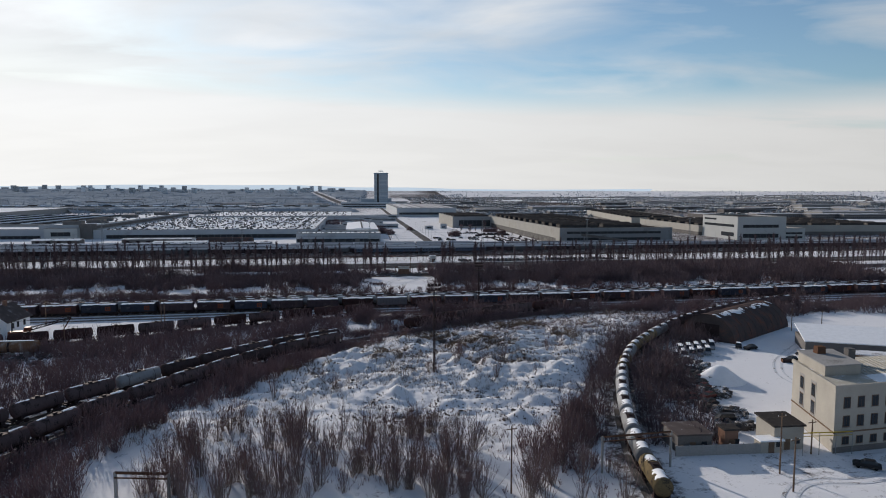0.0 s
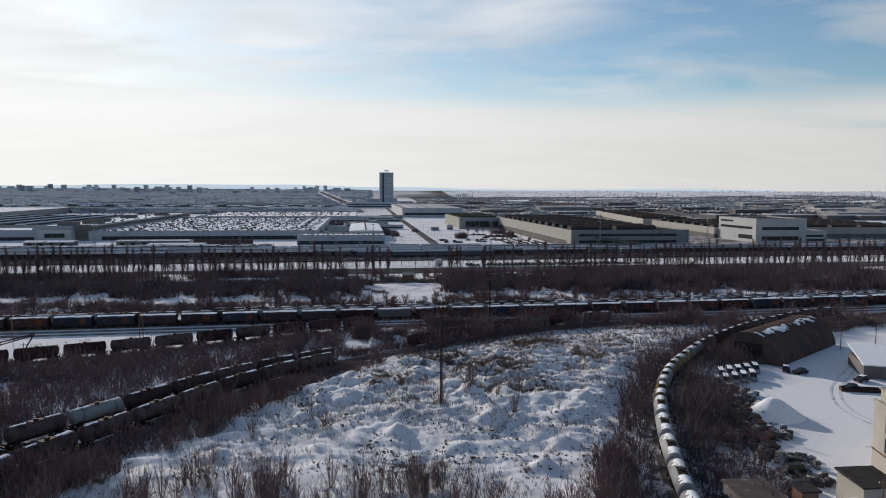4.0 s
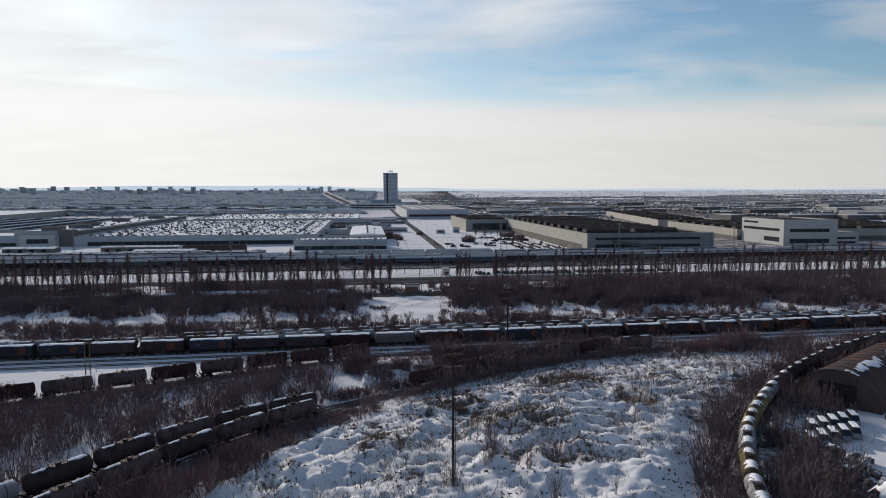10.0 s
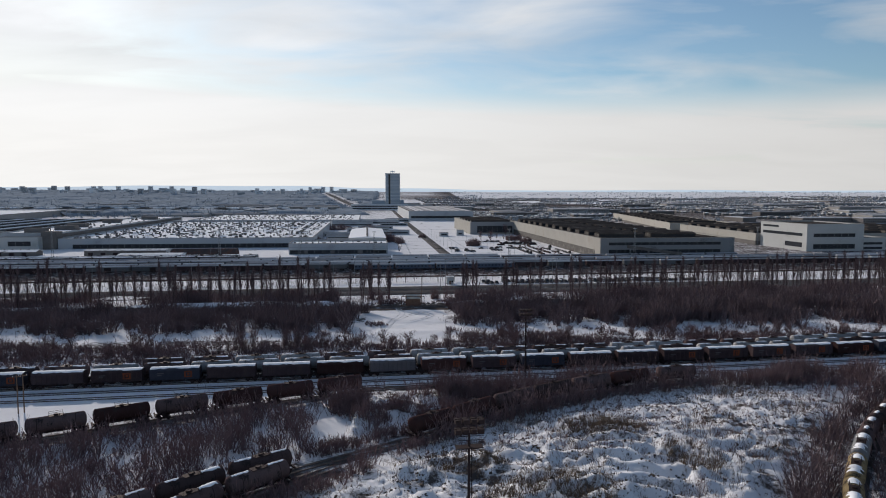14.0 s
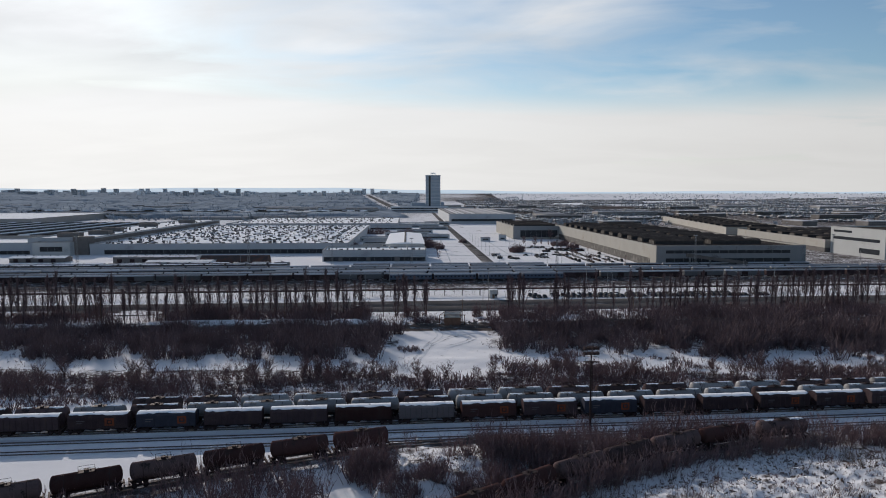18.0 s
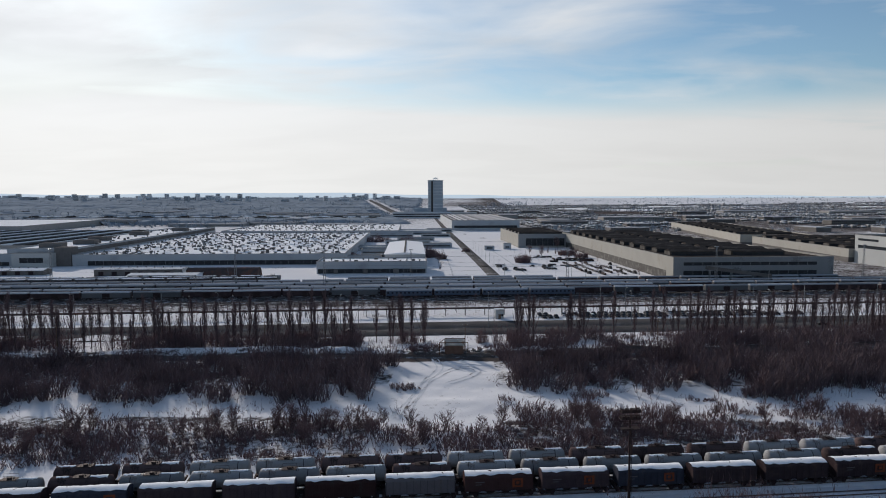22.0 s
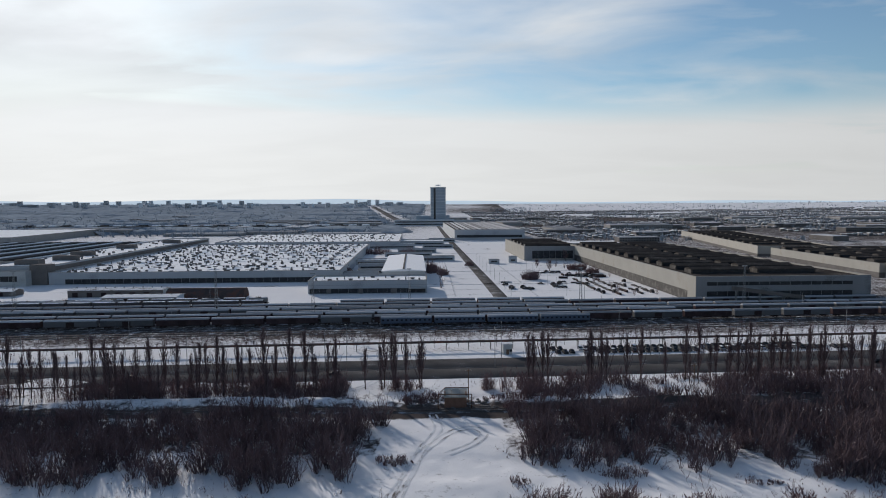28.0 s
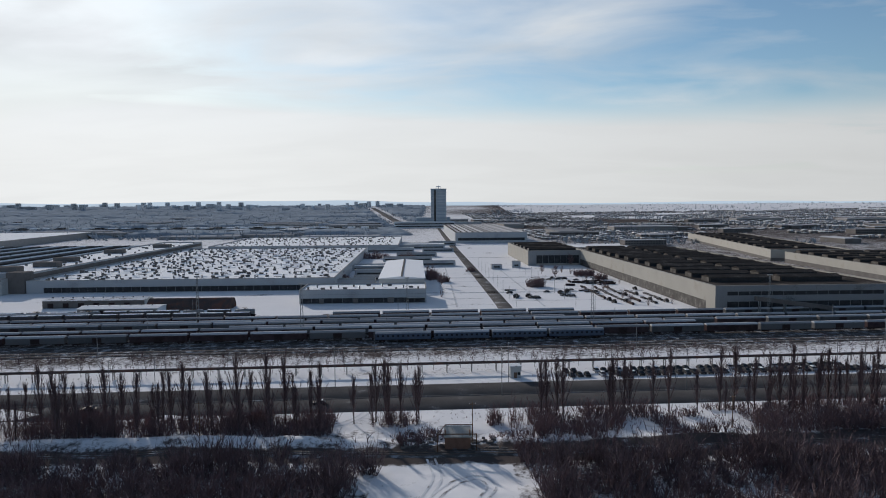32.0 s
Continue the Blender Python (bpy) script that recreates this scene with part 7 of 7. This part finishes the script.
# taller bushes at the foot of the poplars, and round bushes by the clearing
x, y = scatter(2400, -240, -38, 413, 428, lambda x, y: (vnoise(x / 7, y / 7, 1) > 0.42) & (y > np.interp(x, BRANCH.p[:, 0], BRANCH.p[:, 1]) + 11.5), 0.12)
twigs("thicket", x, y, rng.uniform(4.0, 8.0, len(x)), 34, M["twig_red"], "tall bare bushes at the foot of the poplars", 0.045, 0.36)
for cx, cy, rx, ry, n in ((-54, 419, 15, 5, 130), (-21.5, 423.5, 7.0, 3.2, 52), (-100, 413, 16, 5, 90), (12.5, 424, 3, 3, 14), (6.4, 424, 2.4, 2.0, 26)):
    a, q = rng.random(n) * 6.28, np.sqrt(rng.random(n))
    x, y = cx + np.cos(a) * q * rx, cy + np.sin(a) * q * ry
    twigs("thicket", x, y, (9.8 - 4.5 * q) * rng.uniform(0.5, 1.25, n), 56, M["twig_red"], "tall clump of bare bushes between the poplars", 0.042, 0.36)
for cx, cy, rx, ry, h, n in ((-16.8, 362.5, 4.4, 2.4, 2.8, 80), (34, 357, 5, 2.2, 1.9, 60), (-50, 361, 5, 2, 3.5, 60), (62, 353, 4, 1.5, 1.5, 40), (11, 352, 2, 1.2, 1.4, 20)):
    a, q = rng.random(n) * 6.28, np.sqrt(rng.random(n))
    x, y = cx + np.cos(a) * q * rx, cy + np.sin(a) * q * ry
    twigs("thicket", x, y, h * (1.35 - 0.7 * q) * rng.uniform(0.6, 1.3, n), 26, M["twig"], "dark round bush at the rim of the clearing", 0.05, 0.6)
for cx, cy, rx, ry, h, n in ((27, 131, 5, 5, 6.5, 60), (31, 143, 4, 6, 7.0, 60), (22.5, 137, 4, 4, 5.0, 36), (35, 155, 3.5, 6, 6.0, 44), (13, 404, 3.5, 2.5, 4.0, 40), (-16, 408, 5, 3, 3.0, 44), (-12, 414, 6, 3, 2.2, 40), (10, 412, 6, 3, 2.4, 40)):
    a, q = rng.random(n) * 6.28, np.sqrt(rng.random(n))
    x, y = cx + np.cos(a) * q * rx, cy + np.sin(a) * q * ry
    twigs("thicket", x, y, h * (1.2 - 0.5 * q) * rng.uniform(0.7, 1.3, n), 46, M["twig_red"], "dense clump of bare brown bushes in snow", 0.045, 0.5)
# thin young growth before the yard tracks
x, y = scatter(1300, -300, 300, 498, 522, lambda x, y: clumped(x, y, 8, 0.38, 0), 0.112)
twigs("thicket", x, y, rng.uniform(1.5, 5.0, len(x)), 16, M["twig_poplar"], "thin bare growth along the edge of the yard", 0.05, 0.4)
# tufts and low growth on the open snow
x, y = scatter(5200, -230, 230, 320, 372, lambda x, y: clumped(x, y, 5, 0.52, 1) & ~((x > -16) & (x < 6)), 0.06)
twigs("weeds", x, y, rng.uniform(0.5, 2.4, len(x)) ** 1.2, 12, M["twig"], "dry stalks poking through the open snow", 0.04, 0.8)
x, y = scatter(3600, -250, 250, 404, 522, lambda x, y: clumped(x, y, 6, 0.55, 1) & (np.abs(y - 452 - 0.108 * x) > 14) & (np.abs(y - 481.5 - 0.112 * x) > 2), 0.11)
twigs("weeds", x, y, rng.uniform(0.4, 1.4, len(x)), 10, M["twig"], "dry stalks poking through snow beside the road", 0.05, 0.8)
x, y = scatter(1500, -45, 34, 112, 150, lambda x, y: clumped(x, y, 4, 0.45, 2))
twigs("weeds", x, y, rng.uniform(0.6, 2.2, len(x)), 14, M["twig_red"], "low bare undergrowth between the shrubs", 0.03, 0.6)
# brown weed patches in the hollows of the heaps
for cx, cy, rx, ry, n in ((36, 246, 9, 6, 420), (20, 214, 11, 8, 520), (8, 228, 8, 5, 240), (-4, 206, 7, 5, 160), (28, 196, 8, 6, 220), (-28, 190, 8, 6, 120), (48, 228, 5, 8, 160)):
    a, q = rng.random(n) * 6.28, rng.random(n) ** 0.6
    x, y = cx + np.cos(a) * q * rx, cy + np.sin(a) * q * ry
    twigs("weeds", x, y, rng.uniform(0.7, 2.2, n), 26, M["grass_dry"], "patch of tall brown weeds on the heaps", 0.028, 0.6)
x, y = scatter(5200, 0, 100, 228, 284, lambda x, y: NOTRACK(x, y, 6) & (x < np.interp(y, TANK_R.p[:, 1], TANK_R.p[:, 0]) - 6) & (vnoise(x / 10, y / 7, 2) > 0.25))
twigs("weeds", x, y, rng.uniform(0.5, 1.5, len(x)), 12, M["twig_red"], "thin stalks over the eastern heaps", 0.03, 0.7)
# weeds on the heaps
x, y = scatter(21000, -60, 90, 140, 285, lambda x, y: NOTRACK(x, y, 6) & (x > np.interp(y, TANK_B.p[:, 1], TANK_B.p[:, 0])) & (x < np.interp(y, TANK_R.p[:, 1], TANK_R.p[:, 0])) & (clumped(x, y, 9, 0.50) | (rng.random(len(x)) < 0.2)))
twigs("weeds", x, y, rng.uniform(0.5, 2.2, len(x)), 16, M["grass_dry"], "dry weeds and stalks poking through the snow", 0.024, 0.6)


def bare_tree(seed, h, spread_, stems, mat, twigs_n, r0=0.10, upright=0.35):
    """Trunk with limbs, and a crown of fine twigs."""
    r = random.Random(seed)
    tr, tips = Builder(), []
    for s in range(stems):
        a = r.uniform(0, 6.28)
        p = Vector((math.cos(a), math.sin(a), 0)) * (0.25 * (stems > 1) * r.random())
        d = Vector((math.cos(a) * 0.2, math.sin(a) * 0.2, 1)) if stems > 1 else Vector((r.uniform(-.05, .05), r.uniform(-.05, .05), 1))
        hh, rad, seg = h * r.uniform(0.7, 1.0), r0, 6
        for i in range(seg):
            q = p + d.normalized() * hh / seg
            tr.tube(p, q, rad, rad * 0.8, 6, False)
            if i >= 1:
                for _ in range(3):
                    b = r.uniform(0, 6.28)
                    e = Vector((math.cos(b), math.sin(b), r.uniform(upright, upright + 1.0))).normalized()
                    l = spread_ * r.uniform(0.5, 1.0) * (0.45 + 0.55 * math.sin(math.pi * (i + 1) / (seg + 1)))
                    o = p.lerp(q, r.random())
                    m = o + e * l * 0.55
                    tip = m + (e + Vector((0, 0, 0.35))).normalized() * l * 0.45
                    tr.tube(o, m, rad * 0.5, rad * 0.3, 4, False)
                    tr.tube(m, tip, rad * 0.3, rad * 0.1, 3, False)
                    tips += [(o.lerp(m, 0.5), e), (m, e), (tip, e), (m.lerp(tip, 0.5), e)]
            p, rad = q, rad * 0.8
            d = d + Vector((r.uniform(-.12, .12), r.uniform(-.12, .12), 0))
        tips.append((p, Vector((0, 0, 1))))
    cr = Builder()
    for _ in range(twigs_n):
        c, e = r.choice(tips)
        d = (e * 0.7 + Vector((r.gauss(0, .45), r.gauss(0, .45), r.uniform(0.1, 0.9)))).normalized()
        l = spread_ * r.uniform(0.2, 0.5)
        w = d.cross(Vector((r.gauss(0, 1), r.gauss(0, 1), r.gauss(0, 1)))).normalized() * 0.036
        q = c + d * l
        cr.add([c - w, c + w, q], [(0, 1, 2)])
        for _ in range(2):
            o = c.lerp(q, r.uniform(0.3, 0.8))
            d2 = (d + Vector((r.gauss(0, .5), r.gauss(0, .5), r.gauss(0, .4)))).normalized()
            cr.add([o - w * 0.7, o + w * 0.7, o + d2 * l * 0.5], [(0, 1, 2)])
    return tr.mesh("trunk", M["bark"]), cr.mesh("crown", mat)


def poplar_tree(seed, h):
    """A straight trunk with steep limbs that run up beside it, each with upright fine twigs."""
    r = random.Random(seed)
    tr, cr = Builder(), Builder()
    p, pts = Vector((0, 0, -0.2)), []
    for i in range(9):
        pts.append(p)
        p = p + Vector((r.uniform(-.14, .14), r.uniform(-.14, .14), h / 8))
    tr.stem(pts, [0.25 * 0.80 ** i for i in range(9)])
    for _ in range(40):
        f = r.uniform(0.10, 0.86) ** 1.1
        o = pts[int(f * 8)].lerp(pts[int(f * 8) + 1], f * 8 - int(f * 8))
        w, lean = r.uniform(0, 6.28), r.uniform(0.08, 0.40) * (1.05 - 0.75 * f)
        e = Vector((math.cos(w) * lean, math.sin(w) * lean, 1)).normalized()
        l = h * (1 - f) * r.uniform(0.25, 0.72) + 0.6
        tip = o + e * l
        cr.tube(o, tip, 0.035 + 0.045 * (1 - f), 0.012, 3, False)
        for _ in range(int(9 + 2.2 * l)):
            c = o.lerp(tip, r.uniform(0.12, 1.0))
            d = (e + Vector((r.gauss(0, .24), r.gauss(0, .24), r.uniform(0, .3)))).normalized()
            s = d.cross(Vector((r.gauss(0, 1), r.gauss(0, 1), r.gauss(0, 1)))).normalized() * 0.048
            cr.add([c - s, c + s, c + d * r.uniform(0.7, 2.2)], [(0, 1, 2)])
    return tr.mesh("trunk", M["bark"]), cr.mesh("crown", M["twig_poplar"])


def shrub_mesh(seed, h, stems):
    """Many thin stems fanning from one stool, each with short twigs."""
    r = random.Random(seed)
    tr, cr = Builder(), Builder()
    for _ in range(stems):
        w, lean = r.uniform(0, 6.28), abs(r.gauss(0, 0.30))
        o = Vector((math.cos(w) * r.uniform(0, .6), math.sin(w) * r.uniform(0, .6), -0.1))
        e = Vector((math.cos(w) * lean, math.sin(w) * lean, 1)).normalized()
        l = h * r.uniform(0.55, 1.05)
        m = o + e * l * 0.5
        tip = m + (e + Vector((r.gauss(0, .10), r.gauss(0, .10), 0.1))).normalized() * l * 0.5
        k = r.uniform(0.02, 0.045)
        tr.tube(o, m, k, k * 0.7, 4, False)
        tr.tube(m, tip, k * 0.7, k * 0.15, 3, False)
        for _ in range(22):
            c = (m.lerp(tip, r.random()) if r.random() < 0.8 else o.lerp(m, r.uniform(0.5, 1)))
            d = (e * 0.8 + Vector((r.gauss(0, .38), r.gauss(0, .38), r.uniform(0, .5)))).normalized()
            s = d.cross(Vector((r.gauss(0, 1), r.gauss(0, 1), r.gauss(0, 1)))).normalized() * 0.02
            cr.add([c - s, c + s, c + d * r.uniform(0.4, 1.3)], [(0, 1, 2)])
    return tr.mesh("stem", M["stem"]), cr.mesh("crown", M["twig_red"])


def plant(name, meshes, label, category, x, y, scale, turn, group=""):
    z = float(ground_z(x, y)) - 0.1
    t = thing(name, label, category, pose(x, y, z, 0, 0, turn) @ Matrix.Scale(scale, 4), group)
    for nm, me in zip(("stem" if name == "shrub" else "trunk", "crown"), meshes):
        ob = new(nm, me)
        ob.parent = t
        if nm != "trunk":
            ob["kind"] = "stuff"
    return t


POPLAR = [poplar_tree(30 + i, 17.5) for i in range(6)]
SHRUB = [shrub_mesh(50 + i, 7.0, 16 + 3 * i) for i in range(6)]
TREE = [bare_tree(60 + i, 7.4, 3.6, 2 + i % 2, M["twig"], 700, 0.11, 0.5) for i in range(4)]
SAPLING = [bare_tree(70 + i, 7, 1.6, 1, M["twig"], 140, 0.08, 0.6) for i in range(3)]
r = random.Random(9)
x = -320.0
while x < 330:
    gap = -39 < x < -33 or -10 < x < 17 or 27 < x < 38
    if not gap:
        y = 428.5 + 0.128 * x + r.uniform(-1.2, 1.2)
        plant("poplar", r.choice(POPLAR), "tall bare poplar in the row along the road", "tree", x, y, r.uniform(0.78, 1.2), r.uniform(0, 360), "poplars along the road")
    x += r.uniform(2.2, 4.6) if x < -33 else (r.uniform(4.0, 8.0) if x < 80 else r.uniform(2.6, 5.0))
for x, y in ((19.5, 430), (24.1, 431.5), (40.5, 433), (43.5, 433.4), (-20, 426), (-24, 425.5), (-27, 425.8), (-15, 427)):
    plant("poplar", r.choice(POPLAR), "tall bare poplar in the row along the road", "tree", x, y, r.uniform(0.9, 1.05), r.uniform(0, 360), "poplars along the road")
for x0, x1, dy, st0, st1, sc in ((-320, -38, -6.5, 5.0, 9.0, 0.85), (72, 330, -5.0, 4.5, 8.0, 0.9)):
    x = x0
    while x < x1:
        plant("poplar", r.choice(POPLAR), "bare poplar in the second row by the road", "tree", x, 428.5 + 0.128 * x + dy + r.uniform(-2, 2), sc * r.uniform(0.6, 1.1), r.uniform(0, 360), "poplars along the road")
        x += r.uniform(st0, st1)
x = -300.0
while x < 330:
    plant("sapling", r.choice(SAPLING), "slender bare young tree in snow beside the pipeline", "tree", x, 488.5 + 0.112 * x + r.uniform(-1, 1), r.uniform(0.8, 1.2), r.uniform(0, 360), "young trees by the pipeline")
    x += r.uniform(4, 7)
# shrubs in front of the heaps
for _ in range(240):
    x, y = r.uniform(-44, 34), 116 + 33 * r.random() ** 1.4
    if vnoise(x / 7, y / 9, 1) < 0.30 or x > 8 and y > 139:
        continue
    plant("shrub", r.choice(SHRUB), "tall bare many-stemmed shrub standing in snow", "shrub", x, y, r.uniform(0.6, 1.2), r.uniform(0, 360), "shrubs before the heaps")
for x, y in ((5, 183.5), (4.2, 184.6), (5.8, 184.2), (-36, 157), (-19, 176), (-16, 180), (-22, 178), (-18, 172), (18, 190), (12, 191), (12.8, 192), (11, 190.4), (3.6, 186), (20, 178), (24, 196), (13, 205), (30, 180), (38, 205), (44, 214), (-32, 170), (23, 133), (21, 130), (26, 131)):
    plant("shrub", r.choice(SHRUB), "bare shrub on the snowy heaps", "shrub", x, y, r.uniform(0.45, 0.8), r.uniform(0, 360))
for i in range(105):
    x = r.uniform(-190, 190)
    if -16 < x < 4 and i % 3:
        continue
    plant("tree", r.choice(TREE), "small bare spreading tree in snow behind the tank wagons", "tree", x, (r.gauss(321, 2.5) if i % 2 else r.gauss(331, 2.5)) + 0.085 * x, r.uniform(0.42, 0.78), r.uniform(0, 360))
for x, y in ((-44, 329), (-38, 331), (-33, 328), (-28, 332), (-24, 329), (-19, 331), (14, 332), (21, 334), (27, 336), (4, 326), (-12, 327), (30, 329), (48, 331), (70, 332), (96, 334), (-58, 322), (-90, 322), (-36, 321), (-20, 322), (16, 325)):
    plant("tree", r.choice(TREE), "small bare spreading tree in snow behind the tank wagons", "tree", x, y, r.uniform(0.5, 0.8), r.uniform(0, 360))
for _ in range(26):
    v = rc.uniform(20, 240)
    x, y = (rc.uniform(96, 124) - 0.08 * v, 622 + v) if _ % 2 else (rc.uniform(-34, -20) - 0.07 * (v - 60), 660 + v)
    plant("shrub", r.choice(SHRUB), "bare shrub in the works yard", "shrub", x, y, r.uniform(0.6, 1.1), r.uniform(0, 360))
for x, y, k in ((70, 800, 1.2), (62, 830, 1.0), (-22, 735, 1.1), (98, 900, 1.3)):
    plant("tree", r.choice(TREE), "bare tree in the works yard", "tree", x, y, k, r.uniform(0, 360))
# round bare crowns in the works yard
for cx, cy, rx, ry, h, n in ((48, 736, 6.5, 5, 9.0, 60), (95, 812, 8, 10, 8.0, 90), (104, 786, 6, 8, 6.0, 50), (-20.5, 768, 4, 4, 8.0, 30), (-32, 792, 5, 14, 8.0, 80), (-104, 776, 8, 6, 7.5, 70), (-108, 1000, 18, 10, 8.0, 90), (-70, 985, 14, 8, 7.0, 60), (0, 850, 5, 3, 3.5, 24)):
    a, q = rng.random(n) * 6.28, np.sqrt(rng.random(n))
    x, y = cx + np.cos(a) * q * rx, cy + np.sin(a) * q * ry
    twigs("thicket", x, y, h * (1.25 - 0.6 * q) * rng.uniform(0.8, 1.2, n), 60, M["twig"], "round bare bush in the works yard", 0.10, 0.55)

# far woods
def far_woods():
    """Closed canopy beyond the works, with lanes and clearings, and single ragged crowns along it."""
    xs, ys = np.arange(-3500, 60, 15.0), np.concatenate([np.arange(1500, 2600, 14.0), np.arange(2600, 4860, 26.0)])
    X, Y = np.meshgrid(xs, ys)
    h = 2.0 + 3.5 * vnoise(X / 90, Y / 120, 1) + 3.0 * vnoise(X / 30, Y / 22, 0) ** 1.5 + rng.uniform(0, 5.5, X.shape) * rng.random(X.shape)
    wood = (vnoise(X / 260, Y / 75, 2) > 0.33) & (X < -0.055 * Y - 30) & (X > -0.78 * Y) & (np.abs(X + 150 + 0.182 * (Y - 1995)) > 45) & ~((X > -420) & (Y < 1560))
    Z = ground_z(X, Y) + np.where(wood, h, -1.5)
    nx, ny = len(xs), len(ys)
    i = (np.arange(ny - 1)[:, None] * nx + np.arange(nx - 1)[None, :])
    keep = (wood[:-1, :-1] | wood[1:, :-1] | wood[:-1, 1:] | wood[1:, 1:]).ravel()
    i = i.ravel()[keep]
    # canopy takes the woodland colour with the haze painted in
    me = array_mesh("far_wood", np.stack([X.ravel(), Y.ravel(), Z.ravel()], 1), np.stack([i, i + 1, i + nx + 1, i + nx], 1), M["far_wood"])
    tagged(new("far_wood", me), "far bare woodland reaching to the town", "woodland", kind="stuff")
    for n, fx, fy, cut, k in ((9000, (-0.75, -0.06), (1400, 4850), 0.30, 1.3), (15000, (0.03, 0.75), (1250, 4800), 0.42, 0.9)):
        y = rng.uniform(fy[0], fy[1], n)
        x = rng.uniform(fx[0], fx[1], n) * y
        m = (vnoise(x / 160, y / 300, 2) > cut) & ~((x > -200) & (x < 130) & (y < 2200)) & ~((x > 300) & (y > 3100) & (rng.random(n) < 0.75)) & (np.abs(x + 150 + 0.182 * (y - 1995)) > 30)
        x, y = x[m], y[m]
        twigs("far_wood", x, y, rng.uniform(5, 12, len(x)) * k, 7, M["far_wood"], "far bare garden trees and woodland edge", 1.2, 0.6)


far_woods()
